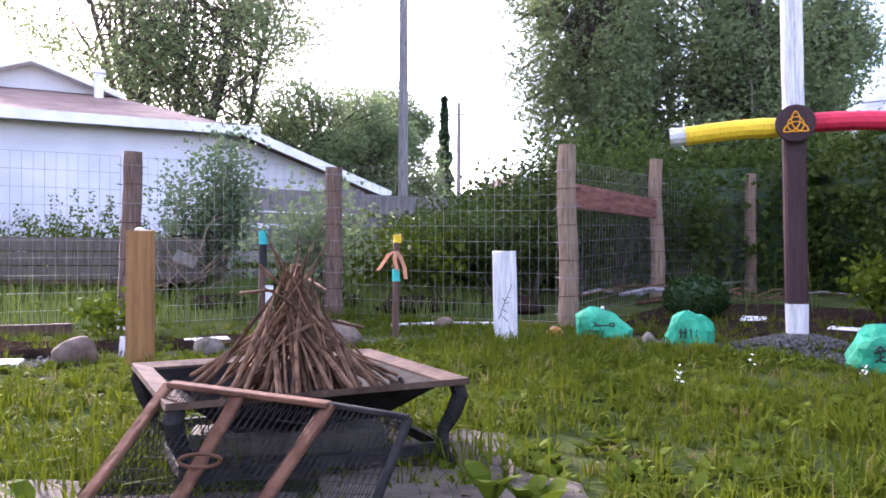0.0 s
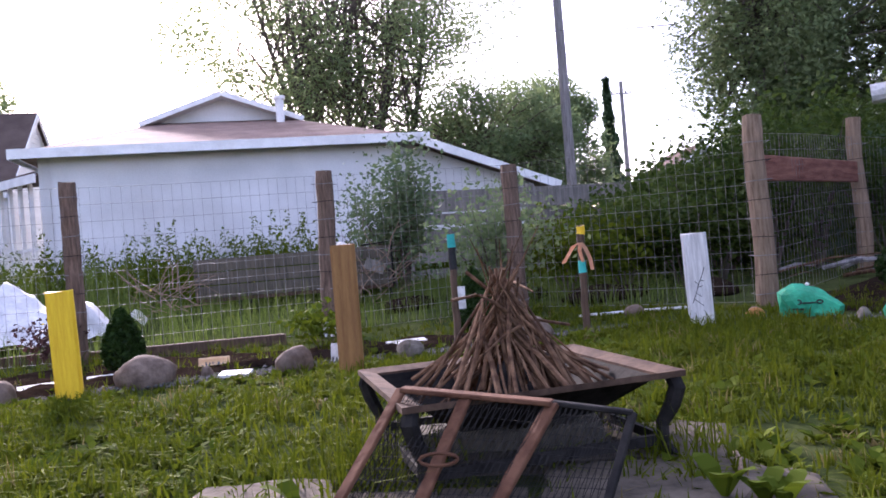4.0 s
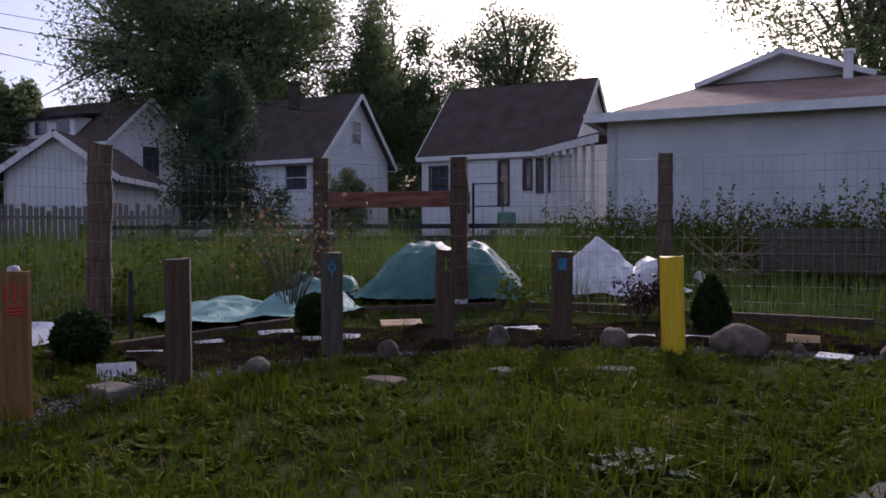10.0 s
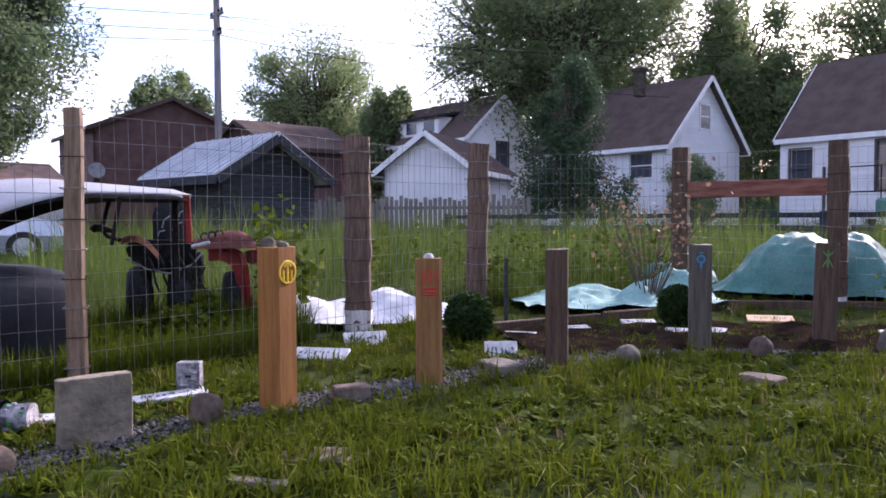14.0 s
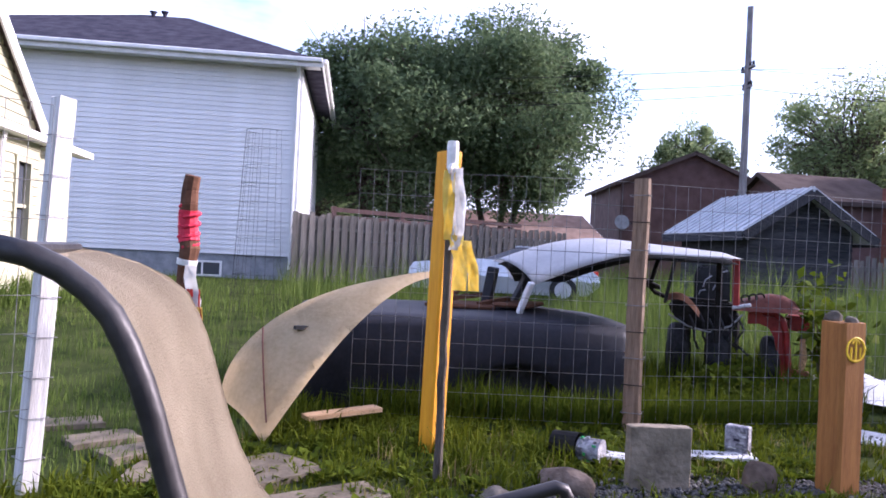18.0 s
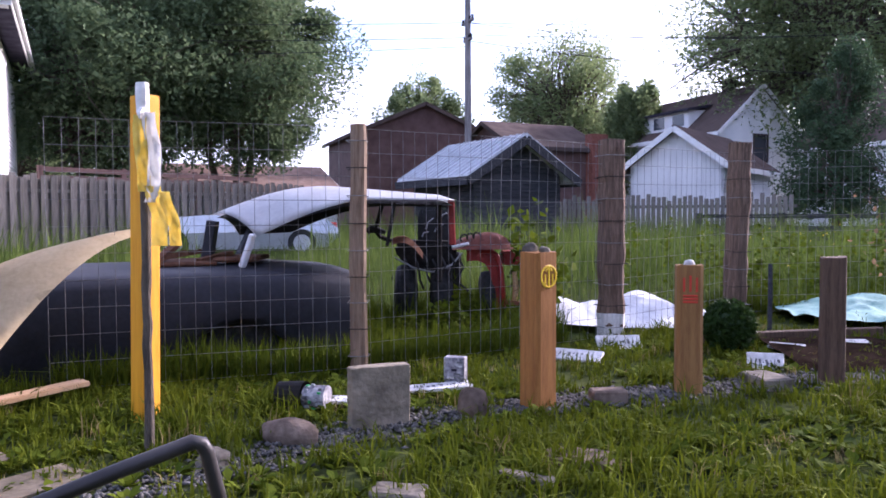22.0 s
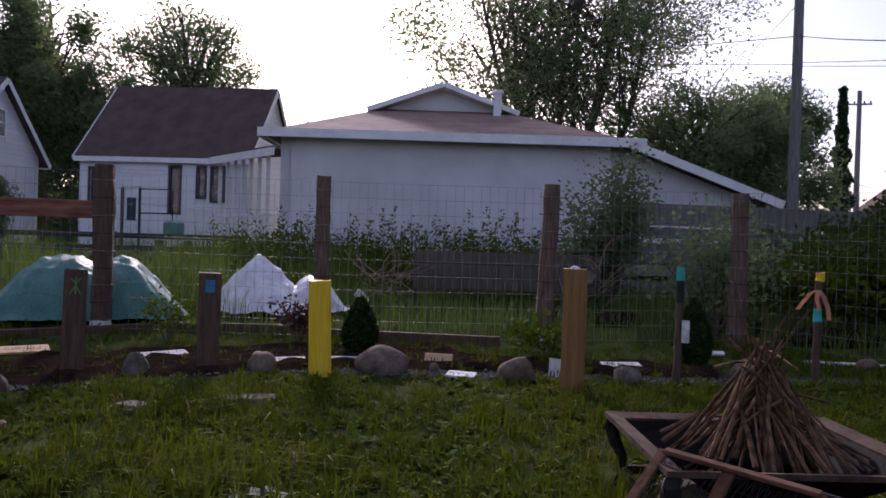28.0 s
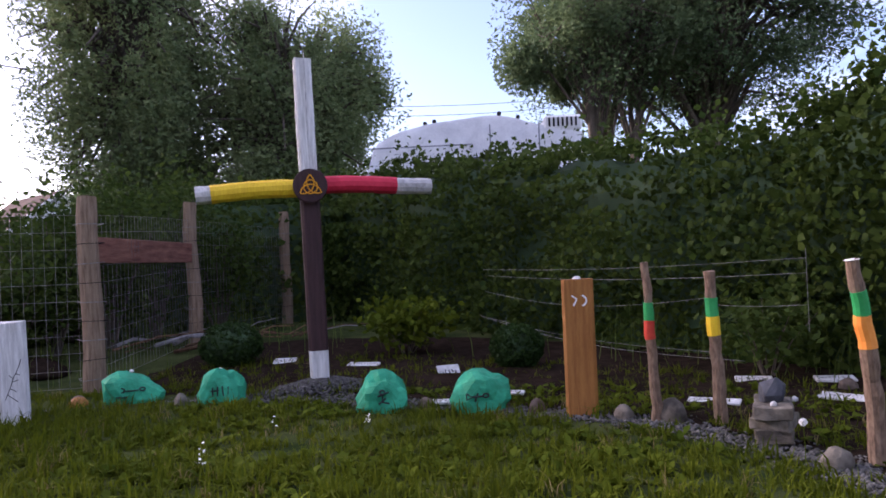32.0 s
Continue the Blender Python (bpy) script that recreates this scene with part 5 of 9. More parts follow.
ball_bush(-5.46, 0.87, 0.165, 0.335, 71, "round clipped dark green cedar bush")
ball_bush(-5.52, 2.58, 0.145, 0.32, 72, "round clipped dark green cedar bush beside a post")
ball_bush(-3.42, 4.72, 0.165, 0.45, 73, "small conical dark cedar", True)
ball_bush(-1.0, 5.62, 0.165, 0.52, 74, "small conical dark cedar behind a stake", True)
ball_bush(2.48, 6.3, 0.28, 0.40, 75, "round clipped bush beside painted stones")
ball_bush(4.1, 4.3, 0.22, 0.36, 76, "round clipped bush below the hedge")
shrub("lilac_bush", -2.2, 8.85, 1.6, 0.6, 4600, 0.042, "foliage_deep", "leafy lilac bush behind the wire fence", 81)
shrub("elder_bush", -0.95, 7.4, 1.1, 0.65, 1900, 0.042, "foliage", "pale leafy shrub behind the fence", 82)
shrub("elder_bush", 0.6, 8.6, 0.85, 0.8, 2800, 0.048, "vine", "leafy green shrub behind the fence", 83)
shrub("elder_bush", 1.9, 10.2, 1.3, 1.0, 2600, 0.07, "vine", "leafy green shrub below the hedge", 84)
for k, (x, y, h, r, n, m) in enumerate([(-0.25, 8.2, 0.75, 0.6, 1900, "weed"), (0.35, 7.95, 0.7, 0.55, 1800, "weed"), (0.95, 8.0, 0.95, 0.6, 2800, "vine"), (1.45, 8.5, 1.5, 0.7, 3600, "vine"), (2.05, 8.75, 1.7, 0.7, 3600, "vine"), (2.75, 9.4, 1.9, 0.75, 3600, "vine"), (3.4, 9.0, 1.5, 0.6, 2600, "vine")]):
    shrub("elder_bush", x, y, h, r, n, 0.044, m, "dense leafy green shrub crowding the wire fence", 181 + k)
for k, (x, y, s) in enumerate([(-0.9, 7.9, 0.5), (0.1, 7.35, 0.55), (-1.9, 7.6, 0.4), (1.1, 7.3, 0.45)]):
    solo("soil_mound", rock_bm(s * 1.8, s, 0.16, 190 + k), M["soil"], (x, y, zg(x, y) - 0.02), 30 * k, "low heap of dark dug soil behind the wire", "soil", "soil heaps", smooth=True)
shrub("dead_hydrangea", -6.45, 2.95, 1.0, 0.62, 330, 0.03, "shrub_tan", "twiggy shrub with tan spent flower heads", 85, 20)
shrub("barberry_bush", -4.18, 5.02, 0.31, 0.22, 620, 0.024, "shrub_red", "small dark red barberry bush", 86)
shrub("rose_bush", -5.0, 4.35, 0.4, 0.22, 260, 0.03, "weed", "small leafy rose bush", 87)
shrub("sapling", -6.6, -0.25, 0.8, 0.3, 260, 0.06, "weed", "thin leafy sapling by the fence", 88, 5)
shrub("peony_bush", -2.1, 5.2, 0.3, 0.28, 420, 0.035, "weed", "low leafy green peony bush", 89)
shrub("peony_bush", 3.9, 5.6, 0.5, 0.4, 900, 0.05, "weed", "low leafy shrub below the hedge", 90)
shrub("peony_bush", 4.9, 2.6, 0.6, 0.4, 700, 0.04, "vine", "leafy shrub below the hedge", 91)


# ---- grass ----
def inside(x, y):
    """Inside the ring of fence posts."""
    pts = np.array([POSTS[k] for k in ("w", "e", "j", "k1", "k2", "ga", "gb", "y", "l", "m", "hA")] + [(2.6, 6.6), (4.0, 5.2), (4.9, 3.0), (4.6, 0.5), (2.0, -3.5)])
    ok = np.zeros(len(x), bool)
    for (x0, y0), (x1, y1) in zip(pts, np.roll(pts, -1, 0)):
        hit = ((y0 > y) != (y1 > y)) & (x < (x1 - x0) * (y - y0) / (y1 - y0 + 1e-9) + x0)
        ok ^= hit
    return ok


def bed(x, y):
    """The garden bed between the painted posts and the fence."""
    r, a = np.hypot(x + 0.2, y - 0.4), np.degrees(np.arctan2(y - 0.4, x + 0.2))
    side = (x > 1.5) & (y > 0.9) & (y < 7.5) & (np.interp(y, (0.9, 1.4, 2.4, 3.35, 4.6, 5.45), (3.1, 3.42, 3.5, 3.2, 2.7, 1.85)) < x)
    return ((r > 4.55) & (a > 95) & (a < 172)) | side


# the line of the gravel band along the painted posts
BAND = np.array([(-2.9, -2.1), (-3.55, -1.5), (-4.0, -0.8), (-4.2, -0.25), (-4.4, 0.35), (-4.62, 1.1), (-4.62, 2.1), (-4.35, 3.0), (-3.75, 3.7), (-3.1, 4.05), (-2.2, 4.4), (-1.3, 4.75), (-0.5, 5.25), (0.6, 5.75), (1.45, 5.5), (2.5, 4.4), (2.98, 3.25), (3.3, 2.35), (3.2, 1.4), (2.9, 0.9)])


def on_gravel(x, y):
    """How near each point lies to the band's middle line, in metres."""
    best = np.full(len(x), 9.0)
    for (x0, y0), (x1, y1) in zip(BAND, BAND[1:]):
        u = np.clip(((x - x0) * (x1 - x0) + (y - y0) * (y1 - y0)) / ((x1 - x0) ** 2 + (y1 - y0) ** 2), 0, 1)
        best = np.minimum(best, np.hypot(x - x0 - u * (x1 - x0), y - y0 - u * (y1 - y0)))
    return best


def lawn():
    rng = np.random.default_rng(101)
    n = 50000
    r = np.sqrt(rng.uniform(0.0, 7.6**2, n))
    a = rng.uniform(radians(-98), radians(262), n)
    x, y = -0.45 + r * np.cos(a), -0.6 + r * np.sin(a)
    patch = np.array([noise.noise(Vector((p * 0.9, q * 0.9, 4.0))) + 0.5 * noise.noise(Vector((p * 3.3, q * 3.3, 8.0))) for p, q in zip(x, y)])
    keep = inside(x, y) & (rng.uniform(size=n) < np.where(bed(x, y), np.where(x > 1.5, 0.34, 0.2), 0.8 + 0.5 * patch) * np.where(on_gravel(x, y) < 0.15, 0.14, 1.0))
    x, y, patch = x[keep], y[keep], patch[keep]
    # every tuft has its own height and lean
    tall = (0.05 + 0.05 * np.clip(patch + 0.35, 0, 1)) * rng.uniform(0.6, 1.5, len(x))
    k = 9
    dry = np.repeat(rng.uniform(size=len(x)) < 0.04 + 0.16 * (patch < -0.3), k)
    x, y, tall = (np.repeat(v, k) for v in (x, y, tall))
    x, y = x + rng.normal(0, 0.022, len(x)), y + rng.normal(0, 0.022, len(x))
    g = ~dry
    tagged(blades("lawn_grass", x[g], y[g], tall[g] * 1.12, 0.0085, M["lawn"], rng, 0.8), "short uneven green lawn grass", "grass", kind="stuff")
    tagged(blades("dry_grass", x[dry], y[dry], tall[dry], 0.006, M["lawn_dry"], rng, 0.7), "dry straw-coloured grass in the lawn", "grass", kind="stuff")
    # broad-leaved weeds
    n = 12000
    r, a = np.sqrt(rng.uniform(0.0, 5.9**2, n)), rng.uniform(radians(-98), radians(262), n)
    x, y = -0.45 + r * np.cos(a), -0.6 + r * np.sin(a)
    k = inside(x, y) & (rng.uniform(size=n) < np.where(bed(x, y), np.where(x > 1.5, 0.85, 0.4), 1.0) * np.where(on_gravel(x, y) < 0.15, 0.1, 1.0)) & (np.array([noise.noise(Vector((p * 1.3, q * 1.3, 2.0))) for p, q in zip(x, y)]) > -0.12)
    x, y = np.repeat(x[k], 9), np.repeat(y[k], 9)
    az, ln = rng.uniform(0, 2 * np.pi, len(x)), rng.uniform(0.03, 0.085, len(x)) * np.where(x > -0.4, rng.uniform(0.75, 1.25, len(x)), 1.0)
    d = np.stack([np.cos(az), np.sin(az), rng.uniform(0.35, 1.1, len(x))], 1)
    d /= np.linalg.norm(d, axis=1)[:, None]
    s = np.stack([-np.sin(az), np.cos(az), 0 * az], 1) * (ln * 0.22)[:, None]
    root = np.stack([x, y, zg_np(x, y)], 1)
    mid, tip = root + d * (ln * 0.6)[:, None], root + d * ln[:, None] - [0, 0, 0.012]
    v = np.stack([root, mid + s, tip, mid - s], 1).reshape(-1, 3)
    tagged(quick("lawn_weeds", v, np.arange(len(v)).reshape(-1, 4), M["weed"]), "dandelion and plantain leaves in the lawn", "weeds", kind="stuff")


lawn()


def meadow():
    rng = np.random.default_rng(102)
    n = 186000
    r = 3.0 + 26 * rng.uniform(0, 1, n) ** 1.9
    a = rng.uniform(radians(20), radians(262), n)
    x, y = -0.45 + r * np.cos(a), -0.6 + r * np.sin(a)
    keep = ~inside(x, y)
    for tx, ty, tr in ((-6.4, 4.78, 0.85), (-6.95, 4.25, 0.4), (-5.85, 5.35, 0.5), (-6.72, 2.85, 0.8), (-6.75, 0.42, 0.85), (-6.25, 0.1, 0.5), (-6.2, 0.7, 0.5), (-5.3, 6.35, 0.6), (-5.0, 5.9, 0.4)):
        keep &= np.hypot(x - tx, y - ty) > tr
    # mown strip towards the pale houses
    mown = (x < -2.4) & (y < -3.0) & (rng.uniform(size=n) < 0.2)
    lx, ly = (x + 9.15) * 0.923 + (y - 11.85) * 0.384, -(x + 9.15) * 0.384 + (y - 11.85) * 0.923
    keep &= ~((x > 0.9) & (y > 4.5) & (rng.uniform(size=n) < 0.93))
    keep &= ~((x > 4.2) & (rng.uniform(size=n) < 0.9))
    keep &= ~((lx > -0.2) & (lx < 9.4) & (ly > -0.1))
    x, y, r, mown = x[keep], y[keep], r[keep], mown[keep]
    clear = ~((x > -7.0) & (y > -3.6) & (y < -0.1) & (x < -4.0))
    x, y, r, mown = x[clear], y[clear], r[clear], mown[clear]
    weedy = np.hypot(((x + 10.4) * 0.58 + (y + 5.6) * 0.81) / 2.3, ((x + 10.4) * 0.81 - (y + 5.6) * 0.58) / 0.8) < 1
    short = (x < -1.5) & (y < -2.6) & (x > -19) & ~weedy
    h = np.where(short, np.where(x > -8, 0.11, 0.16), np.where(r < 8, 0.42, 0.66))
    h = np.where((x > -5.6) & (x < 2) & (y > 5), 0.3, h)
    h = h * np.clip(0.95 + 0.5 * np.sin(1.9 * x + 1.4 * np.sin(1.1 * y)) * np.sin(2.3 * y + 1.2 * np.sin(0.9 * x)) + 0.25 * np.sin(6.1 * x + 2 * np.sin(3 * y)) * np.sin(5.3 * y), 0.35, 1.5)
    w = np.where(r < 9, 0.0055, 0.011)
    tagged(blades("meadow_grass", x, y, h, w, M["tall"], rng, 0.35), "tall uncut meadow grass", "grass", kind="stuff")
    # coarser grass over the rest of the yard
    m = 9000
    rr, aa = 3.0 + 22 * rng.uniform(0, 1, m) ** 1.5, rng.uniform(radians(-98), radians(20), m)
    sx, sy = -0.45 + rr * np.cos(aa), -0.6 + rr * np.sin(aa)
    ok = ~inside(sx, sy) & ~((sx > 5.3) & (sx < 7.0) & (sy > -1.0))
    tagged(blades("yard_grass", sx[ok], sy[ok], 0.12, 0.02, M["lawn"], rng, 0.6), "short grass in the rest of the yard", "grass", kind="stuff")
    n = 300
    x, y = rng.uniform(-17, -4, n), rng.uniform(2, 14, n)
    k = ~inside(x, y)
    pos = np.stack([x[k], y[k], rng.uniform(0.35, 0.7, k.sum())], 1)
    tagged(leaves("meadow_flowers", pos, 0.022, M["petal"], rng, 0.8), "small yellow meadow flowers", "flowers", kind="stuff")
    # rank grass along the outer foot of the wire
    P = np.array([POSTS[k] for k in ("e", "j", "k1", "k2", "ga")])
    n = 9000
    seg, u = rng.integers(0, 4, n), rng.uniform(0, 1, n)[:, None]
    d = P[seg + 1] - P[seg]
    out = np.stack([-d[:, 1], d[:, 0]], 1) / np.linalg.norm(d, axis=1)[:, None]
    xy = P[seg] * (1 - u) + P[seg + 1] * u + out * rng.exponential(0.22, n)[:, None]
    xy = xy[~((xy[:, 1] > -0.15) & (xy[:, 1] < 1.1))]
    tagged(blades("fence_grass", xy[:, 0], xy[:, 1], 0.2, 0.009, M["weed"], rng, 0.6), "rank uncut grass along the wire fence", "grass", kind="stuff")
    # tall weeds at the garage wall
    n = 22000
    u = rng.uniform(-0.8, 8.8, n)
    v = -rng.uniform(0.2, 2.3, n)
    x, y = -9.15 + 0.923 * u - 0.384 * v, 11.85 + 0.384 * u + 0.923 * v
    ragged = np.array([noise.noise(Vector((p * 2.1, q * 1.5, 3.0))) + 0.6 * noise.noise(Vector((p * 6.0, q * 3.0, 5.0))) for p, q in zip(u, v)])
    z = rng.uniform(0, 1, n) ** 0.7 * (0.8 + 0.7 * ragged).clip(0.2)
    tagged(leaves("wall_weeds", np.stack([x, y, z + 0.08], 1), 0.04, M["weed"], rng, 0.1, -0.4), "tall dark weeds along the garage wall", "weeds", kind="stuff")
    tagged(blades("wall_grass", x[::7], y[::7], (0.8 + 0.6 * ragged[::7]).clip(0.3), 0.012, M["vine"], rng, 0.22), "tall dark grass and stalks along the garage wall", "grass", kind="stuff")

    # short grass round the scrap, in the darker weed colour for the car's shadow
    n = 15000
    x, y = rng.uniform(-7.0, -4.0, n), rng.uniform(-3.6, -0.1, n)
    k = ~inside(x, y)
    x, y = x[k], y[k]
    tagged(blades("scrap_grass", x, y, 0.17 + 0.11 * np.sin(3 * x) * np.cos(4 * y) + 0.14 * (x < -6.05), 0.008, M["weed"], rng, 0.6), "rank grass round the scrap car and tractor, coloured darker for their shadow", "grass", kind="stuff")
    # broad-leaved weeds between the wire and the scrap
    n = 5200
    u, v = rng.uniform(0, 1, n), rng.uniform(0, 1, n)
    x, y = -4.55 - 1.75 * u - 0.75 * v * u - 0.2 * v, -3.0 + 2.75 * u + 0.25 * v
    z = zg_np(x, y) + rng.uniform(0.02, 1, n) ** 1.3 * (0.14 + 0.14 * np.sin(7 * u + 3) * np.sin(11 * u))
    tagged(leaves("broad_weeds", np.stack([x, y, z], 1), 0.034, M["weed"], rng, 0.45, 0.1), "dark broad-leaved weeds before the scrap car", "weeds", kind="stuff")


meadow()


def garage_weeds():
    """Leafy tall weeds standing before the garage wall."""
    rng = np.random.default_rng(121)
    n = 240
    u = rng.uniform(0, 1, n)
    x, y = -8.0 + 5.4 * u + rng.normal(0, 0.2, n), 10.15 - 0.5 * u + rng.normal(0, 0.35, n)
    h = rng.uniform(0.5, 1.2, n) ** 1.2 * (0.8 + 0.3 * np.sin(u * 19))
    k = 90
    f = rng.uniform(0.1, 1, (n, k))
    pos = np.stack([x[:, None] + rng.normal(0, 0.10, (n, k)) * (1.15 - f), y[:, None] + rng.normal(0, 0.10, (n, k)) * (1.15 - f), zg_np(x, y)[:, None] + h[:, None] * f], -1).reshape(-1, 3)
    tagged(leaves("tall_weeds", pos, 0.028, M["weed"], rng, 0.3, 0.1), "tall leafy weeds growing along the garage", "weeds", kind="stuff")

    # uncut grass along the foot of the cream cottage
    n = 1800
    u, v = rng.uniform(-0.1, 1.05, n), 0.06 + rng.exponential(0.16, n)
    x, y = -5.48 - 3.0 * u - 0.44 * v, -8.13 - 1.46 * u + 0.9 * v
    tagged(blades("cottage_grass", x, y, 0.3 + 0.12 * np.sin(17 * u), 0.012, M["tall"], rng, 0.5), "uncut grass along the cottage wall", "grass", kind="stuff")
    # leafy shoots in the meadow, thickest along the wire
    P = np.array([POSTS[k] for k in ("j", "k1", "k2", "ga")])
    n, k = 130, 42
    seg, u = rng.integers(0, 3, n), rng.uniform(0, 1, n)[:, None]
    d = P[seg + 1] - P[seg]
    side = np.stack([-d[:, 1], d[:, 0]], 1) / np.linalg.norm(d, axis=1)[:, None]
    xy = P[seg] * (1 - u) + P[seg + 1] * u + side * (0.15 + rng.exponential(1.0, n))[:, None]
    ok = (np.hypot(xy[:, 0] + 6.72, xy[:, 1] - 2.8) > 0.8) & (np.hypot(xy[:, 0] + 6.7, xy[:, 1] - 0.4) > 0.85) & ~inside(xy[:, 0], xy[:, 1]) & (xy[:, 1] > -0.1)
    xy = xy[ok]
    n = len(xy)
    h, f = rng.uniform(0.3, 0.75, n), rng.uniform(0.1, 1, (n, k))
    pos = np.stack([xy[:, :1] + rng.normal(0, 0.08, (n, k)) * (1.2 - f), xy[:, 1:] + rng.normal(0, 0.08, (n, k)) * (1.2 - f), zg_np(xy[:, 0], xy[:, 1])[:, None] + h[:, None] * f], -1).reshape(-1, 3)
    tagged(leaves("meadow_weeds", pos, 0.036, M["weed"], rng, 0.4, 0.1), "leafy green weeds standing in the meadow grass", "weeds", kind="stuff")


garage_weeds()


# ---- things in the ring ----
EYE_XY = (-0.45, -0.6)


def facing(x, y):
    """Turn about z that points the front (-y) of a thing at the middle of the yard."""
    return math.degrees(math.atan2(EYE_XY[1] - y, EYE_XY[0] - x)) + 90


def strokes(pts_list, y, r, flat=0.35):
    """Brush strokes: flattened tubes along polylines (x, z) in the plane y."""
    bm = bmesh.new()
    for pts in pts_list:
        tube(bm, [(px, 0, pz) for px, pz in pts], r, 6)
    for v in bm.verts:
        v.co.y = y + v.co.y * flat
    return bm


def arc(cx, cz, r, a0, a1, n=14):
    return [(cx + r * math.cos(radians(a0 + (a1 - a0) * k / n)), cz + r * math.sin(radians(a0 + (a1 - a0) * k / n))) for k in range(n + 1)]


def ring_post(x, y, w, h, mat, label, mark=None, mark_mat=None, rz=None, seed=1, tilt=(0, 0), d=None, name="painted_post"):
    t = thing(name, (x, y, 0), 0, label, "post", "ring of wooden posts")
    t.matrix_basis = pose(x, y, 0, tilt[0], tilt[1], facing(x, y) if rz is None else rz)
    d = d or w
    part("shaft", shaft(w, d, h, seed, split=0.012), M[mat], t)
    if mark:
        for line in mark:
            part("brush_stroke", strokes([line], -d / 2 - 0.001, 0.0026 if mark_mat == "black" else 0.0055, 0.5), M[mark_mat], t)
    return t


h1 = 0.72
sun_mark = [arc(0, h1 - 0.11, 0.048, 0, 360, 22), [(0, h1 - 0.16), (0, h1 - 0.065)], [(-0.02, h1 - 0.085), (0, h1 - 0.065), (0.02, h1 - 0.085)], [(-0.024, h1 - 0.15), (-0.024, h1 - 0.1)], [(0.024, h1 - 0.15), (0.024, h1 - 0.1)]]
t = ring_post(-4.07, -0.565, 0.132, h1, "cedar", "orange-stained square post with a painted yellow round mark, stones on top", None, None, rz=facing(-4.07, -0.565) + 38, seed=11)
for mark_line in sun_mark:
    part("brush_stroke", strokes([mark_line], -0.067, 0.0055, 0.5), M["yellow"], t, "yellow brush stroke")
H = 0.64
ring_post(-4.34, 0.225, 0.126, H, "tan_wood", "brown square post with a painted red mark, pale stone on top",
          [[(-0.03, H - 0.06), (-0.03, H - 0.13)], [(0, H - 0.05), (0, H - 0.13)], [(0.03, H - 0.06), (0.03, H - 0.13)], [(-0.035, H - 0.15), (0.035, H - 0.15)], [(-0.035, H - 0.165), (0.035, H - 0.165)], [(-0.035, H - 0.18), (0.035, H - 0.18)]], "red_mark", seed=12)
ring_post(-4.52, 1.045, 0.124, 0.665, "brown_wood", "plain weathered brown square post", seed=13, rz=facing(-4.52, 1.045) - 8)
H = 0.665
ring_post(-4.71, 2.16, 0.135, H, "grey_wood", "weathered grey-brown square post with a small blue mark",
          [arc(0, H - 0.09, 0.022, 0, 360, 12), [(0, H - 0.112), (0, H - 0.15)], [(-0.012, H - 0.05), (0.012, H - 0.05)]], "blue_mark", seed=14)
ring_post(-4.52, 2.98, 0.135, H, "brown_wood", "weathered brown square post with a green rune",
          [[(0, H - 0.04), (0, H - 0.15)], [(-0.03, H - 0.15), (0, H - 0.09), (0.03, H - 0.15)], [(-0.03, H - 0.05), (0, H - 0.08), (0.03, H - 0.05)]], "green_mark", seed=15, tilt=(0, 1.2))
H = 0.655
ring_post(-3.96, 3.58, 0.146, H, "brown_wood", "weathered brown square post with a blue painted square",
          [[(-0.03, H - 0.05 - 0.012 * k), (0.03, H - 0.05 - 0.012 * k)] for k in range(7)], "blue_mark", seed=16, tilt=(0, 0.8))
ring_post(-3.23, 3.83, 0.148, 0.63, "yellow", "square post painted bright yellow all over", seed=17, tilt=(0, -1.5))
ring_post(-1.61, 4.18, 0.146, 0.768, "tan_wood", "plain tan-stained square post with a pale stone on top", seed=18)
ring_post(0.645, 5.34, 0.172, 0.66, "white_wood", "stout white-painted post with a thin dark branch drawing",
          [[(-0.05, 0.17), (-0.02, 0.24), (0.0, 0.30), (0.03, 0.36), (0.05, 0.42)], [(0.0, 0.30), (-0.022, 0.325)], [(0.015, 0.33), (0.04, 0.32)], [(-0.02, 0.24), (0.015, 0.215)], [(-0.035, 0.20), (0.02, 0.15)], [(-0.005, 0.28), (0.03, 0.29)]], "black", seed=19, d=0.15, tilt=(0, -1.5))
H = 0.79
ring_post(3.23, 2.80, 0.185, H, "cedar", "orange-stained square post with a faint white mark, stone on top",
          [arc(0.02, H - 0.12, 0.03, -80, 80, 8), [(-0.035, H - 0.09), (-0.005, H - 0.11), (-0.025, H - 0.15)]], "ribbon", seed=20, d=0.14)


def rock(x, y, sx, sy, sz, seed, mat="rock", label="rounded grey-brown field stone set in the border", rz=None, z=0.0, group="border stones", name="stone"):
    return solo(name, rock_bm(sx, sy, sz, seed), M[mat], (x, y, zg(x, y) + z - 0.01), seed * 47 % 360 if rz is None else rz, label, "stone", group, smooth=True)


# stones on post tops
rock(-4.10, -0.60, 0.075, 0.06, 0.05, 201, "rock", "smooth grey pebble lying on a wooden post", z=0.722, group="pebbles on posts")
rock(-4.05, -0.54, 0.055, 0.05, 0.035, 202, "rock", "smooth grey pebble lying on a wooden post", z=0.722, group="pebbles on posts")
rock(-4.34, 0.225, 0.06, 0.05, 0.035, 203, "sign", "pale pebble lying on a wooden post", z=0.642, group="pebbles on posts")
rock(-1.61, 4.17, 0.07, 0.05, 0.03, 204, "sign", "pale pebble lying on a wooden post", z=0.767, group="pebbles on posts")
rock(3.22, 2.79, 0.05, 0.045, 0.03, 205, "sign", "pale pebble lying on a wooden post", z=0.792, group="pebbles on posts")

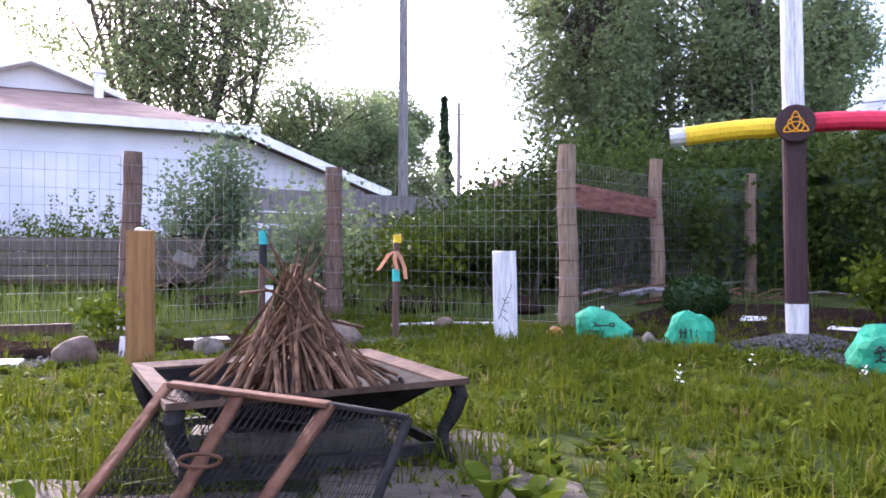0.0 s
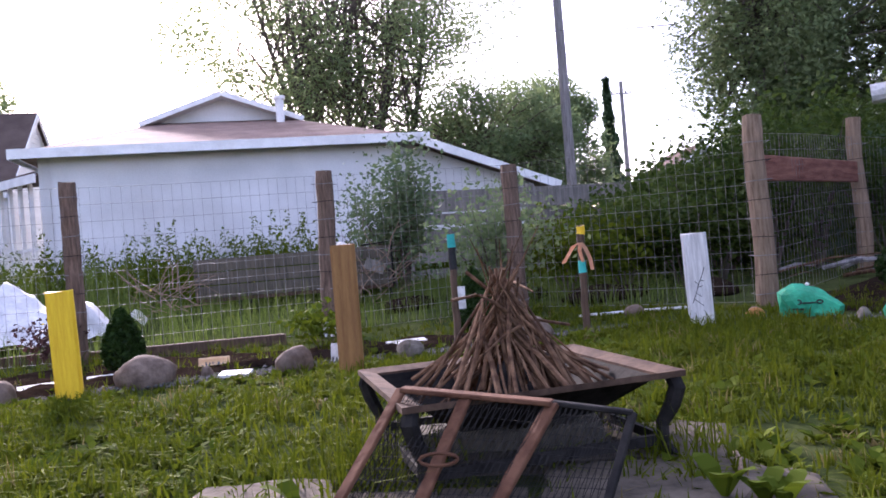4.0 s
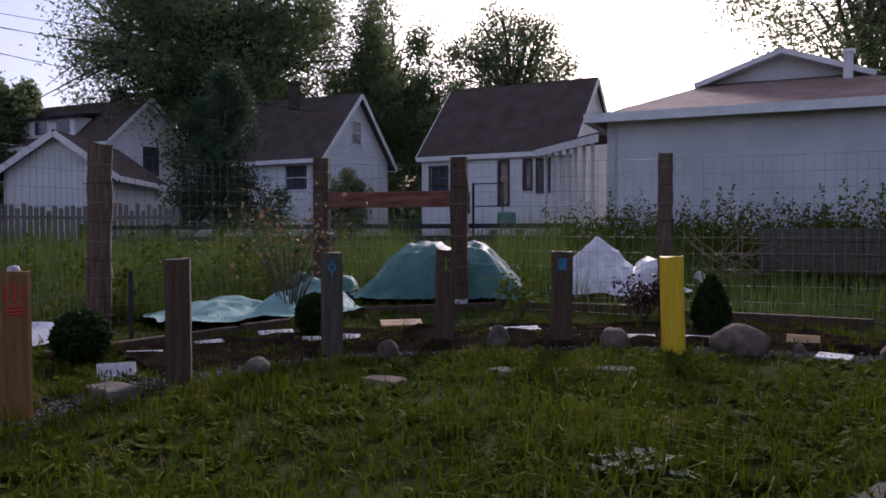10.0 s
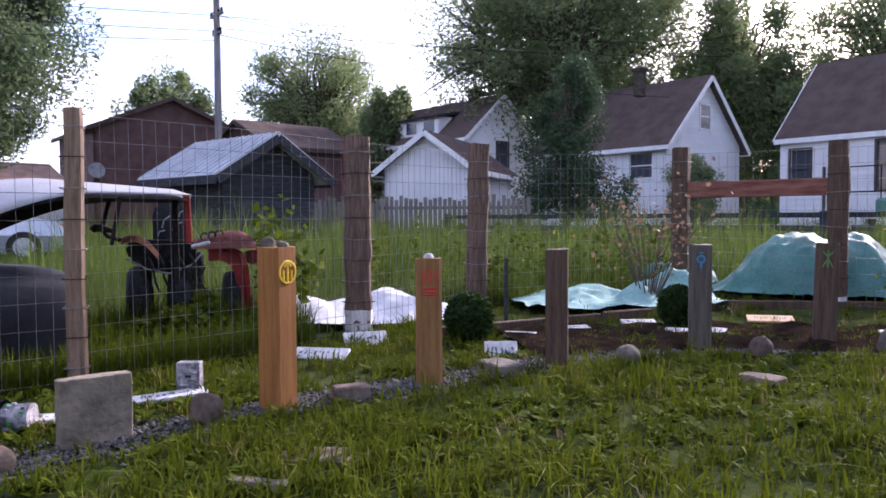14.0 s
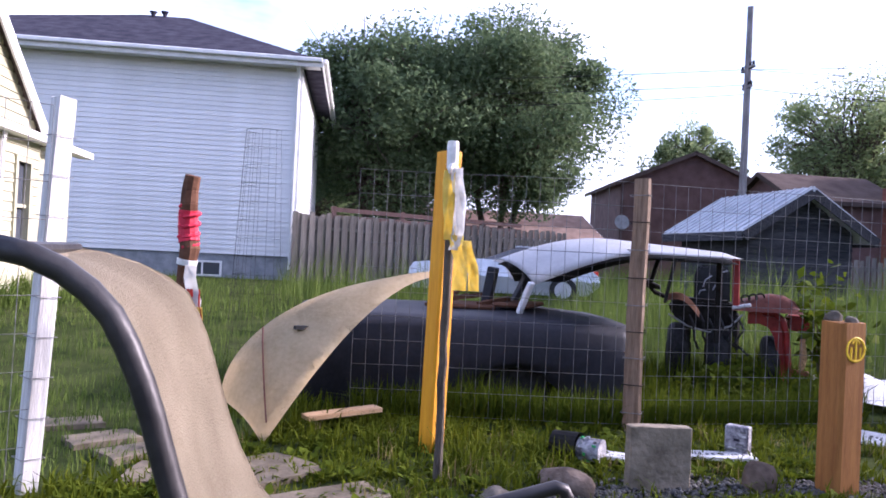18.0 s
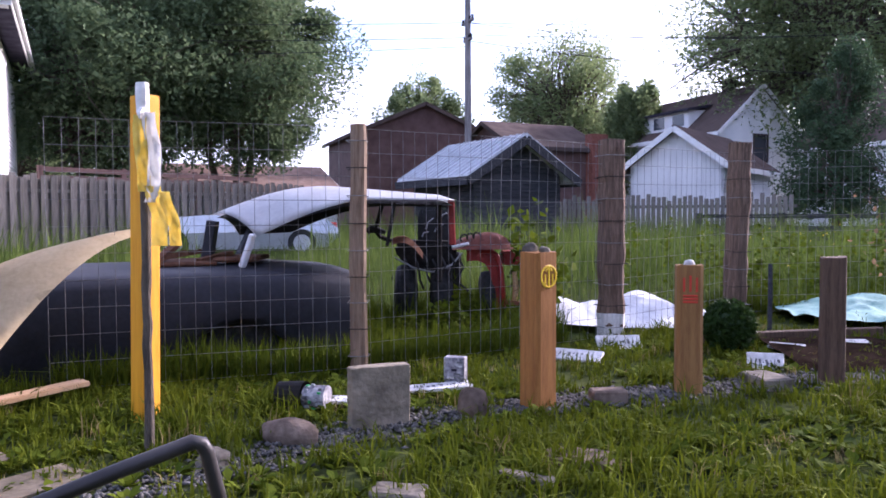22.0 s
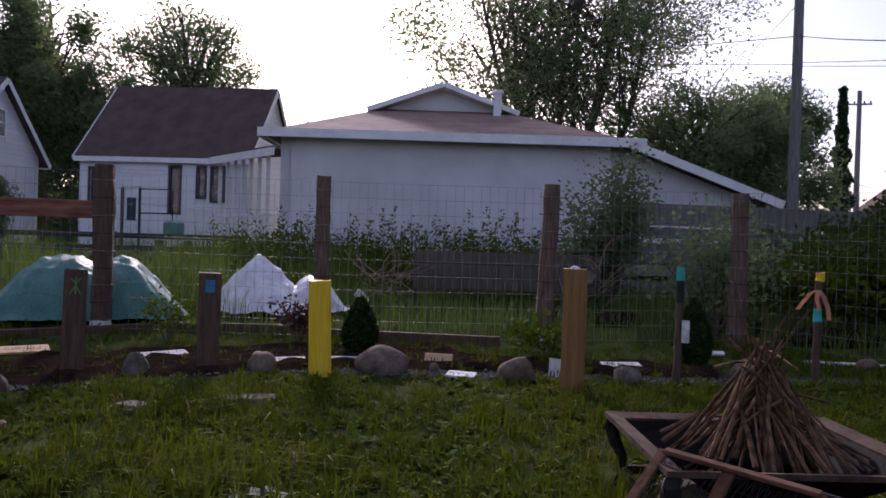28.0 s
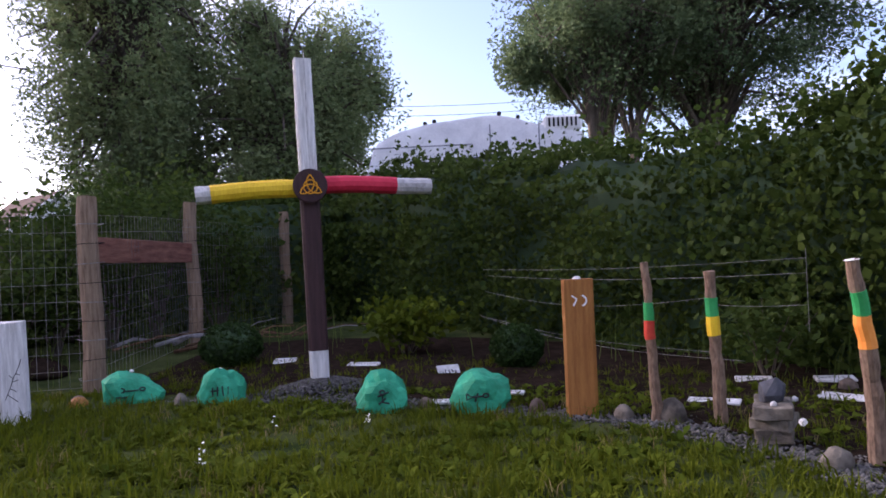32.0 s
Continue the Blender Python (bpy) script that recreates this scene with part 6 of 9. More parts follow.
for k, (x, y, sx, sz, m) in enumerate([
    (-4.45, 1.47, 0.22, 0.15, "rock"), (-4.36, 2.33, 0.2, 0.17, "rock_red"), (-4.19, 3.18, 0.21, 0.2, "rock"), (-4.58, 1.56, 0.14, 0.08, "rock"),
    (-3.60, 3.70, 0.27, 0.2, "rock_red"), (-2.93, 4.13, 0.45, 0.25, "rock_red"), (-2.03, 4.34, 0.35, 0.22, "rock_red"), (-1.34, 4.66, 0.28, 0.16, "rock"), (-0.56, 5.15, 0.36, 0.24, "rock_red"),
    (1.09, 5.70, 0.15, 0.09, "rock_red"), (1.62, 5.08, 0.14, 0.12, "rock"), (2.70, 3.64, 0.14, 0.11, "rock_red"), (3.09, 3.04, 0.14, 0.12, "rock_red"), (3.29, 2.54, 0.17, 0.11, "rock"),
    (3.40, 2.30, 0.20, 0.18, "rock"), (3.09, 1.26, 0.16, 0.13, "rock"), (4.79, 2.0, 0.18, 0.12, "rock_red"), (-3.95, -0.87, 0.19, 0.17, "rock_red"), (-2.62, 4.35, 0.12, 0.1, "rock_red"), (0.25, 6.15, 0.2, 0.12, "rock_red")]):
    rock(x, y, sx * 0.8, sx * 0.64, sz * 0.78, 210 + k, m, "rounded reddish field stone in the garden border" if m == "rock_red" else "rounded grey field stone in the garden border")


def flat_stone(x, y, sx, sy, sz, seed, mat="slab", label="flat pale stepping stone sunk in the lawn", rz=0.0, z=0.0, group="stepping stones", name="flat_stone", tilt=(0, 0), square=0.75):
    ob = solo(name, slab_bm(sx, sy, sz, seed, square), M[mat], (x, y, z + 0.004), rz, label, "stone", group)
    ob.matrix_basis = pose(x, y, z + 0.004, tilt[0], tilt[1], rz)
    return ob


for k, (x, y, sx, sy, sz, r) in enumerate([(-3.70, 1.76, 0.22, 0.13, 0.05, 20), (-3.48, 2.44, 0.16, 0.12, 0.035, 0), (-3.05, 2.83, 0.3, 0.13, 0.045, 35), (-4.49, 0.68, 0.26, 0.18, 0.05, 10), (-2.89, -1.16, 0.18, 0.12, 0.045, 80),
                                        (-3.29, -0.52, 0.26, 0.17, 0.02, 70), (-3.05, -0.75, 0.22, 0.05, 0.03, 60)]):
    flat_stone(x, y, sx, sy, sz, 301 + k, "rock_red" if k in (0, 5) else "rock", rz=r)
bm = bmesh.new()
box(bm, (0, 0, 0.03), (0.17, 0.09, 0.065), bevel=0.008)
solo("brick", bm, M["rock_red"], (-4.15, -0.22, 0), facing(-4.15, -0.22) + 10, "worn brown brick lying by the gravel", "brick")
rock(-3.57, -1.62, 0.25, 0.17, 0.10, 311, "rock_red", "broad flat-topped brown stone on the gravel", rz=60)
rock(-3.28, -1.84, 0.16, 0.12, 0.07, 312, "rock", "dark broken stone on the gravel", rz=20)

# concrete block on edge
t = thing("concrete_block", (-3.78, -1.28, 0.0), facing(-3.78, -1.28) + 14, "rough grey concrete paving block stood on edge", "block")
bm = bmesh.new()
box(bm, (0, 0, 0.12), (0.265, 0.06, 0.275), bevel=0.004)
bmesh.ops.subdivide_edges(bm, edges=bm.edges[:], cuts=4, use_grid_fill=True)
rough_up(bm, 0.006, 18, 3)
part("slab", bm, M["block"], t)

# stepping slabs towards the gate opening, and pavers round the fire pit
for k, (x, y, sx, sy, r) in enumerate([(-3.20, -2.80, 0.42, 0.36, -22), (-2.94, -2.44, 0.58, 0.22, -36), (-2.98, -3.13, 0.3, 0.22, 20), (-3.20, -3.42, 0.28, 0.19, -20), (-3.31, -3.69, 0.3, 0.2, -30), (-3.45, -4.05, 0.36, 0.17, -40)]):
    flat_stone(x, y, sx, sy, 0.022, 330 + k, "path", "worn flat concrete slab in the path", r, group="path slabs", name="path_slab", square=0.97)
for k, (x, y, sx, sy, r) in enumerate([(-0.12, 1.72, 0.62, 0.55, 4), (-0.02, 2.22, 0.34, 0.46, -14), (0.14, 1.62, 0.26, 0.5, -10), (-0.75, 1.55, 0.6, 0.5, -2), (-1.22, 1.68, 0.46, 0.5, 4), (-0.5, 2.3, 0.75, 0.6, 8)]):
    flat_stone(x, y, sx, sy, 0.03, 350 + k, "slab", "grey-brown concrete paver under the fire pit", r, group="patio pavers", name="paver")


# ---- painted turquoise stones ----
def green_stone(x, y, sx, sz, seed, marks):
    sx, sz = sx * 0.87, sz * 0.9
    t = thing("painted_stone", (x, y, 0), facing(x, y), "boulder painted bright turquoise with a black line drawing", "stone", "turquoise stones")
    bm = rock_bm(sx * 0.97, sx * 0.7, sz * 0.98, seed, 3, 0.46)
    part("boulder", bm, M["green_paint"], t)
    bm = bmesh.new()
    for line in marks:
        pts = []
        for px, pz in line:
            zz = sz * 0.45 + pz * sz
            k = max(1 - (2 * px) ** 2 - ((zz - sz * 0.35) / (sz * 0.72)) ** 2, 0.05)
            pts.append((px * sx, -sx * 0.36 * math.sqrt(k) * 1.06 - 0.006, zz))
        tube(bm, pts, 0.0058, 5)
    part("black_drawing", bm, M["black"], t)
    bm = rock_bm(0.032, 0.028, 0.022, seed + 5, 2)
    for v in bm.verts:
        v.co.z += sz * 0.94
        v.co.y += 0.03
    solo("stone", bm, M["sign"], (x, y, 0), 0, "small white pebble on a painted boulder", "stone", "pebbles on boulders")


green_stone(1.42, 5.50, 0.46, 0.26, 401, [arc(-0.2, 0.05, 0.07, 0, 360, 10), [(-0.2, 0.0), (-0.2, -0.16)], [(-0.28, -0.16), (-0.1, -0.16)], [(-0.12, 0.02), (0.1, 0.03)], arc(0.16, 0.05, 0.05, 0, 360, 8)])
green_stone(1.87, 4.93, 0.37, 0.27, 402, [[(-0.2, 0.1), (-0.2, -0.15)], [(-0.1, 0.12), (-0.1, -0.15)], [(0.0, 0.12), (0.02, -0.15)], [(0.12, 0.1), (0.12, -0.12)], [(-0.25, 0.0), (0.2, 0.0)]])
green_stone(2.50, 3.82, 0.35, 0.27, 403, [arc(-0.02, 0.1, 0.05, 0, 360, 8), [(-0.02, 0.05), (-0.02, -0.15), (0.12, -0.2)], [(-0.12, 0.0), (0.12, 0.1)], [(-0.1, -0.2), (0.05, -0.05)]])
green_stone(2.90, 3.36, 0.40, 0.26, 404, [[(-0.2, 0.08), (-0.1, 0.0), (-0.2, -0.08), (-0.2, 0.08)], [(-0.1, 0.0), (0.1, 0.02)], [(0.0, 0.1), (-0.05, -0.12)], arc(0.14, 0.03, 0.05, 0, 360, 8)])

# ---- cross with a knot disc ----
t = thing("wooden_cross", (2.79, 5.22, -0.02), -22, "tall painted wooden cross, four colours, with a round knot emblem", "cross")
t.matrix_basis = pose(2.60, 4.86, -0.01, 0, -1.0, -22) @ Matrix.Scale(0.925, 4)
part("base_post", shaft(0.145, 0.14, 0.36, 501, split=0.03), M["white_wood"], t, "white painted foot of the cross")
bm = shaft(0.15, 0.145, 1.36, 502, split=0.02)
for v in bm.verts:
    v.co.z = 0.34 + max(v.co.z, 0)
part("lower_post", bm, M["dark_paint"], t, "dark maroon painted shaft")
bm = shaft(0.14, 0.135, 1.075, 503, split=0.03)
for v in bm.verts:
    v.co.z = 1.64 + max(v.co.z, 0)
up = part("upper_post", bm, M["white_wood"], t, "weathered white painted top with a long crack")
bm = bmesh.new()
tube(bm, [(0.012, -0.0685, 1.8), (0.006, -0.069, 2.2), (0.014, -0.0685, 2.5), (0.01, -0.068, 2.78)], [0.003, 0.0045, 0.004, 0.003], 5)
part("crack", bm, M["raw_grey"], up)


def arm(x0, x1, z0, z1, r, mat, name, label, seed, bow=0.012):
    bm = bmesh.new()
    n = 9
    pts = [(x0 + (x1 - x0) * k / n, -0.02 + 0.01 * noise.noise(Vector((k, seed, 0))), z0 + (z1 - z0) * (k / n) + bow * math.sin(math.pi * k / n)) for k in range(n + 1)]
    tube(bm, pts, [r * (1 + 0.06 * noise.noise(Vector((k * 0.8, seed, 3)))) for k in range(n + 1)], 12)
    rough_up(bm, 0.004, 20, seed)
    return part(name, bm, M[mat], t, label)


arm(-0.06, -0.77, 1.66, 1.635, 0.074, "yellow", "yellow_arm", "yellow painted log arm", 3)
arm(-0.765, -0.885, 1.635, 1.63, 0.073, "raw_grey", "yellow_arm_end", "bare grey log end", 5, 0.0)
arm(0.06, 0.72, 1.68, 1.655, 0.072, "red", "red_arm", "crimson painted log arm", 7)
arm(0.715, 1.02, 1.655, 1.64, 0.068, "raw_grey", "red_arm_end", "bare grey split log end", 9, 0.0)
bm = bmesh.new()
tube(bm, [(0, -0.085, 1.67), (0, -0.10, 1.67), (0, -0.125, 1.67), (0, -0.13, 1.67)], [0.125, 0.138, 0.138, 0.13], 32)
disc = part("disc", bm, M["dark_paint"], t, "dark round wooden disc")


def knot():
    """Three overlapping pointed loops and a ring."""
    bm = bmesh.new()
    cz, y, a, r = 1.66, -0.134, 0.0663, 0.0865
    cs = [(a * math.cos(radians(-90 + 120 * k)), a * math.sin(radians(-90 + 120 * k))) for k in range(3)]
    for i in range(3):
        for j in range(3):
            if i != j:
                mx, mz = (cs[i][0] + cs[j][0]) / 2, (cs[i][1] + cs[j][1]) / 2
                dx, dz = cs[j][0] - cs[i][0], cs[j][1] - cs[i][1]
                half = math.hypot(dx, dz) / 2
                face, open_a = math.atan2(dz, dx), math.acos(half / r)
                tube(bm, [(cs[i][0] + r * math.cos(face + open_a * (q / 8 - 1)), y, cz + cs[i][1] + r * math.sin(face + open_a * (q / 8 - 1))) for q in range(17)], 0.005, 6)
    tube(bm, [(x, y, z) for x, z in arc(0, cz, 0.055, 0, 360, 28)], 0.0045, 6)
    return bm


part("knot_emblem", knot(), M["gold"], disc, "golden interlaced three-pointed knot")


# gravel: heap round the cross and a band along the posts
def pebbles(name, x, y, z, s, rng, label):
    n = len(x)
    o = np.array([[1, 0, 0], [0, 1, 0], [-1, 0, 0], [0, -1, 0], [0, 0, 1], [0, 0, -1]], float)
    f = np.array([[0, 1, 4], [1, 2, 4], [2, 3, 4], [3, 0, 4], [1, 0, 5], [2, 1, 5], [3, 2, 5], [0, 3, 5]])
    a = rng.uniform(0, 2 * np.pi, n)
    sc = s[:, None] * rng.uniform(0.5, 1.2, (n, 3)) * [1, 1, 0.7]
    v = o[None] * sc[:, None] * rng.uniform(0.75, 1.25, (n, 6, 1))
    c, q = np.cos(a)[:, None], np.sin(a)[:, None]
    v = np.stack([v[..., 0] * c - v[..., 1] * q, v[..., 0] * q + v[..., 1] * c, v[..., 2]], -1) + np.stack([x, y, z], 1)[:, None]
    tagged(quick(name, v.reshape(-1, 3), (f[None] + 6 * np.arange(n)[:, None, None]).reshape(-1, 3), M["gravel"]), label, "gravel", kind="stuff")


rng = np.random.default_rng(701)
n = 3500
r, a = np.abs(rng.normal(0, 0.24, n)), rng.uniform(0, 2 * np.pi, n)
pebbles("gravel_heap", 2.60 + r * np.cos(a) * 1.3, 4.84 + r * np.sin(a), 0.09 * np.exp(-(r / 0.26) ** 2) + 0.005, np.full(n, 0.016), rng, "heap of grey gravel round the foot of the cross")
P = BAND
n = 14000
seg = rng.integers(0, len(P) - 1, n)
u = rng.uniform(0, 1, n)[:, None]
d = P[seg + 1] - P[seg]
nn = np.stack([-d[:, 1], d[:, 0]], 1) / np.linalg.norm(d, axis=1)[:, None]
xy = P[seg] * (1 - u) + P[seg + 1] * u + nn * rng.normal(0, 0.09, n)[:, None]
pebbles("gravel_band", xy[:, 0], xy[:, 1], np.full(n, 0.006), rng.uniform(0.008, 0.018, n), rng, "narrow band of grey gravel along the posts")


# garden bed: soil sheet and timber edging behind the posts
def soil():
    bm = bmesh.new()
    inner, outer = [], []
    for k in range(41):
        a = radians(97 + 75 * k / 40)
        wob = 0.12 * noise.noise(Vector((k * 0.4, 3, 0)))
        inner.append(bm.verts.new((-0.2 + (4.72 + wob) * math.cos(a), 0.4 + (4.72 + wob) * math.sin(a), 0.004)))
        q = 5.75 if a > radians(118) else 5.2
        outer.append([bm.verts.new((-0.2 + (4.72 + (q - 4.72) * s) * math.cos(a), 0.4 + (4.72 + (q - 4.72) * s) * math.sin(a), 0.035 + 0.05 * noise.noise(Vector((k * 0.7, s * 6, 9))) + zg(-0.2 + q * s * math.cos(a), 0.4 + q * s * math.sin(a)))) for s in (0.12, 0.3, 0.5, 0.7, 0.88, 1.0)])
    for k in range(40):
        bm.faces.new((inner[k], inner[k + 1], outer[k + 1][0], outer[k][0]))
        for j in range(5):
            bm.faces.new((outer[k][j], outer[k + 1][j], outer[k + 1][j + 1], outer[k][j + 1]))
    bmesh.ops.recalc_face_normals(bm, faces=bm.faces)
    solo("garden_bed", bm, M["soil"], label="bare dark soil of a garden bed", category="soil", kind="structure", smooth=True)


soil()


def side_soil():
    """Bare soil between the gravel line and the hedge, uneven and lumpy."""
    near = [(1.3, 5.8), (1.75, 5.45), (2.6, 4.6), (3.1, 3.35), (3.42, 2.4), (3.32, 1.4), (3.0, 0.9)]
    far = [(3.0, 7.7), (3.9, 7.4), (5.0, 6.0), (5.5, 4.4), (5.5, 3.0), (5.5, 1.8), (5.5, 0.9)]
    bm = bmesh.new()
    rows = []
    n = 36
    for k in range(n + 1):
        q = 6 * k / n
        i, f = min(int(q), 5), q - min(int(q), 5)
        a = Vector((*near[i], 0)).lerp(Vector((*near[i + 1], 0)), f)
        b = Vector((*far[i], 0)).lerp(Vector((*far[i + 1], 0)), f)
        row = []
        for j in range(13):
            c = a.lerp(b, j / 12)
            c.z = zg(c.x, c.y) + 0.004 + (0.022 + 0.03 * noise.noise(c * 3.1) + 0.018 * noise.noise(c * 9)) * min(j, 12 - j, 3) / 3
            row.append(bm.verts.new(c))
        rows.append(row)
    for r, w in zip(rows, rows[1:]):
        for j in range(12):
            bm.faces.new((r[j], r[j + 1], w[j + 1], w[j]))
    bmesh.ops.recalc_face_normals(bm, faces=bm.faces)
    solo("hedge_bed", bm, M["soil"], label="bare dark soil below the creeper hedge", category="soil", kind="structure", smooth=True)


side_soil()
for k, (a, b) in enumerate([((-5.75, 0.75), (-6.02, 2.2)), ((-6.02, 2.25), (-6.2, 3.5)), ((-6.15, 3.55), (-5.55, 4.75)), ((-5.5, 4.78), (-4.3, 5.35)), ((-4.2, 5.3), (-2.6, 5.75))] ):
    bm = bmesh.new()
    z = 0.06 + zg(*a)
    beam(bm, (*a, z - 0.035), (*b, z - 0.035), 0.06, 0.09, 0.006)
    solo("bed_edging", bm, M["brown_wood"], label="weathered timber edging of the garden bed", category="timber", group="bed edging")


def plaque(x, y, w, h, tilt, seed, mat="sign", rz=None, bars=2, z=0.0, label="small white-painted wooden name plaque with dark lettering"):
    t = thing("name_plaque", (x, y, zg(x, y)), 0, label, "sign", "small painted plaques")
    rz = facing(x, y) + (seed * 37 % 50 - 25) if rz is None else rz
    t.matrix_basis = pose(x, y, zg(x, y) + z + 0.03, -90 + tilt, 0, rz)
    bm = bmesh.new()
    box(bm, (0, 0, 0), (w, 0.018, h), bevel=0.003)
    b = part("board", bm, M[mat], t)
    rnd = random.Random(seed)
    x0 = -w * 0.4
    while x0 < w * 0.36:
        k = rnd.uniform(0.004, 0.018)
        bm = bmesh.new()
        box(bm, (x0 + k / 2, -0.0095, h * rnd.uniform(-0.06, 0.06)), (k, 0.002, h * rnd.uniform(0.05, 0.36)), Matrix.Rotation(rnd.uniform(-0.3, 0.3), 4, "Y"))
        part("lettering_bar", bm, M["ink"], b)
        x0 += k + rnd.uniform(0.007, 0.02)


for k, (x, y, w, h, tl) in enumerate([(-5.20, -0.18, 0.34, 0.11, 25), (-5.65, 0.20, 0.30, 0.12, 42), (-4.94, 0.88, 0.20, 0.12, 50), (-5.47, 1.25, 0.22, 0.09, 10), (-5.61, 1.77, 0.2, 0.08, 10), (-5.69, 2.35, 0.26, 0.09, 12), (-5.20, 2.37, 0.2, 0.1, 14), (-5.15, 2.61, 0.18, 0.09, 14), (-4.54, 3.77, 0.4, 0.09, 12),
                                     (-3.64, 4.09, 0.22, 0.08, 16), (-3.30, 4.32, 0.26, 0.09, 16), (-2.36, 4.19, 0.2, 0.1, 10), (-1.48, 5.23, 0.3, 0.09, 10), (-0.90, 6.16, 0.22, 0.08, 10), (2.88, 6.06, 0.2, 0.16, 10), (3.28, 5.36, 0.28, 0.09, 10), (3.56, 4.52, 0.18, 0.13, 45), (4.66, 2.56, 0.24, 0.12, 12), (3.89, 2.36, 0.3, 0.09, 8), (4.46, 1.86, 0.3, 0.1, 10), (5.0, 2.18, 0.25, 0.1, 10), (2.83, 3.62, 0.2, 0.06, 10), (3.33, 3.52, 0.16, 0.06, 10), (-4.11, -1.52, 0.22, 0.08, 6), (-4.36, -1.02, 0.34, 0.09, 6)]):
    plaque(x, y, w, h, tl, 600 + k)
plaque(-5.42, 3.36, 0.34, 0.13, 14, 640, "fresh_plank", label="tan wooden name plaque lying in the bed")
plaque(-2.73, 4.68, 0.21, 0.1, 62, 641, "fresh_plank", label="tan wooden name plaque propped up in the bed")
plaque(-1.82, 4.60, 0.1, 0.2, 80, 642, label="small white plaque propped against a post")

# stacked flat stones
t = thing("stone_stack", (3.32, 1.66, 0), 20, "neat stack of flat brown stones topped by a dark rock", "stone")
for k, (sx, sy, sz, z, rz, dx) in enumerate([(0.225, 0.17, 0.07, 0.005, 8, 0.005), (0.23, 0.18, 0.055, 0.08, -5, 0.012), (0.24, 0.17, 0.062, 0.14, 10, -0.012)]):
    bm = bmesh.new()
    box(bm, (dx, 0, z + sz / 2), (sx, sy, sz), Matrix.Rotation(radians(rz), 4, "Z") @ Matrix.Rotation(radians(4 * (1 - k)), 4, "Y"), 0.006)
    bmesh.ops.subdivide_edges(bm, edges=bm.edges[:], cuts=3, use_grid_fill=True)
    rough_up(bm, 0.014, 15, 660 + k)
    part("flat_stone", bm, M["rock"], t)
bm = rock_bm(0.15, 0.12, 0.10, 664, 2, 0.45)
for v in bm.verts:
    v.co.z = max(v.co.z, 0) * (1.25 - 2.0 * abs(v.co.x)) + 0.2
part("top_rock", bm, M["rock_dark"], t, "dark slaty top rock")
for k, (dx, dy) in enumerate([(-0.085, -0.05), (0.09, -0.06)]):
    rock(3.32 + dx, 1.66 + dy, 0.035, 0.03, 0.022, 670 + k, "sign", "tiny white pebble on the stone stack", z=0.205, group="pebbles on boulders")


# ---- stakes and poles ----
def staff(name, x, y, pts, rads, mat, label, bands=(), seed=0):
    t = thing(name, (x, y, 0), 0, label, "stake", "decorated stakes")
    # slightly crooked, with knots and a rough skin
    rnd = random.Random(900 + seed)
    knots, girth = [pts[0]], [rads[0]]
    for a, b, ra, rb in zip(pts, pts[1:], rads, rads[1:]):
        for k in range(1, 6):
            c, r = Vector(a).lerp(Vector(b), k / 5), ra + (rb - ra) * k / 5
            knots.append((c.x + rnd.gauss(0, 0.1) * r, c.y + rnd.gauss(0, 0.1) * r, c.z))
            girth.append(r * rnd.uniform(0.92, 1.1))
    pts, rads = knots, girth
    bm = bmesh.new()
    tube(bm, pts, rads, 10)
    rough_up(bm, rads[0] * 0.1, 26, seed)
    s = part("stick", bm, M[mat], t)

    def on(z):
        for (a, b), (ra, rb) in zip(zip(pts, pts[1:]), zip(rads, rads[1:])):
            if a[2] <= z <= b[2]:
                u = (z - a[2]) / (b[2] - a[2])
                return Vector(a).lerp(Vector(b), u), ra + (rb - ra) * u
        return Vector(pts[-1]), rads[-1]

    for z0, z1, m, lab in bands:
        bm = bmesh.new()
        n = 4
        cs = [on(z0 + (z1 - z0) * k / n) for k in range(n + 1)]
        tube(bm, [c for c, _ in cs], [q + 0.004 for _, q in cs], 12)
        part("tape_band", bm, M[m], t, lab)
    return t, on


staff("striped_stake", 3.32, 2.35, [(0.03, 0, -0.1), (0.02, 0.01, 0.2), (-0.01, 0.0, 0.5), (-0.03, 0, 0.88)], [0.032, 0.029, 0.025, 0.021], "stake_bark", "bark-covered stake banded in green and red tape", [(0.56, 0.66, "tape_green", "green tape"), (0.46, 0.56, "red_mark", "red tape")], 1)
t, on = staff("striped_stake", 3.47, 2.06, [(0.03, 0, -0.1), (0.025, 0.0, 0.2), (0.0, 0.0, 0.5), (-0.02, 0, 0.82)], [0.038, 0.034, 0.031, 0.029], "stake_bark", "bark-covered stake banded in green and yellow tape, pale cut top", [(0.58, 0.68, "tape_green", "green tape"), (0.48, 0.58, "yellow", "yellow tape"), (0.82, 0.828, "ribbon", "pale sawn top")], 2)
staff("striped_stake", 3.17, 1.16, [(0.075, 0, -0.1), (0.06, 0.0, 0.3), (0.0, 0.0, 0.6), (-0.06, 0, 0.87)], [0.038, 0.036, 0.031, 0.028], "stake_bark", "thick peeled stake banded in green and orange tape", [(0.64, 0.74, "tape_green", "green tape"), (0.50, 0.64, "tape_orange", "orange tape"), (0.868, 0.876, "ribbon", "pale sawn top")], 3)
t, on = staff("taped_stake", -1.04, 4.82, [(0, 0, -0.1), (0, 0, 0.3), (0.005, 0, 0.6), (0.005, 0, 0.79)], [0.026, 0.025, 0.024, 0.022], "brown_wood", "brown stake topped with black and teal tape, small white card", [(0.70, 0.795, "tape_teal", "teal tape"), (0.55, 0.70, "black", "black tape")], 4)
bm = bmesh.new()
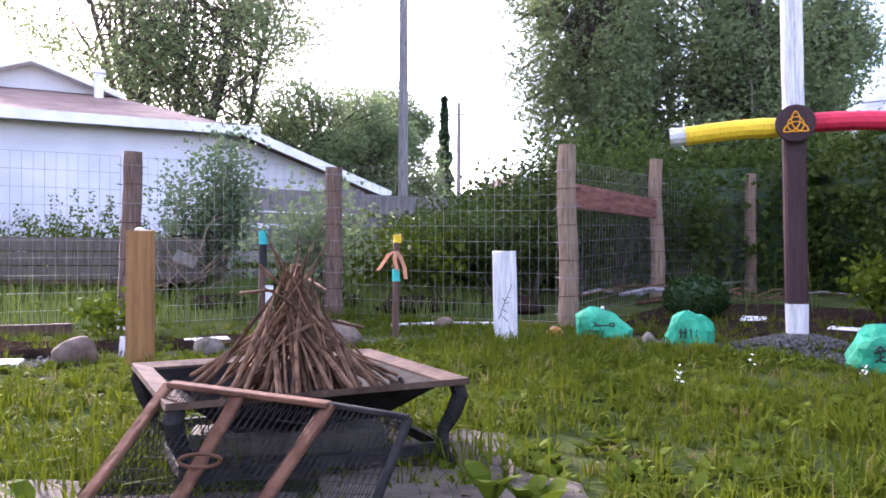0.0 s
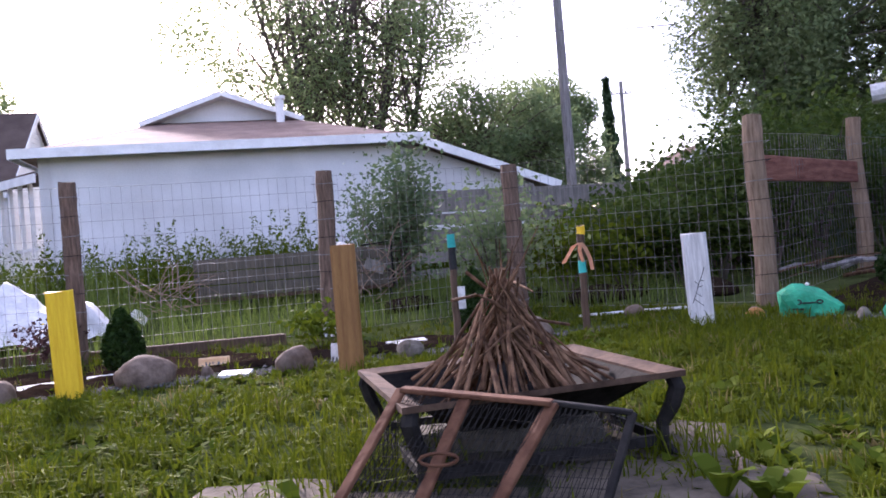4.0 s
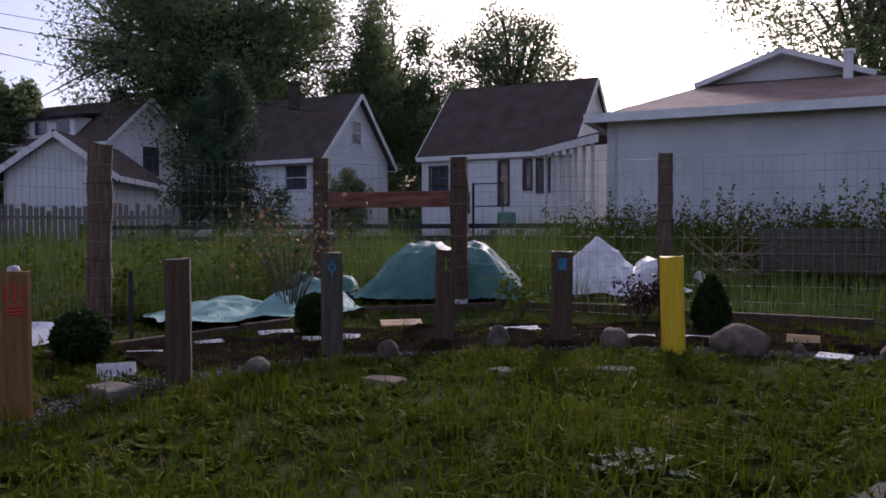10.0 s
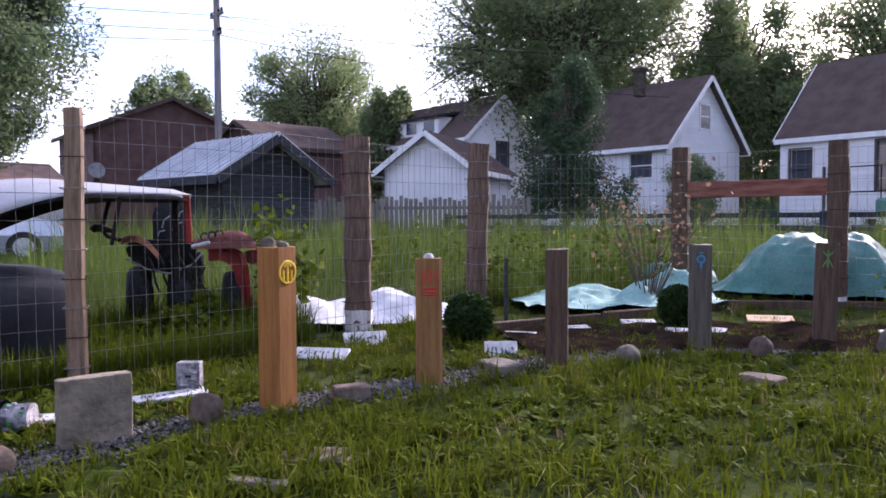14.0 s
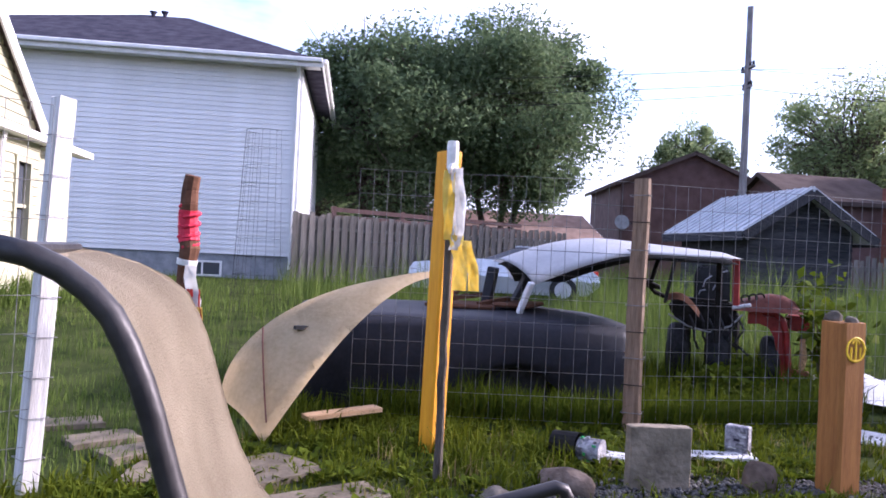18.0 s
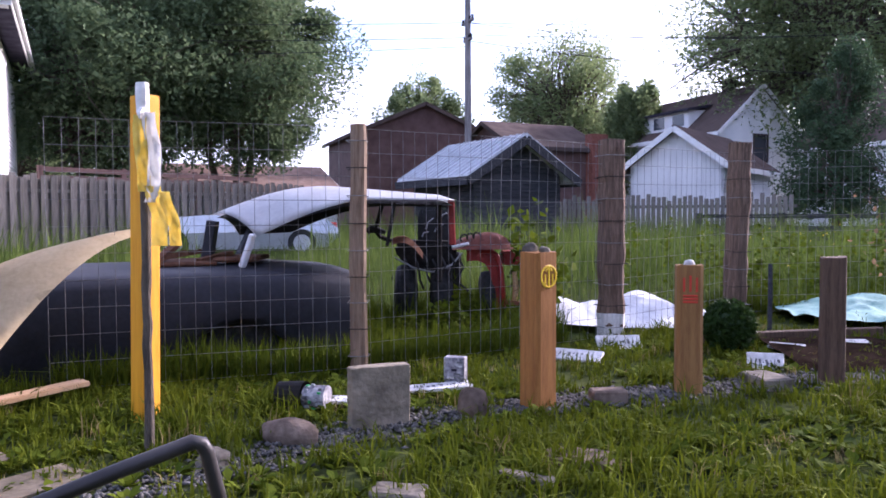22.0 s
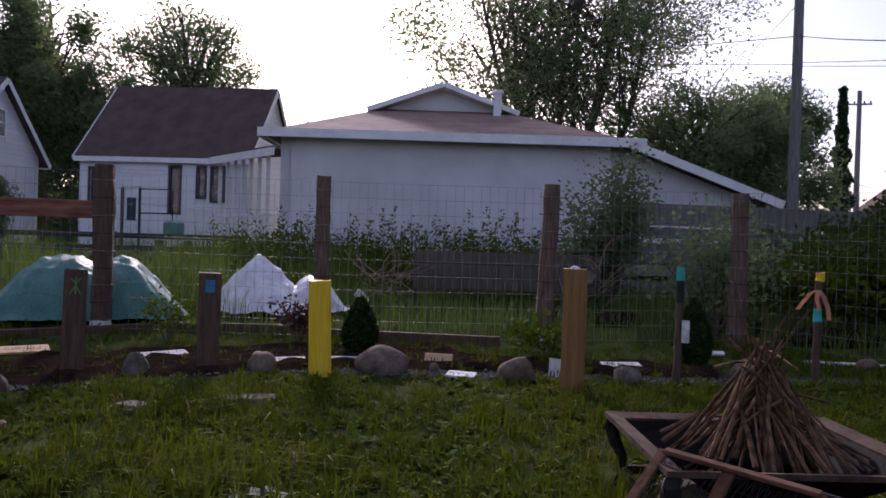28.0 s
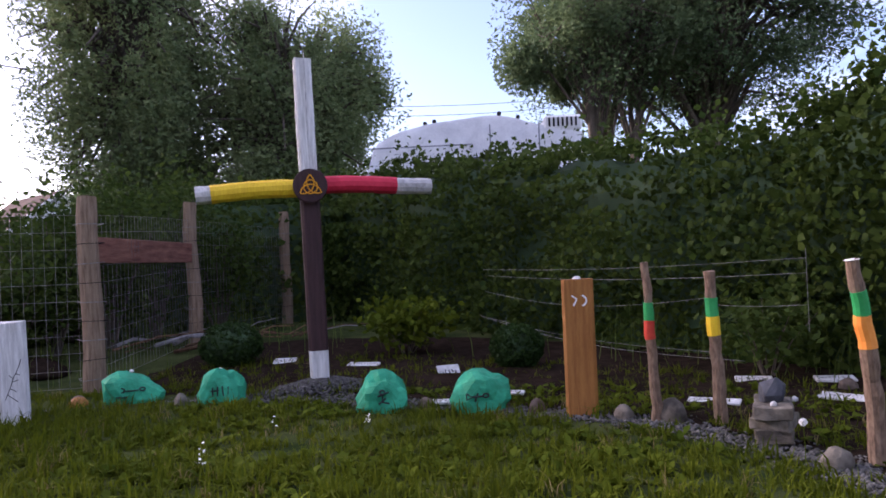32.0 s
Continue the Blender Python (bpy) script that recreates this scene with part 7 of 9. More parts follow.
box(bm, (0.05, -0.03, 0.36), (0.05, 0.003, 0.15))
part("white_card", bm, M["sign"], t)
t, on = staff("feather_stake", -0.165, 5.32, [(0, 0, -0.1), (0, 0, 0.3), (0, 0, 0.6), (0.01, 0, 0.78)], [0.027, 0.026, 0.025, 0.024], "brown_wood", "brown stake with yellow and teal tape and peach cloth strips", [(0.72, 0.785, "yellow", "yellow tape"), (0.44, 0.53, "tape_teal", "teal tape")], 5)


def strip(t, pts, w, mat, name="cloth_strip"):
    bm = bmesh.new()
    prev = None
    for k, p in enumerate(pts):
        s = Vector((w / 2 * (1 - 0.3 * k / len(pts)), 0.1 * w * math.sin(k * 2), 0))
        cur = [bm.verts.new(Vector(p) + s), bm.verts.new(Vector(p) - s)]
        if prev:
            bm.faces.new((prev[0], prev[1], cur[1], cur[0]))
        prev = cur
    bmesh.ops.solidify(bm, geom=bm.faces[:], thickness=0.003)
    part(name, bm, M[mat], t)


strip(t, [(0, -0.03, 0.66), (-0.05, -0.04, 0.64), (-0.09, -0.04, 0.58), (-0.13, -0.04, 0.52)], 0.034, "feather")
strip(t, [(0, -0.035, 0.66), (0.03, -0.045, 0.62), (0.06, -0.045, 0.54), (0.07, -0.045, 0.46)], 0.034, "feather")
strip(t, [(0, -0.04, 0.66), (-0.01, -0.05, 0.60), (0.01, -0.05, 0.52)], 0.03, "feather")
# thin dark stake by the bed
bm = bmesh.new()
tube(bm, [(0, 0, -0.1), (0.005, 0, 0.3), (0, 0, 0.52)], [0.018, 0.018, 0.016], 8)
solo("thin_stake", bm, M["log"], (-6.12, 1.43, zg(-6.12, 1.43)), 0, "thin dark wooden stake at the bed's edge", "stake")
bm = bmesh.new()
tube(bm, [(-0.5, 0, 0.04), (0, 0.01, 0.05), (0.5, 0, 0.045)], 0.012, 8)
solo("white_rod", bm, M["ribbon"], (0.3, 6.25, 0), 4, "thin white rod lying on the ground", "rod")

# golden tall post with a ribboned staff beside it
t = thing("golden_post", (-3.92, -2.32, 0), facing(-3.92, -2.32) + 32, "tall square post painted golden yellow, slightly leaning", "post")
t.matrix_basis = pose(-3.92, -2.32, 0, 0, 1.2, facing(-3.92, -2.32) + 32)
part("shaft", shaft(0.095, 0.095, 1.41, 520, split=0.012), M["gold"], t)
t, on = staff("ribbon_staff", -3.43, -2.12, [(0, 0, -0.05), (-0.02, -0.01, 0.4), (0.0, 0.0, 0.8), (0.0, 0.0, 1.2), (0.01, 0, 1.38)], [0.018, 0.017, 0.017, 0.018, 0.02], "bark", "crooked bark staff with pale and yellow ribbons", [(1.27, 1.385, "ribbon", "white tube at the tip")], 6)


def side_strip(t, pts, w, mat, name):
    """A hanging cloth strip seen broadside from the yard: (y, z) points, width along y, gently creased."""
    bm = bmesh.new()
    prev = None
    n = 3 * len(pts) - 2
    for k in range(n):
        a, f = divmod(k, 3)
        b = min(a + 1, len(pts) - 1)
        y, z = (pts[a][0] + (pts[b][0] - pts[a][0]) * f / 3, pts[a][1] + (pts[b][1] - pts[a][1]) * f / 3)
        cur = [bm.verts.new((0.032 + 0.012 * math.sin(k * 1.3 + q * 2.2), y + w * (q / 3 - 0.5), z)) for q in range(4)]
        if prev:
            for q in range(3):
                bm.faces.new((prev[q], prev[q + 1], cur[q + 1], cur[q]))
        prev = cur
    bmesh.ops.solidify(bm, geom=bm.faces[:], thickness=0.003)
    part(name, bm, M[mat], t, smooth=True)


side_strip(t, [(0.03, 1.27), (0.045, 1.15), (0.05, 1.02), (0.03, 0.94)], 0.05, "ribbon", "white_ribbon")
side_strip(t, [(0.0, 1.26), (0.0, 1.1), (0.015, 0.98)], 0.05, "ribbon_yellow", "yellow_ribbon")
side_strip(t, [(0.04, 1.0), (0.06, 0.90), (0.065, 0.78)], 0.06, "ribbon_yellow", "yellow_ribbon")
side_strip(t, [(0.08, 0.98), (0.11, 0.88), (0.125, 0.78)], 0.045, "ribbon_yellow", "yellow_ribbon")
bm = bmesh.new()
tube(bm, [(0.012, 0.0, 1.265), (0.016, 0.012, 1.262)], [0.03, 0.03], 10)
part("ribbon_knot", bm, M["ribbon"], t)
# red pole with cloth
t, on = staff("red_pole", -2.72, -2.84, [(0, 0, -0.05), (0, 0, 0.5), (0.0, 0, 0.9), (0.005, 0, 1.15)], [0.032, 0.032, 0.031, 0.03], "rust", "red-brown pole wrapped in red cloth with hanging ribbons", [(0.92, 1.03, "red", "red cloth wrap"), (0.84, 0.86, "ribbon", "white band"), (0.55, 0.62, "ribbon", "white band")], 7)
side_strip(t, [(0.04, 0.84), (0.055, 0.72), (0.05, 0.6)], 0.05, "ribbon", "white_ribbon")
side_strip(t, [(0.05, 0.76), (0.075, 0.6), (0.085, 0.42)], 0.065, "red_mark", "red_ribbon")
side_strip(t, [(0.08, 0.70), (0.1, 0.57), (0.105, 0.42)], 0.03, "ribbon_yellow", "yellow_ribbon")
bm = bmesh.new()
for q in range(4):
    tube(bm, [(0.033 * math.cos(0.6 * k), 0.033 * math.sin(0.6 * k), 0.9 + 0.035 * q + 0.004 * k) for k in range(11)], 0.007, 6)
part("twisted_cloth", bm, M["red"], t, "twisted red cloth")


# wires strung by the hedge
t = thing("wire_strands", (4.3, 3.2, 0), 0, "loose strands of pale wire strung below the hedge", "wire")
for k, (a, b, s) in enumerate([((4.7, 5.4, 0.83), (4.35, 2.0, 0.86), 0.03), ((4.7, 5.35, 0.77), (4.35, 2.0, 0.77), 0.04), ((4.7, 5.4, 0.62), (4.3, 2.6, 0.62), 0.1), ((4.72, 5.5, 0.38), (4.3, 2.6, 0.26), 0.06), ((4.7, 5.45, 0.37), (4.3, 2.4, 0.22), 0.08), ((4.35, 2.0, 0.92), (4.35, 2.0, 0.42), 0.0), ((4.35, 2.0, 0.58), (4.3, 2.6, 0.57), 0.01), ((4.62, 5.0, 0.38), (4.62, 5.0, 0.1), 0)]):
    bm = bmesh.new()
    A, B = Vector(a), Vector(b)
    tube(bm, [A.lerp(B, u / 8) - Vector((4.3, 3.2, s * math.sin(math.pi * u / 8))) for u in range(9)], 0.0015, 5)
    part("wire_strand", bm, M["wire"], t)


# ---- fire pit with sticks ----
PIT = (-0.536, 2.207)
t = thing("fire_pit", (*PIT, 0), 23.5, "square dark steel fire pit with rusty rim on curved legs", "fire pit")
a, b, z = 0.425, 0.385, 0.28
for (x0, y0, x1, y1) in ((-a, -b, a, -b), (a, -b, a, b), (a, b, -a, b), (-a, b, -a, -b)):
    bm = bmesh.new()
    i = 0.86
    v = [bm.verts.new(p) for p in ((x0, y0, z), (x1, y1, z), (x1 * i, y1 * i, z - 0.012), (x0 * i, y0 * i, z - 0.012), (x0, y0, z - 0.018), (x1, y1, z - 0.018), (x1 * i, y1 * i, z - 0.03), (x0 * i, y0 * i, z - 0.03))]
    for q in ((0, 1, 2, 3), (7, 6, 5, 4), (0, 4, 5, 1), (2, 6, 7, 3), (1, 5, 6, 2), (0, 3, 7, 4)):
        bm.faces.new([v[k] for k in q])
    bmesh.ops.recalc_face_normals(bm, faces=bm.faces)
    part("rim", bm, M["pit"], t)
bm = bmesh.new()
i, lo = 0.86, 0.5
top = [bm.verts.new((s * a * i, q * b * i, z - 0.02)) for s, q in ((-1, -1), (1, -1), (1, 1), (-1, 1))]
bot = [bm.verts.new((s * a * lo, q * b * lo, z - 0.135)) for s, q in ((-1, -1), (1, -1), (1, 1), (-1, 1))]
for k in range(4):
    bm.faces.new((top[k], top[(k + 1) % 4], bot[(k + 1) % 4], bot[k]))
bm.faces.new(bot)
bmesh.ops.solidify(bm, geom=bm.faces[:], thickness=0.006)
part("bowl", bm, M["iron"], t, "blackened steel bowl")
for s, q in ((-1, -1), (1, -1), (1, 1), (-1, 1)):
    bm = bmesh.new()
    pts = [(s * a * f, q * b * f, zz) for f, zz in ((0.93, z - 0.02), (0.95, z - 0.05), (0.92, z - 0.1), (0.86, z - 0.16), (0.86, 0.06), (0.93, 0.0))]
    tube(bm, pts, [0.024, 0.026, 0.024, 0.02, 0.02, 0.024], 8)
    part("leg", bm, M["iron"], t)
for (x0, y0, x1, y1) in ((-1, -1, 1, -1), (1, -1, 1, 1), (1, 1, -1, 1), (-1, 1, -1, -1)):
    bm = bmesh.new()
    beam(bm, (x0 * a * 0.86, y0 * b * 0.86, 0.075), (x1 * a * 0.86, y1 * b * 0.86, 0.075), 0.02, 0.03)
    part("lower_rail", bm, M["iron"], t)
bm = bmesh.new()
beam(bm, (-0.3, 0.05, 0.05), (0.3, -0.02, 0.05), 0.16, 0.1, 0.01)
solo("timber_offcut", bm, M["grey_wood"], (*PIT, 0), 12, "weathered timber offcut lying under the fire pit", "timber")

t = thing("stick_pile", (PIT[0] + 0.01, PIT[1] + 0.02, z - 0.13), 0, "cone of dry brown sticks stacked in the fire pit", "firewood")
rnd = random.Random(77)
for k in range(95):
    an = rnd.uniform(0, 2 * math.pi)
    r0 = rnd.uniform(0.13, 0.31)
    q = rnd.uniform(0.45, 1.05)
    top = Vector((rnd.gauss(0, 0.03) - 0.07 * math.cos(an) * max(q - 0.85, 0) * 5, rnd.gauss(0, 0.03) - 0.07 * math.sin(an) * max(q - 0.85, 0) * 5, 0.03 + 0.42 * q))
    ft = Vector((math.cos(an) * r0 * 1.1, math.sin(an) * r0 * 0.85, 0.02 + 0.2 * max(r0 - 0.2, 0) + rnd.uniform(0, 0.07)))
    md = ft.lerp(top, rnd.uniform(0.4, 0.6)) + Vector((rnd.gauss(0, 0.012), rnd.gauss(0, 0.012), rnd.gauss(0, 0.01)))
    bm = bmesh.new()
    r = rnd.choice([0.004, 0.005, 0.006, 0.0075, 0.0105])
    tube(bm, [ft, md, top], [r, r * 0.9, r * 0.65], 6)
    part("stick", bm, M["stick"], t)
for k in range(9):
    an = rnd.uniform(0, 6.28)
    ft = Vector((0.05 * math.cos(an), 0.05 * math.sin(an), 0.3))
    tp = Vector((-0.09 * math.cos(an) + rnd.gauss(0, 0.03), -0.09 * math.sin(an), rnd.uniform(0.46, 0.6)))
    bm = bmesh.new()
    tube(bm, [ft, ft.lerp(tp, 0.5) + Vector((rnd.gauss(0, 0.01), 0, 0)), tp], [0.004, 0.003, 0.0015], 5)
    part("twig", bm, M["stick"], t)
for k in range(10):
    an, zz = rnd.uniform(0, 6.28), rnd.uniform(0.12, 0.4)
    c = Vector((0.1 * math.cos(an), 0.1 * math.sin(an), zz))
    d = Vector((rnd.gauss(0, 1), rnd.gauss(0, 1), rnd.gauss(0, 0.35))).normalized() * rnd.uniform(0.08, 0.2)
    bm = bmesh.new()
    tube(bm, [c - d, c + Vector((0, 0, 0.01)), c + d], [0.006, 0.005, 0.003], 5)
    part("stick", bm, M["stick"], t)

# spark screen leaning on the pit
TL, TR, SD = Vector((-0.793, 1.80, 0.309)), Vector((-0.378, 1.70, 0.270)), Vector((-0.181, 1.66, 0.244))
BL, BR, SB = Vector((-0.972, 1.56, 0.012)), Vector((-0.566, 1.53, 0.012)), Vector((-0.292, 1.50, 0.012))
t = thing("spark_screen", (0, 0, 0), 0, "rusty brown spark screen with black mesh leaning on the fire pit", "screen")
for nm, p, q, w, m in (("top_bar", TL, TR, 0.042, "rust"), ("side_bar", TL, BL, 0.036, "rust"), ("side_bar", TR, BR, 0.046, "rust"), ("middle_bar", TL.lerp(TR, 0.45), BL.lerp(BR, 0.55), 0.04, "rust"), ("top_bar", TR, SD, 0.022, "iron"), ("side_bar", SD, SB, 0.022, "iron"), ("bottom_bar", BL, BR, 0.02, "iron"), ("bottom_bar", BR, SB, 0.02, "iron")):
    bm = bmesh.new()
    beam(bm, p, q, w, 0.014, 0.003)
    part(nm, bm, M[m], t)


def mesh_panel(a, b, c, d, n, m):
    """A net of thin wires between two edges a-b (top) and d-c (foot)."""
    bm = bmesh.new()
    for k in range(n + 1):
        u = k / n
        p, q = a.lerp(b, u), d.lerp(c, min(u + 0.12, 1))
        tube(bm, [p, q], 0.0011, 3, False)
        p, q = a.lerp(b, u), d.lerp(c, max(u - 0.12, 0))
        tube(bm, [p, q], 0.0011, 3, False)
    for k in range(1, m):
        tube(bm, [a.lerp(d, k / m), b.lerp(c, k / m)], 0.0009, 3, False)
    return bm


part("screen_mesh", mesh_panel(TL, TR, BR, BL, 24, 12), M["iron"], t)
part("screen_mesh", mesh_panel(TR, SD, SB, BR, 15, 12), M["iron"], t)
bk = Vector((-0.85, 1.86, 0.0))
part("screen_mesh", mesh_panel(TL + Vector((-0.01, 0.02, -0.01)), TL.lerp(BL, 0.96), BL + Vector((0.02, 0.16, 0)), bk, 14, 11), M["iron"], t)
bm = bmesh.new()
c = TL.lerp(TR, 0.45).lerp(BL.lerp(BR, 0.55), 0.48) + Vector((0, -0.02, 0))
tube(bm, [c + Vector((0.05 * math.cos(q / 12 * 6.283), -0.01, 0.016 * math.sin(q / 12 * 6.283))) for q in range(13)], 0.005, 6)
part("ring_handle", bm, M["rust"], t)
# long grass blades growing through the pit's legs
rng = np.random.default_rng(88)
n = 260
tagged(blades("long_grass", np.concatenate([rng.normal(-0.95, 0.12, n), rng.normal(0.05, 0.1, 90)]), np.concatenate([rng.normal(1.95, 0.16, n), rng.normal(1.95, 0.12, 90)]), 0.2, 0.006, M["lawn"], rng, 0.5), "long grass round the fire pit's legs", "grass", kind="stuff")


# ---- patio chair ----
t = thing("patio_chair", (-1.562, -1.70, 0), 27, "patio chair with beige sling fabric and dark metal tube frame", "chair")
PROF = [(-0.392, 0.896), (-0.358, 0.889), (-0.322, 0.873), (-0.290, 0.850), (-0.264, 0.822), (-0.244, 0.785), (-0.226, 0.744), (-0.211, 0.70), (-0.196, 0.65), (-0.178, 0.594), (-0.155, 0.537), (-0.12, 0.47), (-0.06, 0.40), (0.03, 0.345), (0.2, 0.33), (0.33, 0.335)]


def back(x, y):
    """The top of the back leans further away towards its far side."""
    return y if y > -0.27 else -0.27 + (y + 0.27) * (1 + 1.2 * (0.25 - x))


for s in (-1, 1):
    bm = bmesh.new()
    tube(bm, [(s * 0.25, back(s * 0.25, y) - (0.03 if s < 0 else 0), zz - (0.02 if s < 0 else 0)) for y, zz in PROF], 0.0155 if s > 0 else 0.013, 12)
    part("side_rail", bm, M["frame"], t, smooth=True)
    bm = bmesh.new()
    tube(bm, [(s * 0.26, -0.09, 0.43), (s * 0.265, -0.2, 0.22), (s * 0.27, -0.3, 0.01)], 0.011, 8)
    part("rear_leg", bm, M["frame"], t)
bm = bmesh.new()
tube(bm, [(0.255, -0.11, 0.46), (0.262, -0.05, 0.505), (0.278, 0.031, 0.554), (0.297, 0.116, 0.593), (0.308, 0.19, 0.618), (0.316, 0.268, 0.641), (0.316, 0.277, 0.638), (0.314, 0.283, 0.627), (0.30, 0.30, 0.56), (0.28, 0.325, 0.5), (0.265, 0.36, 0.3), (0.255, 0.40, 0.01)], 0.0085, 12)
part("arm_and_front_leg", bm, M["frame"], t, smooth=True)
bm = bmesh.new()
tube(bm, [(-0.25, 0.3, 0.315), (-0.255, 0.34, 0.2), (-0.26, 0.40, 0.01)], 0.011, 8)
part("front_leg", bm, M["frame"], t)
bm = bmesh.new()
rows = []
XS = (-0.265, -0.23, -0.15, -0.05, 0.05, 0.15, 0.242)
for y, zz in PROF:
    rows.append([bm.verts.new((x, back(x, y) - 0.008 * (1 - (x / 0.265) ** 2), zz - 0.006 * (1 - (x / 0.265) ** 2))) for x in XS])
for r, s in zip(rows, rows[1:]):
    for k in range(len(XS) - 1):
        bm.faces.new((r[k], r[k + 1], s[k + 1], s[k]))
bmesh.ops.solidify(bm, geom=bm.faces[:], thickness=0.005)
sl = part("sling", bm, M["sling"], t, "beige woven sling", smooth=True)
bm = bmesh.new()
tube(bm, [(0.222, back(0.222, y) - 0.001, zz + 0.003) for y, zz in PROF[1:-1]], 0.0014, 5)
part("seam", bm, M["ribbon"], sl)
bm = bmesh.new()
tube(bm, [(-0.25, back(-0.25, -0.388), 0.893), (0.25, -0.388, 0.893)], 0.011, 8)
part("top_bar", bm, M["frame"], t)
bm = bmesh.new()
tube(bm, [(-0.25, 0.33, 0.318), (0.27, 0.35, 0.318)], 0.011, 8)
part("front_bar", bm, M["frame"], t)

# ---- small things in the lawn ----
rock(1.07, 5.62, 0.15, 0.1, 0.07, 801, "cedar", "orange-brown brick stone at the gate post")
rng = np.random.default_rng(90)
for k, (x, y, n, z) in enumerate([(2.06, 3.31, 14, 0.09), (1.15, 3.3, 7, 0.08), (1.63, 3.58, 4, 0.09), (1.05, 3.06, 7, 0.09)]):
    pos = np.stack([rng.normal(x, 0.014, n), rng.normal(y, 0.014, n), rng.normal(z, 0.015, n)], 1)
    tagged(leaves("lawn_flower", pos, 0.011, M["ribbon"], rng, 0.4), "small white flower cluster standing in the lawn", "flower", "white lawn flowers", kind="stuff")
t = thing("dandelion_clock", (2.95, 1.32, 0), 0, "white dandelion seed head on a thin stalk", "flower")
bm = bmesh.new()
tube(bm, [(0, 0, 0), (0.008, 0, 0.1), (0, 0, 0.2)], 0.002, 5)
part("stalk", bm, M["weed"], t)
d = rng.normal(size=(160, 3))
d /= np.linalg.norm(d, axis=1)[:, None]
leaves("seed_head", d * 0.014 + [0, 0, 0.208], 0.006, M["ribbon"], rng).parent = t
# a patch of big dark dock leaves
t = thing("dock_plant", (-2.06, 1.52, 0), 0, "low clump of broad dark dock leaves", "weed")
n = 26
az, ln = rng.uniform(0, 6.28, n), rng.uniform(0.06, 0.11, n)
for k in range(n):
    bm = bmesh.new()
    c, q, L = math.cos(az[k]), math.sin(az[k]), ln[k]
    rows = []
    for f, w, h in ((0.1, 0.1, 0.25), (0.4, 0.36, 0.42), (0.7, 0.34, 0.36), (1.0, 0.05, 0.12)):
        rows.append([bm.verts.new((c * f * L - q * s * w * L, q * f * L + c * s * w * L, h * L + 0.06 * L * abs(s))) for s in (-1, 0, 1)])
    for r0, r1 in zip(rows, rows[1:]):
        for j in range(2):
            bm.faces.new((r0[j], r0[j + 1], r1[j + 1], r1[j]))
    ob = part("dock_leaf", bm, M["cedar_bush"], t)
    ob.location = (rng.normal(0, 0.07), rng.normal(0, 0.05), 0)
# stick and leaves by the fire pit
bm = bmesh.new()
tube(bm, [(0.118, 1.976, 0.045), (0.11, 1.9, 0.05), (0.093, 1.80, 0.045)], [0.008, 0.008, 0.007], 6)
solo("loose_stick", bm, M["round_wood"], label="short pale stick lying on a paver", category="stick")
for x, y in ((0.02, 1.65), (0.14, 1.575), (0.1, 1.6), (-1.05, 1.62)):
    t = thing("plantain", (x, y, 0), 0, "broad-leaved plantain growing between pavers", "weed", "plantains")
    for k in range(6):
        a, L = rng.uniform(0, 6.28), rng.uniform(0.05, 0.1)
        bm = bmesh.new()
        c, q = math.cos(a), math.sin(a)
        rows = [[bm.verts.new((c * f * L - q * s * w * L, q * f * L + c * s * w * L, h * L + 0.02)) for s in (-1, 0, 1)] for f, w, h in ((0.05, 0.06, 0.1), (0.4, 0.3, 0.75), (0.75, 0.28, 1.0), (1.0, 0.04, 1.02))]
        for r0, r1 in zip(rows, rows[1:]):
            for j in range(2):
                bm.faces.new((r0[j], r0[j + 1], r1[j + 1], r1[j]))
        part("leaf", bm, M["weed"], t)


# ---- scrap beyond the fence ----
def sheet(fu, nu, nv, thick):
    """A curved panel from a formula of (u, v) in 0..1."""
    bm = bmesh.new()
    g = [[bm.verts.new(fu(i / nu, j / nv)) for j in range(nv + 1)] for i in range(nu + 1)]
    for i in range(nu):
        for j in range(nv):
            bm.faces.new((g[i][j], g[i + 1][j], g[i + 1][j + 1], g[i][j + 1]))
    bmesh.ops.solidify(bm, geom=bm.faces[:], thickness=thick)
    return bm


def hood(u, v):
    th = u * math.pi / 2
    k = 1 - math.cos(th)
    ux, uy, uz = -3.83 - 0.87 * k, -3.43 + 0.88 * k, 0.12 + 0.665 * math.sin(th)
    lx, ly, lz = -3.62 - 1.08 * k, -3.05 + 0.50 * k + 0.07 * math.sin(2 * th), -0.02 + 0.80 * math.sin(th) ** 1.65
    w = v + 0.06 * math.sin(v * math.pi)
    return (ux + (lx - ux) * w, uy + (ly - uy) * w, uz + (lz - uz) * w + 0.03 * math.sin(v * math.pi))


t = thing("car_hood", (0, 0, 0.02), 0, "faded beige car hood leaning up on end behind the wire", "car part")
part("panel", sheet(hood, 20, 6, 0.012), M["car_beige"], t, smooth=True)
bm = bmesh.new()
p = Vector(hood(0.42, 0.35)) + Vector((0.02, 0.02, 0.02))
beam(bm, p, p + Vector((-0.12, 0.08, 0.0)), 0.03, 0.02)
part("latch_hole", bm, M["black"], t)
bm = bmesh.new()
tube(bm, [Vector(hood(0.36 - 0.24 * k / 5, 0.02 + 0.85 * k / 5)) + Vector((0.008, 0.006, 0.008)) for k in range(6)], 0.004, 5)
part("crease", bm, M["car_rust"], t, "bent rusty crease")

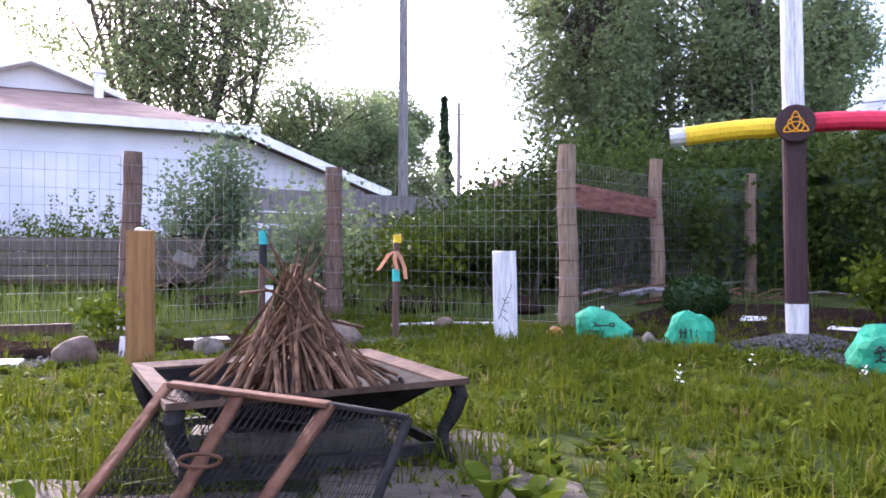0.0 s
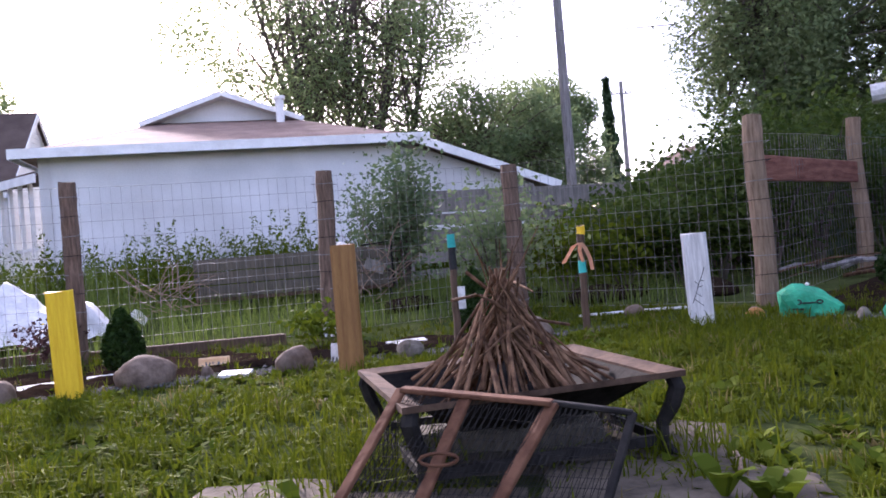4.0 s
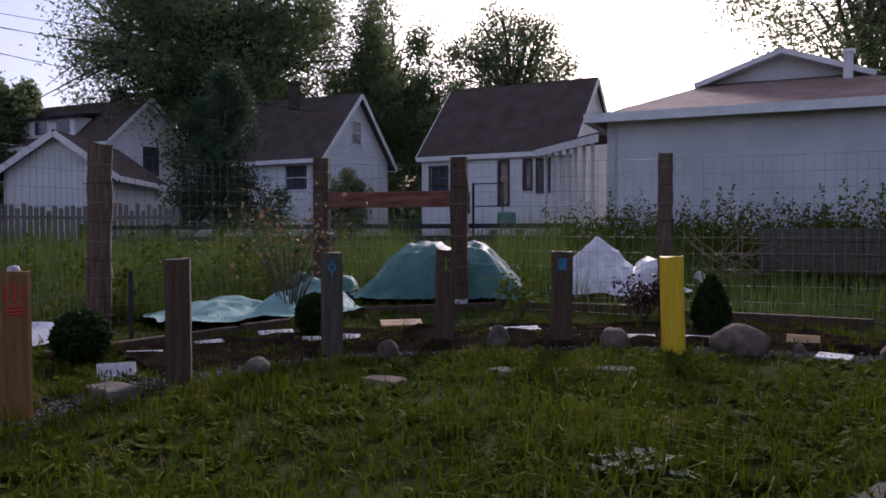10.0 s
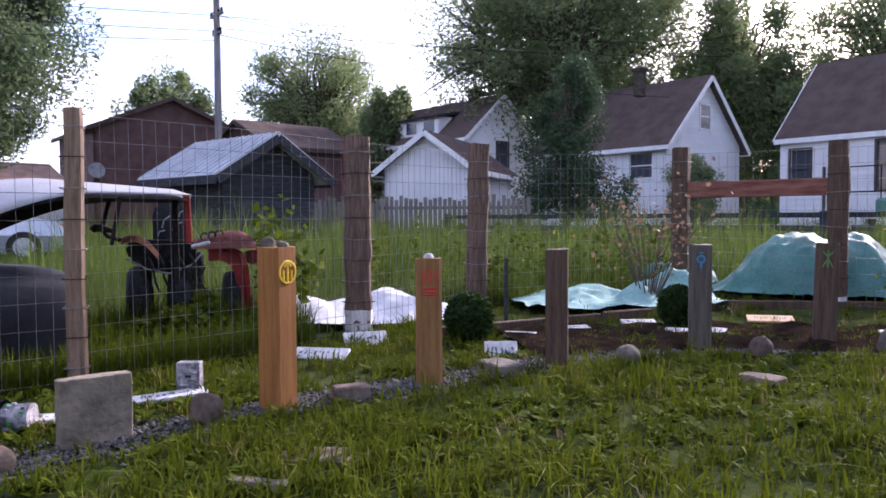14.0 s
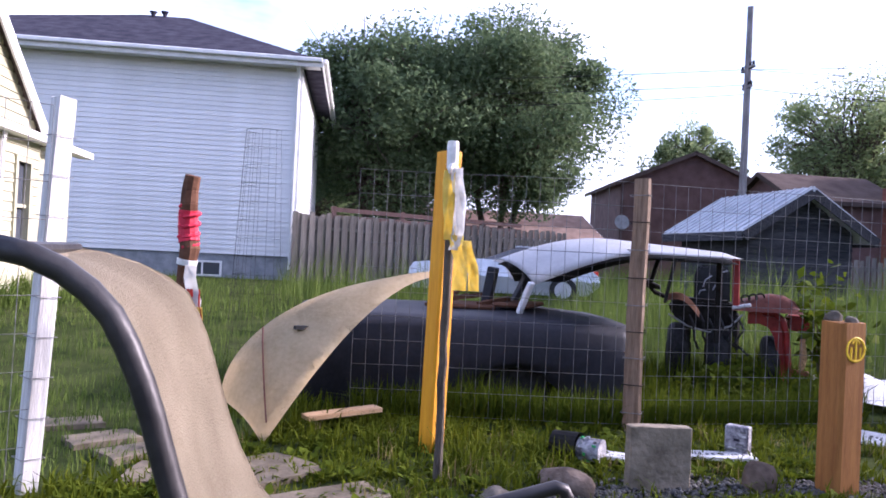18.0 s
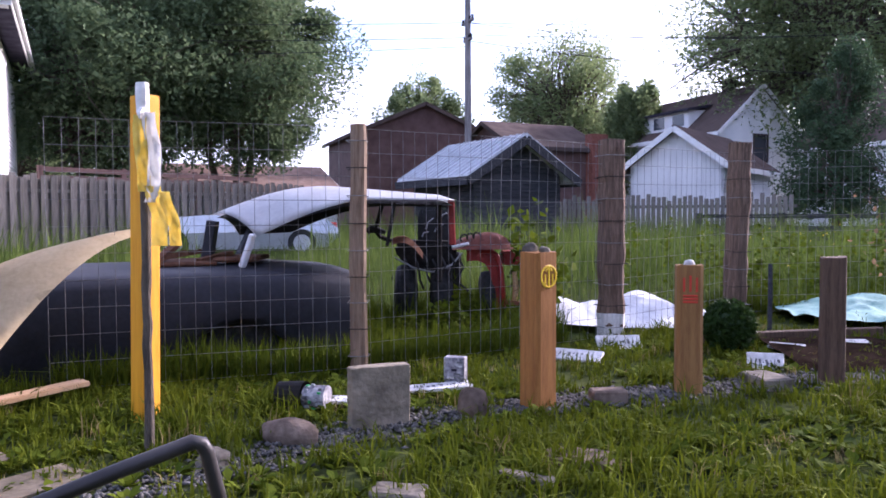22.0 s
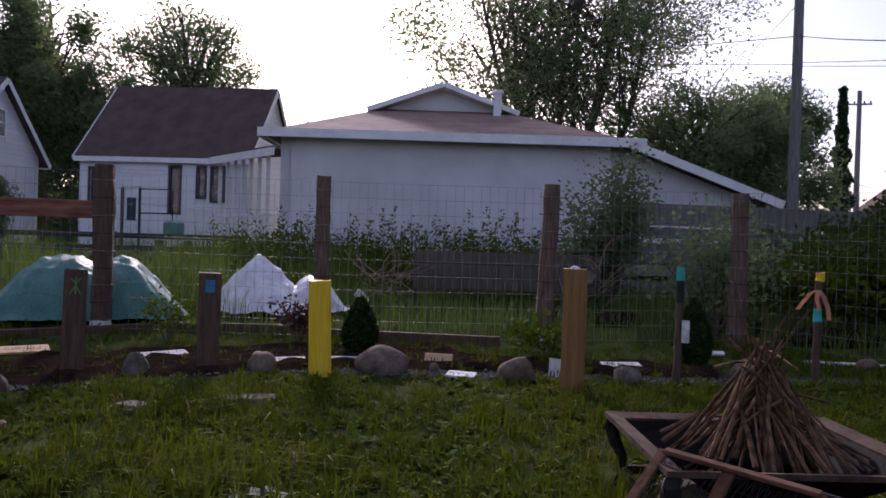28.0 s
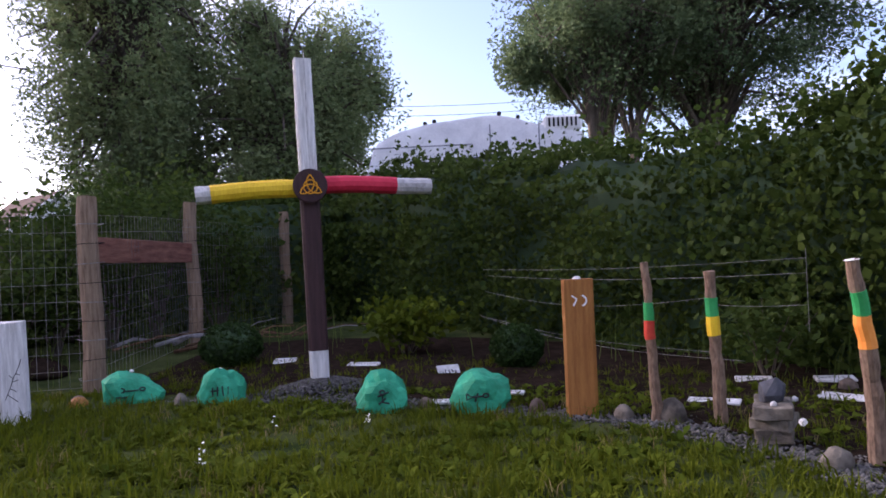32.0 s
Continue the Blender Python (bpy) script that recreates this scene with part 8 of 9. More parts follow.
t = thing("scrap_car", (-4.58, -3.15, -0.03), 114, "black rusted car body without wheels, grass growing round it", "car")
bm = bmesh.new()
NL = 22
secs = []
for k in range(NL + 1):
    u = k / NL
    x = -0.28 + 2.08 * u
    h = 0.60 - 0.03 * max(0.2 - u, 0) / 0.2 - 0.035 * max(u - 0.8, 0) / 0.2
    bul = 0.05 * math.sin(math.pi * min(max(u, 0), 1)) ** 0.5
    arch = 0.30 * math.sqrt(max(1 - ((x - 1.05) / 0.34) ** 2, 0))
    ring = [(x, -0.02 - bul * 0.5, max(0.02, arch)), (x, -0.05 - bul, max(0.16, arch + 0.03)), (x, -0.06 - bul, 0.34), (x, -0.045 - bul, h - 0.075), (x, -0.01 - bul, h - 0.022), (x, 0.07 - bul, h), (x, 0.5, h + 0.015), (x, 1.0, h + 0.015), (x, 1.3, h), (x, 1.4, h - 0.1), (x, 1.42, 0.05)]
    secs.append([bm.verts.new(q) for q in ring])
for r, s in zip(secs, secs[1:]):
    for j in range(10):
        bm.faces.new((r[j], s[j], s[j + 1], r[j + 1]))
bm.faces.new(secs[0])
bm.faces.new(secs[-1][::-1])
bmesh.ops.recalc_face_normals(bm, faces=bm.faces)
part("body", bm, M["car_black"], t, "dull black body shell", smooth=True)
# black disc filling the empty wheel arch in place of its shadow
bm = bmesh.new()
tube(bm, [(1.05, 0.02, 0.13), (1.05, 0.2, 0.13)], 0.25, 20)
part("wheel_well", bm, M["rubber"], t)
bm = bmesh.new()
box(bm, (0.82, 0.62, 0.625), (0.36, 0.5, 0.03), bevel=0.01)
part("dash_tray", bm, M["rust"], t, "rusty open interior tray")
for k, (p, q) in enumerate([((0.55, 0.5, 0.62), (0.82, 0.42, 0.70)), ((0.7, 0.9, 0.64), (1.05, 0.8, 0.70)), ((0.9, 0.45, 0.64), (1.12, 0.6, 0.68)), ((0.62, 0.36, 0.63), (0.78, 0.6, 0.74))]):
    bm = bmesh.new()
    beam(bm, p, q, 0.05, 0.03)
    part("interior_rib", bm, M["rust"], t)


def roofpanel(u, v):
    """Roof shell: u from the cut rear edge to the front end, v from the near side over the crown to the far side."""
    y0 = -2.11 - 0.42 * math.sin(min(v / 0.5, 1) * math.pi / 2)
    y = y0 + (-0.9 - y0) * u
    k = min(max((y + 2.55) / 1.65, 0), 1)
    crown = 0.89 + 0.20 * math.sin(min(k / 0.45, 1) * math.pi / 2) - 0.07 * max(k - 0.5, 0) / 0.5 - 0.03 * max(k - 0.94, 0) / 0.06
    edge = 0.765 + 0.225 * math.sin(min(max((y + 2.11) / 0.75, 0), 1) * math.pi / 2) - 0.02 * max(k - 0.6, 0)
    w = abs(v - 0.5) / 0.5
    return (-5.2 - 1.15 * v, y, crown - (crown - edge) * w**2.2)


t = thing("car_roof", (0, 0, 0), 0, "dull white car roof with pillars, propped over the scrap car", "car part")
rp = part("roof_panel", sheet(roofpanel, 30, 16, 0.022), M["car_white"], t, smooth=True)
# the lining's black also puts in the shade under the roof
part("headliner", sheet(lambda u, v: tuple(Vector(roofpanel(0.02 + 0.96 * u, 0.03 + 0.94 * v)) - Vector((0, 0, 0.035))), 24, 12, 0.008), M["black"], rp, "dark lining under the roof, black for the shade there too")
for p, q, w, m, lab in (((-5.18, -2.13, 0.78), (-5.22, -2.21, 0.58), 0.045, "car_white", "white windscreen pillar"), ((-5.5, -2.46, 0.86), (-5.5, -2.50, 0.62), 0.09, "car_black", "black pillar stub"), ((-6.2, -2.35, 0.86), (-6.1, -2.45, 0.6), 0.06, "car_black", ""),
                        ((-5.25, -1.28, 0.97), (-5.25, -1.33, 0.70), 0.03, "iron", ""), ((-5.5, -0.93, 0.99), (-5.5, -0.92, 0.70), 0.06, "car_red", "red door pillar"), ((-6.2, -1.0, 0.98), (-6.2, -1.0, 0.4), 0.06, "iron", "")):
    bm = bmesh.new()
    beam(bm, p, q, w, w * 0.7, 0.006)
    part("pillar", bm, M[m], t, lab)
bm = bmesh.new()
box(bm, (-5.6, -2.3, 0.615), (0.5, 0.26, 0.03), bevel=0.012)
part("roof_rest", bm, M["rust"], t, "rusty tray the roof rests on")

def slab(outline, x0, x1):
    """A panel cut to an outline in (y, z), from x0 to x1."""
    bm = bmesh.new()
    a = [bm.verts.new((x0, y, z)) for y, z in outline]
    b = [bm.verts.new((x1, y, z)) for y, z in outline]
    n = len(a)
    bm.faces.new(a[::-1])
    bm.faces.new(b)
    for k in range(n):
        bm.faces.new((a[k], a[(k + 1) % n], b[(k + 1) % n], b[k]))
    bmesh.ops.recalc_face_normals(bm, faces=bm.faces)
    return bm


def hoop(c, axis, r, w, name, mat, parent, label=""):
    """A rounded tyre of radius r and width w."""
    bm = bmesh.new()
    c, a = Vector(c), Vector(axis)
    tube(bm, [c - a * w / 2, c - a * w * 0.4, c - a * w * 0.2, c + a * w * 0.2, c + a * w * 0.4, c + a * w / 2], [r * 0.8, r * 0.94, r, r, r * 0.94, r * 0.8], 24)
    return part(name, bm, M[mat], parent, label)


t = thing("garden_tractor", (-6.6, -0.9, 0), 0, "stripped garden tractor with rusty hood, red fender and black seat", "tractor")
bm = slab([(-0.45, 0.66), (-0.38, 0.70), (-0.2, 0.69), (0.0, 0.69), (0.05, 0.64), (0.02, 0.55), (-0.05, 0.49), (-0.17, 0.45), (-0.3, 0.47), (-0.42, 0.56)], -0.22, 0.12)
bmesh.ops.bevel(bm, geom=bm.edges[:], offset=0.025, segments=2, affect="EDGES")
part("hull", bm, M["iron"], t, "black greasy hull")
bm = slab([(-0.265, 0.66), (-0.265, 0.90), (-0.23, 0.95), (-0.05, 0.955), (-0.01, 0.92), (0.0, 0.66)], -0.16, -0.08)
bmesh.ops.bevel(bm, geom=bm.edges[:], offset=0.018, segments=2, affect="EDGES")
sb = part("seat_back", bm, M["black"], t, "black seat back with its highlights drawn on")
# thin grey strokes drawn on the black back as its highlights
for y0, z0, y1, z1 in ((-0.2, 0.78, -0.14, 0.87), (-0.13, 0.76, -0.06, 0.82), (-0.08, 0.86, -0.03, 0.91), (-0.23, 0.72, -0.18, 0.76)):
    bm = bmesh.new()
    tube(bm, [(-0.075, y0, z0), (-0.07, (y0 + y1) / 2 - 0.015, (z0 + z1) / 2 + 0.01), (-0.075, y1, z1)], 0.006, 5)
    part("tear", bm, M["foundation"], sb)
for y, x in ((-0.36, 0.0), (-0.08, 0.02)):
    w = hoop((x - 0.05, y, 0.25), (0, 1, 0), 0.25, 0.17, "wheel", "rubber", t)
    hoop((x - 0.05, y, 0.25), (0, 1, 0), 0.12, 0.185, "rim", "iron", w)
for k in range(7):
    bm = bmesh.new()
    c = Vector((0.13, -0.36 + 0.07 * k, 0.55 + 0.02 * (k % 3)))
    tube(bm, [c, c + Vector((0.05, 0.03, -0.06)), c + Vector((0.03, 0.06 - 0.015 * k, -0.16 - 0.02 * (k % 2))), c + Vector((-0.02, 0.07, -0.25))], 0.009, 6)
    part("hose", bm, M["rubber"], t)
bm = bmesh.new()
tube(bm, [(0.16, -0.44, 0.57), (0.17, -0.3, 0.49), (0.17, -0.15, 0.455), (0.16, 0.0, 0.51), (0.14, 0.08, 0.6)], 0.007, 6)
part("cable", bm, M["foundation"], t)
part("bent_panel", sheet(lambda u, v: (0.2 + 0.06 * v, -0.46 + 0.24 * u, 0.715 - 0.04 * u - 0.07 * u * u + 0.05 * math.sin(3.1 * u) - 0.05 * v), 8, 3, 0.006), M["rust"], t, "bent dull brown metal panel", smooth=True)
bm = bmesh.new()
beam(bm, (0.2, 0.0, 0.645), (0.2, 0.13, 0.675), 0.03, 0.025, 0.006)
part("trim_strip", bm, M["car_white"], t, "pale trim strip")
bm = bmesh.new()
tube(bm, [(0.3, -0.526, 0.966), (0.3, -0.55, 0.87), (0.3, -0.577, 0.775), (0.28, -0.54, 0.73), (0.26, -0.46, 0.70)], 0.017, 8)
part("lever", bm, M["iron"], t)
bm = bmesh.new()
tube(bm, [(0.3, -0.64, 0.77), (0.3, -0.61, 0.79), (0.3, -0.57, 0.785), (0.3, -0.5, 0.765)], [0.02, 0.03, 0.026, 0.015], 10)
part("knob", bm, M["rubber"], t)
CREST = [(0.0, 0.665), (0.06, 0.70), (0.16, 0.73), (0.28, 0.757), (0.37, 0.748), (0.44, 0.71), (0.485, 0.645)]


def tractor_hood(u, v):
    k = min(int(u * 6), 5)
    f = u * 6 - k
    y, z = (CREST[k][i] + (CREST[k + 1][i] - CREST[k][i]) * f for i in (0, 1))
    return (-0.3 + 0.44 * v, y, 0.625 + (z - 0.625) * (1 - abs(2 * v - 1) ** 3))


part("hood", sheet(tractor_hood, 18, 12, 0.01), M["car_rust"], t, "rusty red domed hood", smooth=True)
for k in range(3):
    bm = bmesh.new()
    tube(bm, [(0.05, 0.1 + 0.05 * k + 0.03 * math.cos(q * 0.5), 0.71 + 0.008 * k + 0.03 * math.sin(q * 0.5)) for q in range(10)], 0.007, 6)
    part("spring", bm, M["iron"], t)
FEN = [(0.12, 0.615), (0.24, 0.632), (0.32, 0.625), (0.37, 0.59), (0.40, 0.5), (0.415, 0.35), (0.425, 0.13)]
INN = [(0.335, 0.13), (0.325, 0.33), (0.305, 0.44), (0.265, 0.51), (0.2, 0.535), (0.12, 0.53)]
part("fender", slab(FEN + INN, 0.02, 0.05), M["car_red"], t, "dark red fender side")
part("fender_top", sheet(lambda u, v: (-0.3 + 0.36 * v, *[FEN[min(int(u * 6), 5)][i] + (FEN[min(int(u * 6), 5) + 1][i] - FEN[min(int(u * 6), 5)][i]) * (u * 6 - min(int(u * 6), 5)) for i in (0, 1)]), 18, 3, 0.01), M["car_red"], t, smooth=True)
bm = bmesh.new()
tube(bm, [(0.06, y - 0.018, z - 0.015) for y, z in FEN[1:]], 0.024, 8)
part("fender_band", bm, M["car_red"], t, "rolled red fender edge", smooth=True)
w = hoop((-0.12, 0.29, 0.22), (0, 1, 0), 0.22, 0.12, "wheel", "rubber", t)
bm = slab([(0.41, 0.5), (0.41, 0.60), (0.5, 0.605), (0.545, 0.57), (0.54, 0.48)], -0.3, 0.0)
bmesh.ops.bevel(bm, geom=bm.edges[:], offset=0.012, segments=2, affect="EDGES")
part("nose", bm, M["car_red"], t)
bm = bmesh.new()
tube(bm, [(-0.02, 0.5, 0.2), (-0.02, 0.515, 0.3), (-0.03, 0.505, 0.44)], [0.02, 0.026, 0.018], 8)
part("lamp_stay", bm, M["fresh_plank"], t, "pale bare stay")
bm = bmesh.new()
beam(bm, (0.0, 0.43, 0.2), (0.02, 0.55, 0.19), 0.05, 0.035, 0.008)
part("bracket", bm, M["car_rust"], t)
bm = bmesh.new()
box(bm, (-0.55, 0.0, 0.3), (0.12, 0.2, 0.55), bevel=0.02)
part("frame_leg", bm, M["iron"], t)

# silver sedan
t = thing("silver_car", (-17.99, -5.4, 0.0), 101, "silver sedan parked beyond the meadow", "car")
bm = bmesh.new()
cs = [(-2.15, 0.62, 0.45), (-2.05, 0.78, 0.2), (-1.2, 0.88, 0.17), (-0.7, 0.92, 0.17), (0.3, 0.92, 0.17), (1.2, 0.9, 0.17), (1.9, 0.82, 0.2), (2.15, 0.62, 0.42)]
rg = [[bm.verts.new((x, s * 0.84 * k, zz)) for s, k, zz in ((-1, 0.94, lo), (-1, 1.0, (lo + hi) / 2), (-1, 0.93, hi), (1, 0.93, hi), (1, 1.0, (lo + hi) / 2), (1, 0.94, lo))] for x, hi, lo in cs]
for r, s in zip(rg, rg[1:]):
    for k in range(6):
        bm.faces.new((r[k], s[k], s[(k + 1) % 6], r[(k + 1) % 6]))
bm.faces.new(rg[0])
bm.faces.new(rg[-1][::-1])
bmesh.ops.recalc_face_normals(bm, faces=bm.faces)
part("body", bm, M["car_silver"], t, smooth=False)
bm = bmesh.new()
cs = [(-0.5, 0.88, 0.78), (0.3, 1.22, 0.6), (0.8, 1.22, 0.6), (1.5, 0.88, 0.78)]
lo = [bm.verts.new((x, s * 0.76, 0.9)) for x, _, _ in (cs[0], cs[-1]) for s in (-1, 1)]
hi = [bm.verts.new((x, s * w, zz)) for x, zz, w in (cs[1], cs[2]) for s in (-1, 1)]
for q in ((lo[0], lo[1], hi[1], hi[0]), (lo[3], lo[2], hi[2], hi[3]), (hi[0], hi[1], hi[3], hi[2]), (lo[0], hi[0], hi[2], lo[2]), (lo[1], lo[3], hi[3], hi[1])):
    bm.faces.new(q)
bmesh.ops.recalc_face_normals(bm, faces=bm.faces)
part("cabin_glass", bm, M["glass"], t, "dark cabin windows")
bm = bmesh.new()
box(bm, (0.55, 0, 1.23), (0.6, 1.18, 0.04), bevel=0.015)
part("roof", bm, M["car_silver"], t)
for x in (-1.35, 1.35):
    for s in (-1, 1):
        bm = bmesh.new()
        tube(bm, [(x, s * 0.66, 0.3), (x, s * 0.85, 0.3)], 0.31, 18)
        w = part("wheel", bm, M["rubber"], t)
        bm = bmesh.new()
        tube(bm, [(x, s * 0.84, 0.3), (x, s * 0.865, 0.3)], 0.19, 14)
        part("rim", bm, M["car_silver"], w)
for s in (-1, 1):
    bm = bmesh.new()
    box(bm, (2.06, s * 0.62, 0.68), (0.12, 0.3, 0.14), bevel=0.02)
    part("tail_lamp", bm, M["lamp_red"], t)

# white van behind the hedge
t = thing("white_van", (8.36, 9.5, -0.21), -39, "tall white delivery van behind the hedge", "van")
bm = bmesh.new()
prof = [(-2.0, 0.3), (-2.0, 2.35), (-1.82, 3.02), (-1.45, 3.22), (-0.9, 3.34), (0.05, 3.43), (0.4, 3.38), (0.8, 3.24), (1.5, 3.15), (1.55, 0.3)]
L = [[bm.verts.new((x, s * (0.98 if zz < 2.5 else 0.86), zz)) for x, zz in prof] for s in (-1, 1)]
for k in range(len(prof)):
    j = (k + 1) % len(prof)
    bm.faces.new((L[0][k], L[0][j], L[1][j], L[1][k]))
bm.faces.new(L[0][::-1])
bm.faces.new(L[1])
bmesh.ops.recalc_face_normals(bm, faces=bm.faces)
bmesh.ops.bevel(bm, geom=bm.edges[:], offset=0.05, segments=2, affect="EDGES")
part("body", bm, M["car_white"], t)
bm = bmesh.new()
box(bm, (-1.93, 0, 2.5), (0.08, 1.5, 0.75), Matrix.Rotation(radians(14), 4, "Y"))
part("windscreen", bm, M["glass"], t)
bm = bmesh.new()
box(bm, (-0.35, -0.975, 2.5), (0.75, 0.03, 0.5), bevel=0.01)
part("side_window", bm, M["glass"], t)
bm = bmesh.new()
box(bm, (-1.7, -1.04, 2.45), (0.2, 0.12, 0.3), bevel=0.03)
part("mirror", bm, M["black"], t)
bm = bmesh.new()
box(bm, (-1.05, -0.985, 2.95), (1.6, 0.015, 0.02))
part("body_crease", bm, M["foundation"], t)
for x in (0.03, 0.8):
    bm = bmesh.new()
    box(bm, (x, -0.955, 2.0), (0.02, 0.05, 2.5))
    part("panel_seam", bm, M["foundation"], t)
for x, zz in ((-1.0, 3.36), (-0.85, 3.39), (0.2, 3.47), (0.5, 3.40)):
    bm = bmesh.new()
    tube(bm, [(x, -0.7, zz), (x, 0.7, zz)], 0.035, 8)
    part("roof_bar", bm, M["iron"], t)
bm = bmesh.new()
box(bm, (1.2, -0.4, 3.25), (0.6, 0.9, 0.24), bevel=0.03)
vent = part("roof_vent", bm, M["trim"], t)
for k in range(7):
    bm = bmesh.new()
    box(bm, (0.98 + 0.07 * k, -0.855, 3.26), (0.03, 0.02, 0.14))
    part("vent_slot", bm, M["iron"], vent)
for x in (-1.3, 0.9):
    for s in (-0.85, 0.85):
        bm = bmesh.new()
        tube(bm, [(x, s - 0.1, 0.34), (x, s + 0.1, 0.34)], 0.34, 16)
        part("wheel", bm, M["rubber"], t)


# ---- tarps over heaps ----
def tarp(name, x, y, rz, sx, sy, top, mat, label, seed, n=56, fold=1.0, steep=2.6, smooth=True):
    """A draped sheet: top(u, v) is the heap's height for u, v in -1..1; its sides fall steeply to a creased hem."""
    bm = bmesh.new()
    g = []
    for i in range(n + 1):
        row = []
        for j in range(n + 1):
            u, v = 2 * i / n - 1, 2 * j / n - 1
            # round the corners of the sheet
            cu, cv = u * math.sqrt(1 - 0.42 * v * v), v * math.sqrt(1 - 0.42 * u * u)
            ed = 1 + 0.10 * noise.noise(Vector((cu * 2.4, cv * 2.4, seed)))
            px, py = cu * sx / 2 * ed, cv * sy / 2 * ed
            q = min((abs(u) ** steep + abs(v) ** steep) ** (1 / steep), 1)
            zz = top(cu, cv) * max(1 - q**3.2, 0) ** 0.6
            c = fold * (0.07 * (1 - abs(noise.noise(Vector((px * 2.4, py * 2.4, seed))) * 2.2)) + 0.035 * (1 - abs(noise.noise(Vector((px * 6, py * 6, seed + 4))) * 2.2)))
            c += fold * 0.025 * math.sin(11 * math.atan2(cv, cu) + seed + 3 * noise.noise(Vector((px * 3, py * 3, 1)))) * q
            row.append(bm.verts.new((px, py, max(zz + c * min(1, 0.35 + zz * 2.5), 0) + 0.012)))
        g.append(row)
    for i in range(n):
        for j in range(n):
            bm.faces.new((g[i][j], g[i + 1][j], g[i + 1][j + 1], g[i][j + 1]))
    solo(name, bm, M[mat], (x, y, zg(x, y) + 0.02), rz, label, "tarp", smooth=smooth)


def hump(u, v, bumps):
    return max(h * math.exp(-(((u - a) / ru) ** 2) - ((v - b) / rv) ** 2) for a, b, ru, rv, h in bumps)


tarp("green_tarp", -6.42, 4.77, 46, 1.9, 1.2, lambda u, v: 0.52 * math.exp(-abs((u - 0.08) / 0.82) ** 4) - 0.07 * math.exp(-(((u - 0.12) / 0.16) ** 2)) - 0.05 * abs(v), "tarp_green", "teal tarp draped over a long heap beyond the fence", 1, 64, 0.85, 5.0)
tarp("pale_tarp", -6.72, 2.80, 78, 1.95, 1.25, lambda u, v: hump(u, v, [(0.6, 0.2, 0.35, 0.6, 0.26), (-0.3, 0.2, 0.5, 0.5, 0.10), (0.15, -0.3, 0.3, 0.3, 0.13)]), "tarp_pale", "pale teal tarp lying flat and crumpled in the grass", 2)
tarp("green_tarp", -7.55, 4.05, 60, 0.8, 0.6, lambda u, v: 0.17, "tarp_green", "edge of a teal tarp in the grass", 7, 24)
tarp("white_tarp", -5.3, 6.35, 34, 1.5, 1.2, lambda u, v: max(0.49 * max(1 - math.hypot((u + 0.3) / 0.85, v / 1.0) ** 1.1, 0) * 1.05, 0.30 * math.exp(-(((u - 0.5) / 0.35) ** 4))), "tarp_white", "white tarp over a pointed heap in the meadow", 3, fold=0.9)
tarp("white_tarp", -6.72, 0.40, 78, 1.75, 1.0, lambda u, v: hump(u, v, [(0.25, 0.2, 0.42, 0.7, 0.20), (-0.15, 0.1, 0.4, 0.6, 0.12), (-0.6, 0.0, 0.45, 0.7, 0.17), (0.75, 0.0, 0.4, 0.6, 0.14)]), "tarp_white", "crumpled white tarp lying by the fence", 4, 64, 0.36)

rnd = random.Random(5)
# twigs and logs by the round gate posts
t = thing("brush_pile", (2.9, 7.6, zg(2.9, 7.6)), 0, "heap of grey branches and offcuts at the gate", "branches")
for k in range(26):
    a = Vector((rnd.uniform(-1.3, 1.2), rnd.uniform(-0.5, 0.6), rnd.uniform(0.0, 0.12)))
    an = rnd.uniform(-0.6, 0.6)
    d = Vector((math.cos(an), math.sin(an), rnd.uniform(-0.05, 0.2))) * rnd.uniform(0.3, 0.9)
    bm = bmesh.new()
    r = rnd.choice([0.007, 0.01, 0.022])
    tube(bm, [a, a + d * 0.5 + Vector((0, 0, 0.04)), a + d], [r, r * 0.9, r * 0.6], 6)
    part("branch", bm, M["stick" if k % 4 else "pole"], t)

# plank, flower pot and printed tin behind the block
bm = bmesh.new()
beam(bm, (-0.21, 0, 0.03), (0.21, 0, 0.05), 0.1, 0.025, 0.003)
solo("plank", bm, M["fresh_plank"], (-4.14, -2.89, 0.03), 140, "short fresh pine plank lying in the grass", "plank")
t = thing("plant_pot", (-4.06, -1.64, 0.06), 75, "black plastic pot lying on its side with a printed sleeve", "pot")
bm = bmesh.new()
tube(bm, [(-0.13, 0, 0.0), (0.0, 0, 0.0)], [0.062, 0.07], 18, False)
bmesh.ops.solidify(bm, geom=bm.faces[:], thickness=0.003)
part("pot", bm, M["black"], t)
bm = bmesh.new()
tube(bm, [(0.0, 0, 0.0), (0.11, 0, 0.0)], [0.05, 0.055], 18)
sv = part("printed_sleeve", bm, M["card_print"], t)
rnd = random.Random(32)
for k in range(16):
    bm = bmesh.new()
    an = radians(-80 + 11 * k)
    box(bm, (rnd.uniform(0.015, 0.09), -0.052 * math.cos(an), 0.052 * math.sin(an)), (rnd.uniform(0.012, 0.035), 0.012, 0.014))
    part("printed_patch", bm, M[("ink", "foundation", "tape_green", "foundation")[k % 4]], sv)
t = thing("printed_carton", (-4.46, -0.935, 0), 70, "upright white carton with dark printed pictures", "carton")
bm = bmesh.new()
box(bm, (0, 0, 0.0825), (0.11, 0.06, 0.165), bevel=0.004)
part("carton", bm, M["card_print"], t)
rnd = random.Random(31)
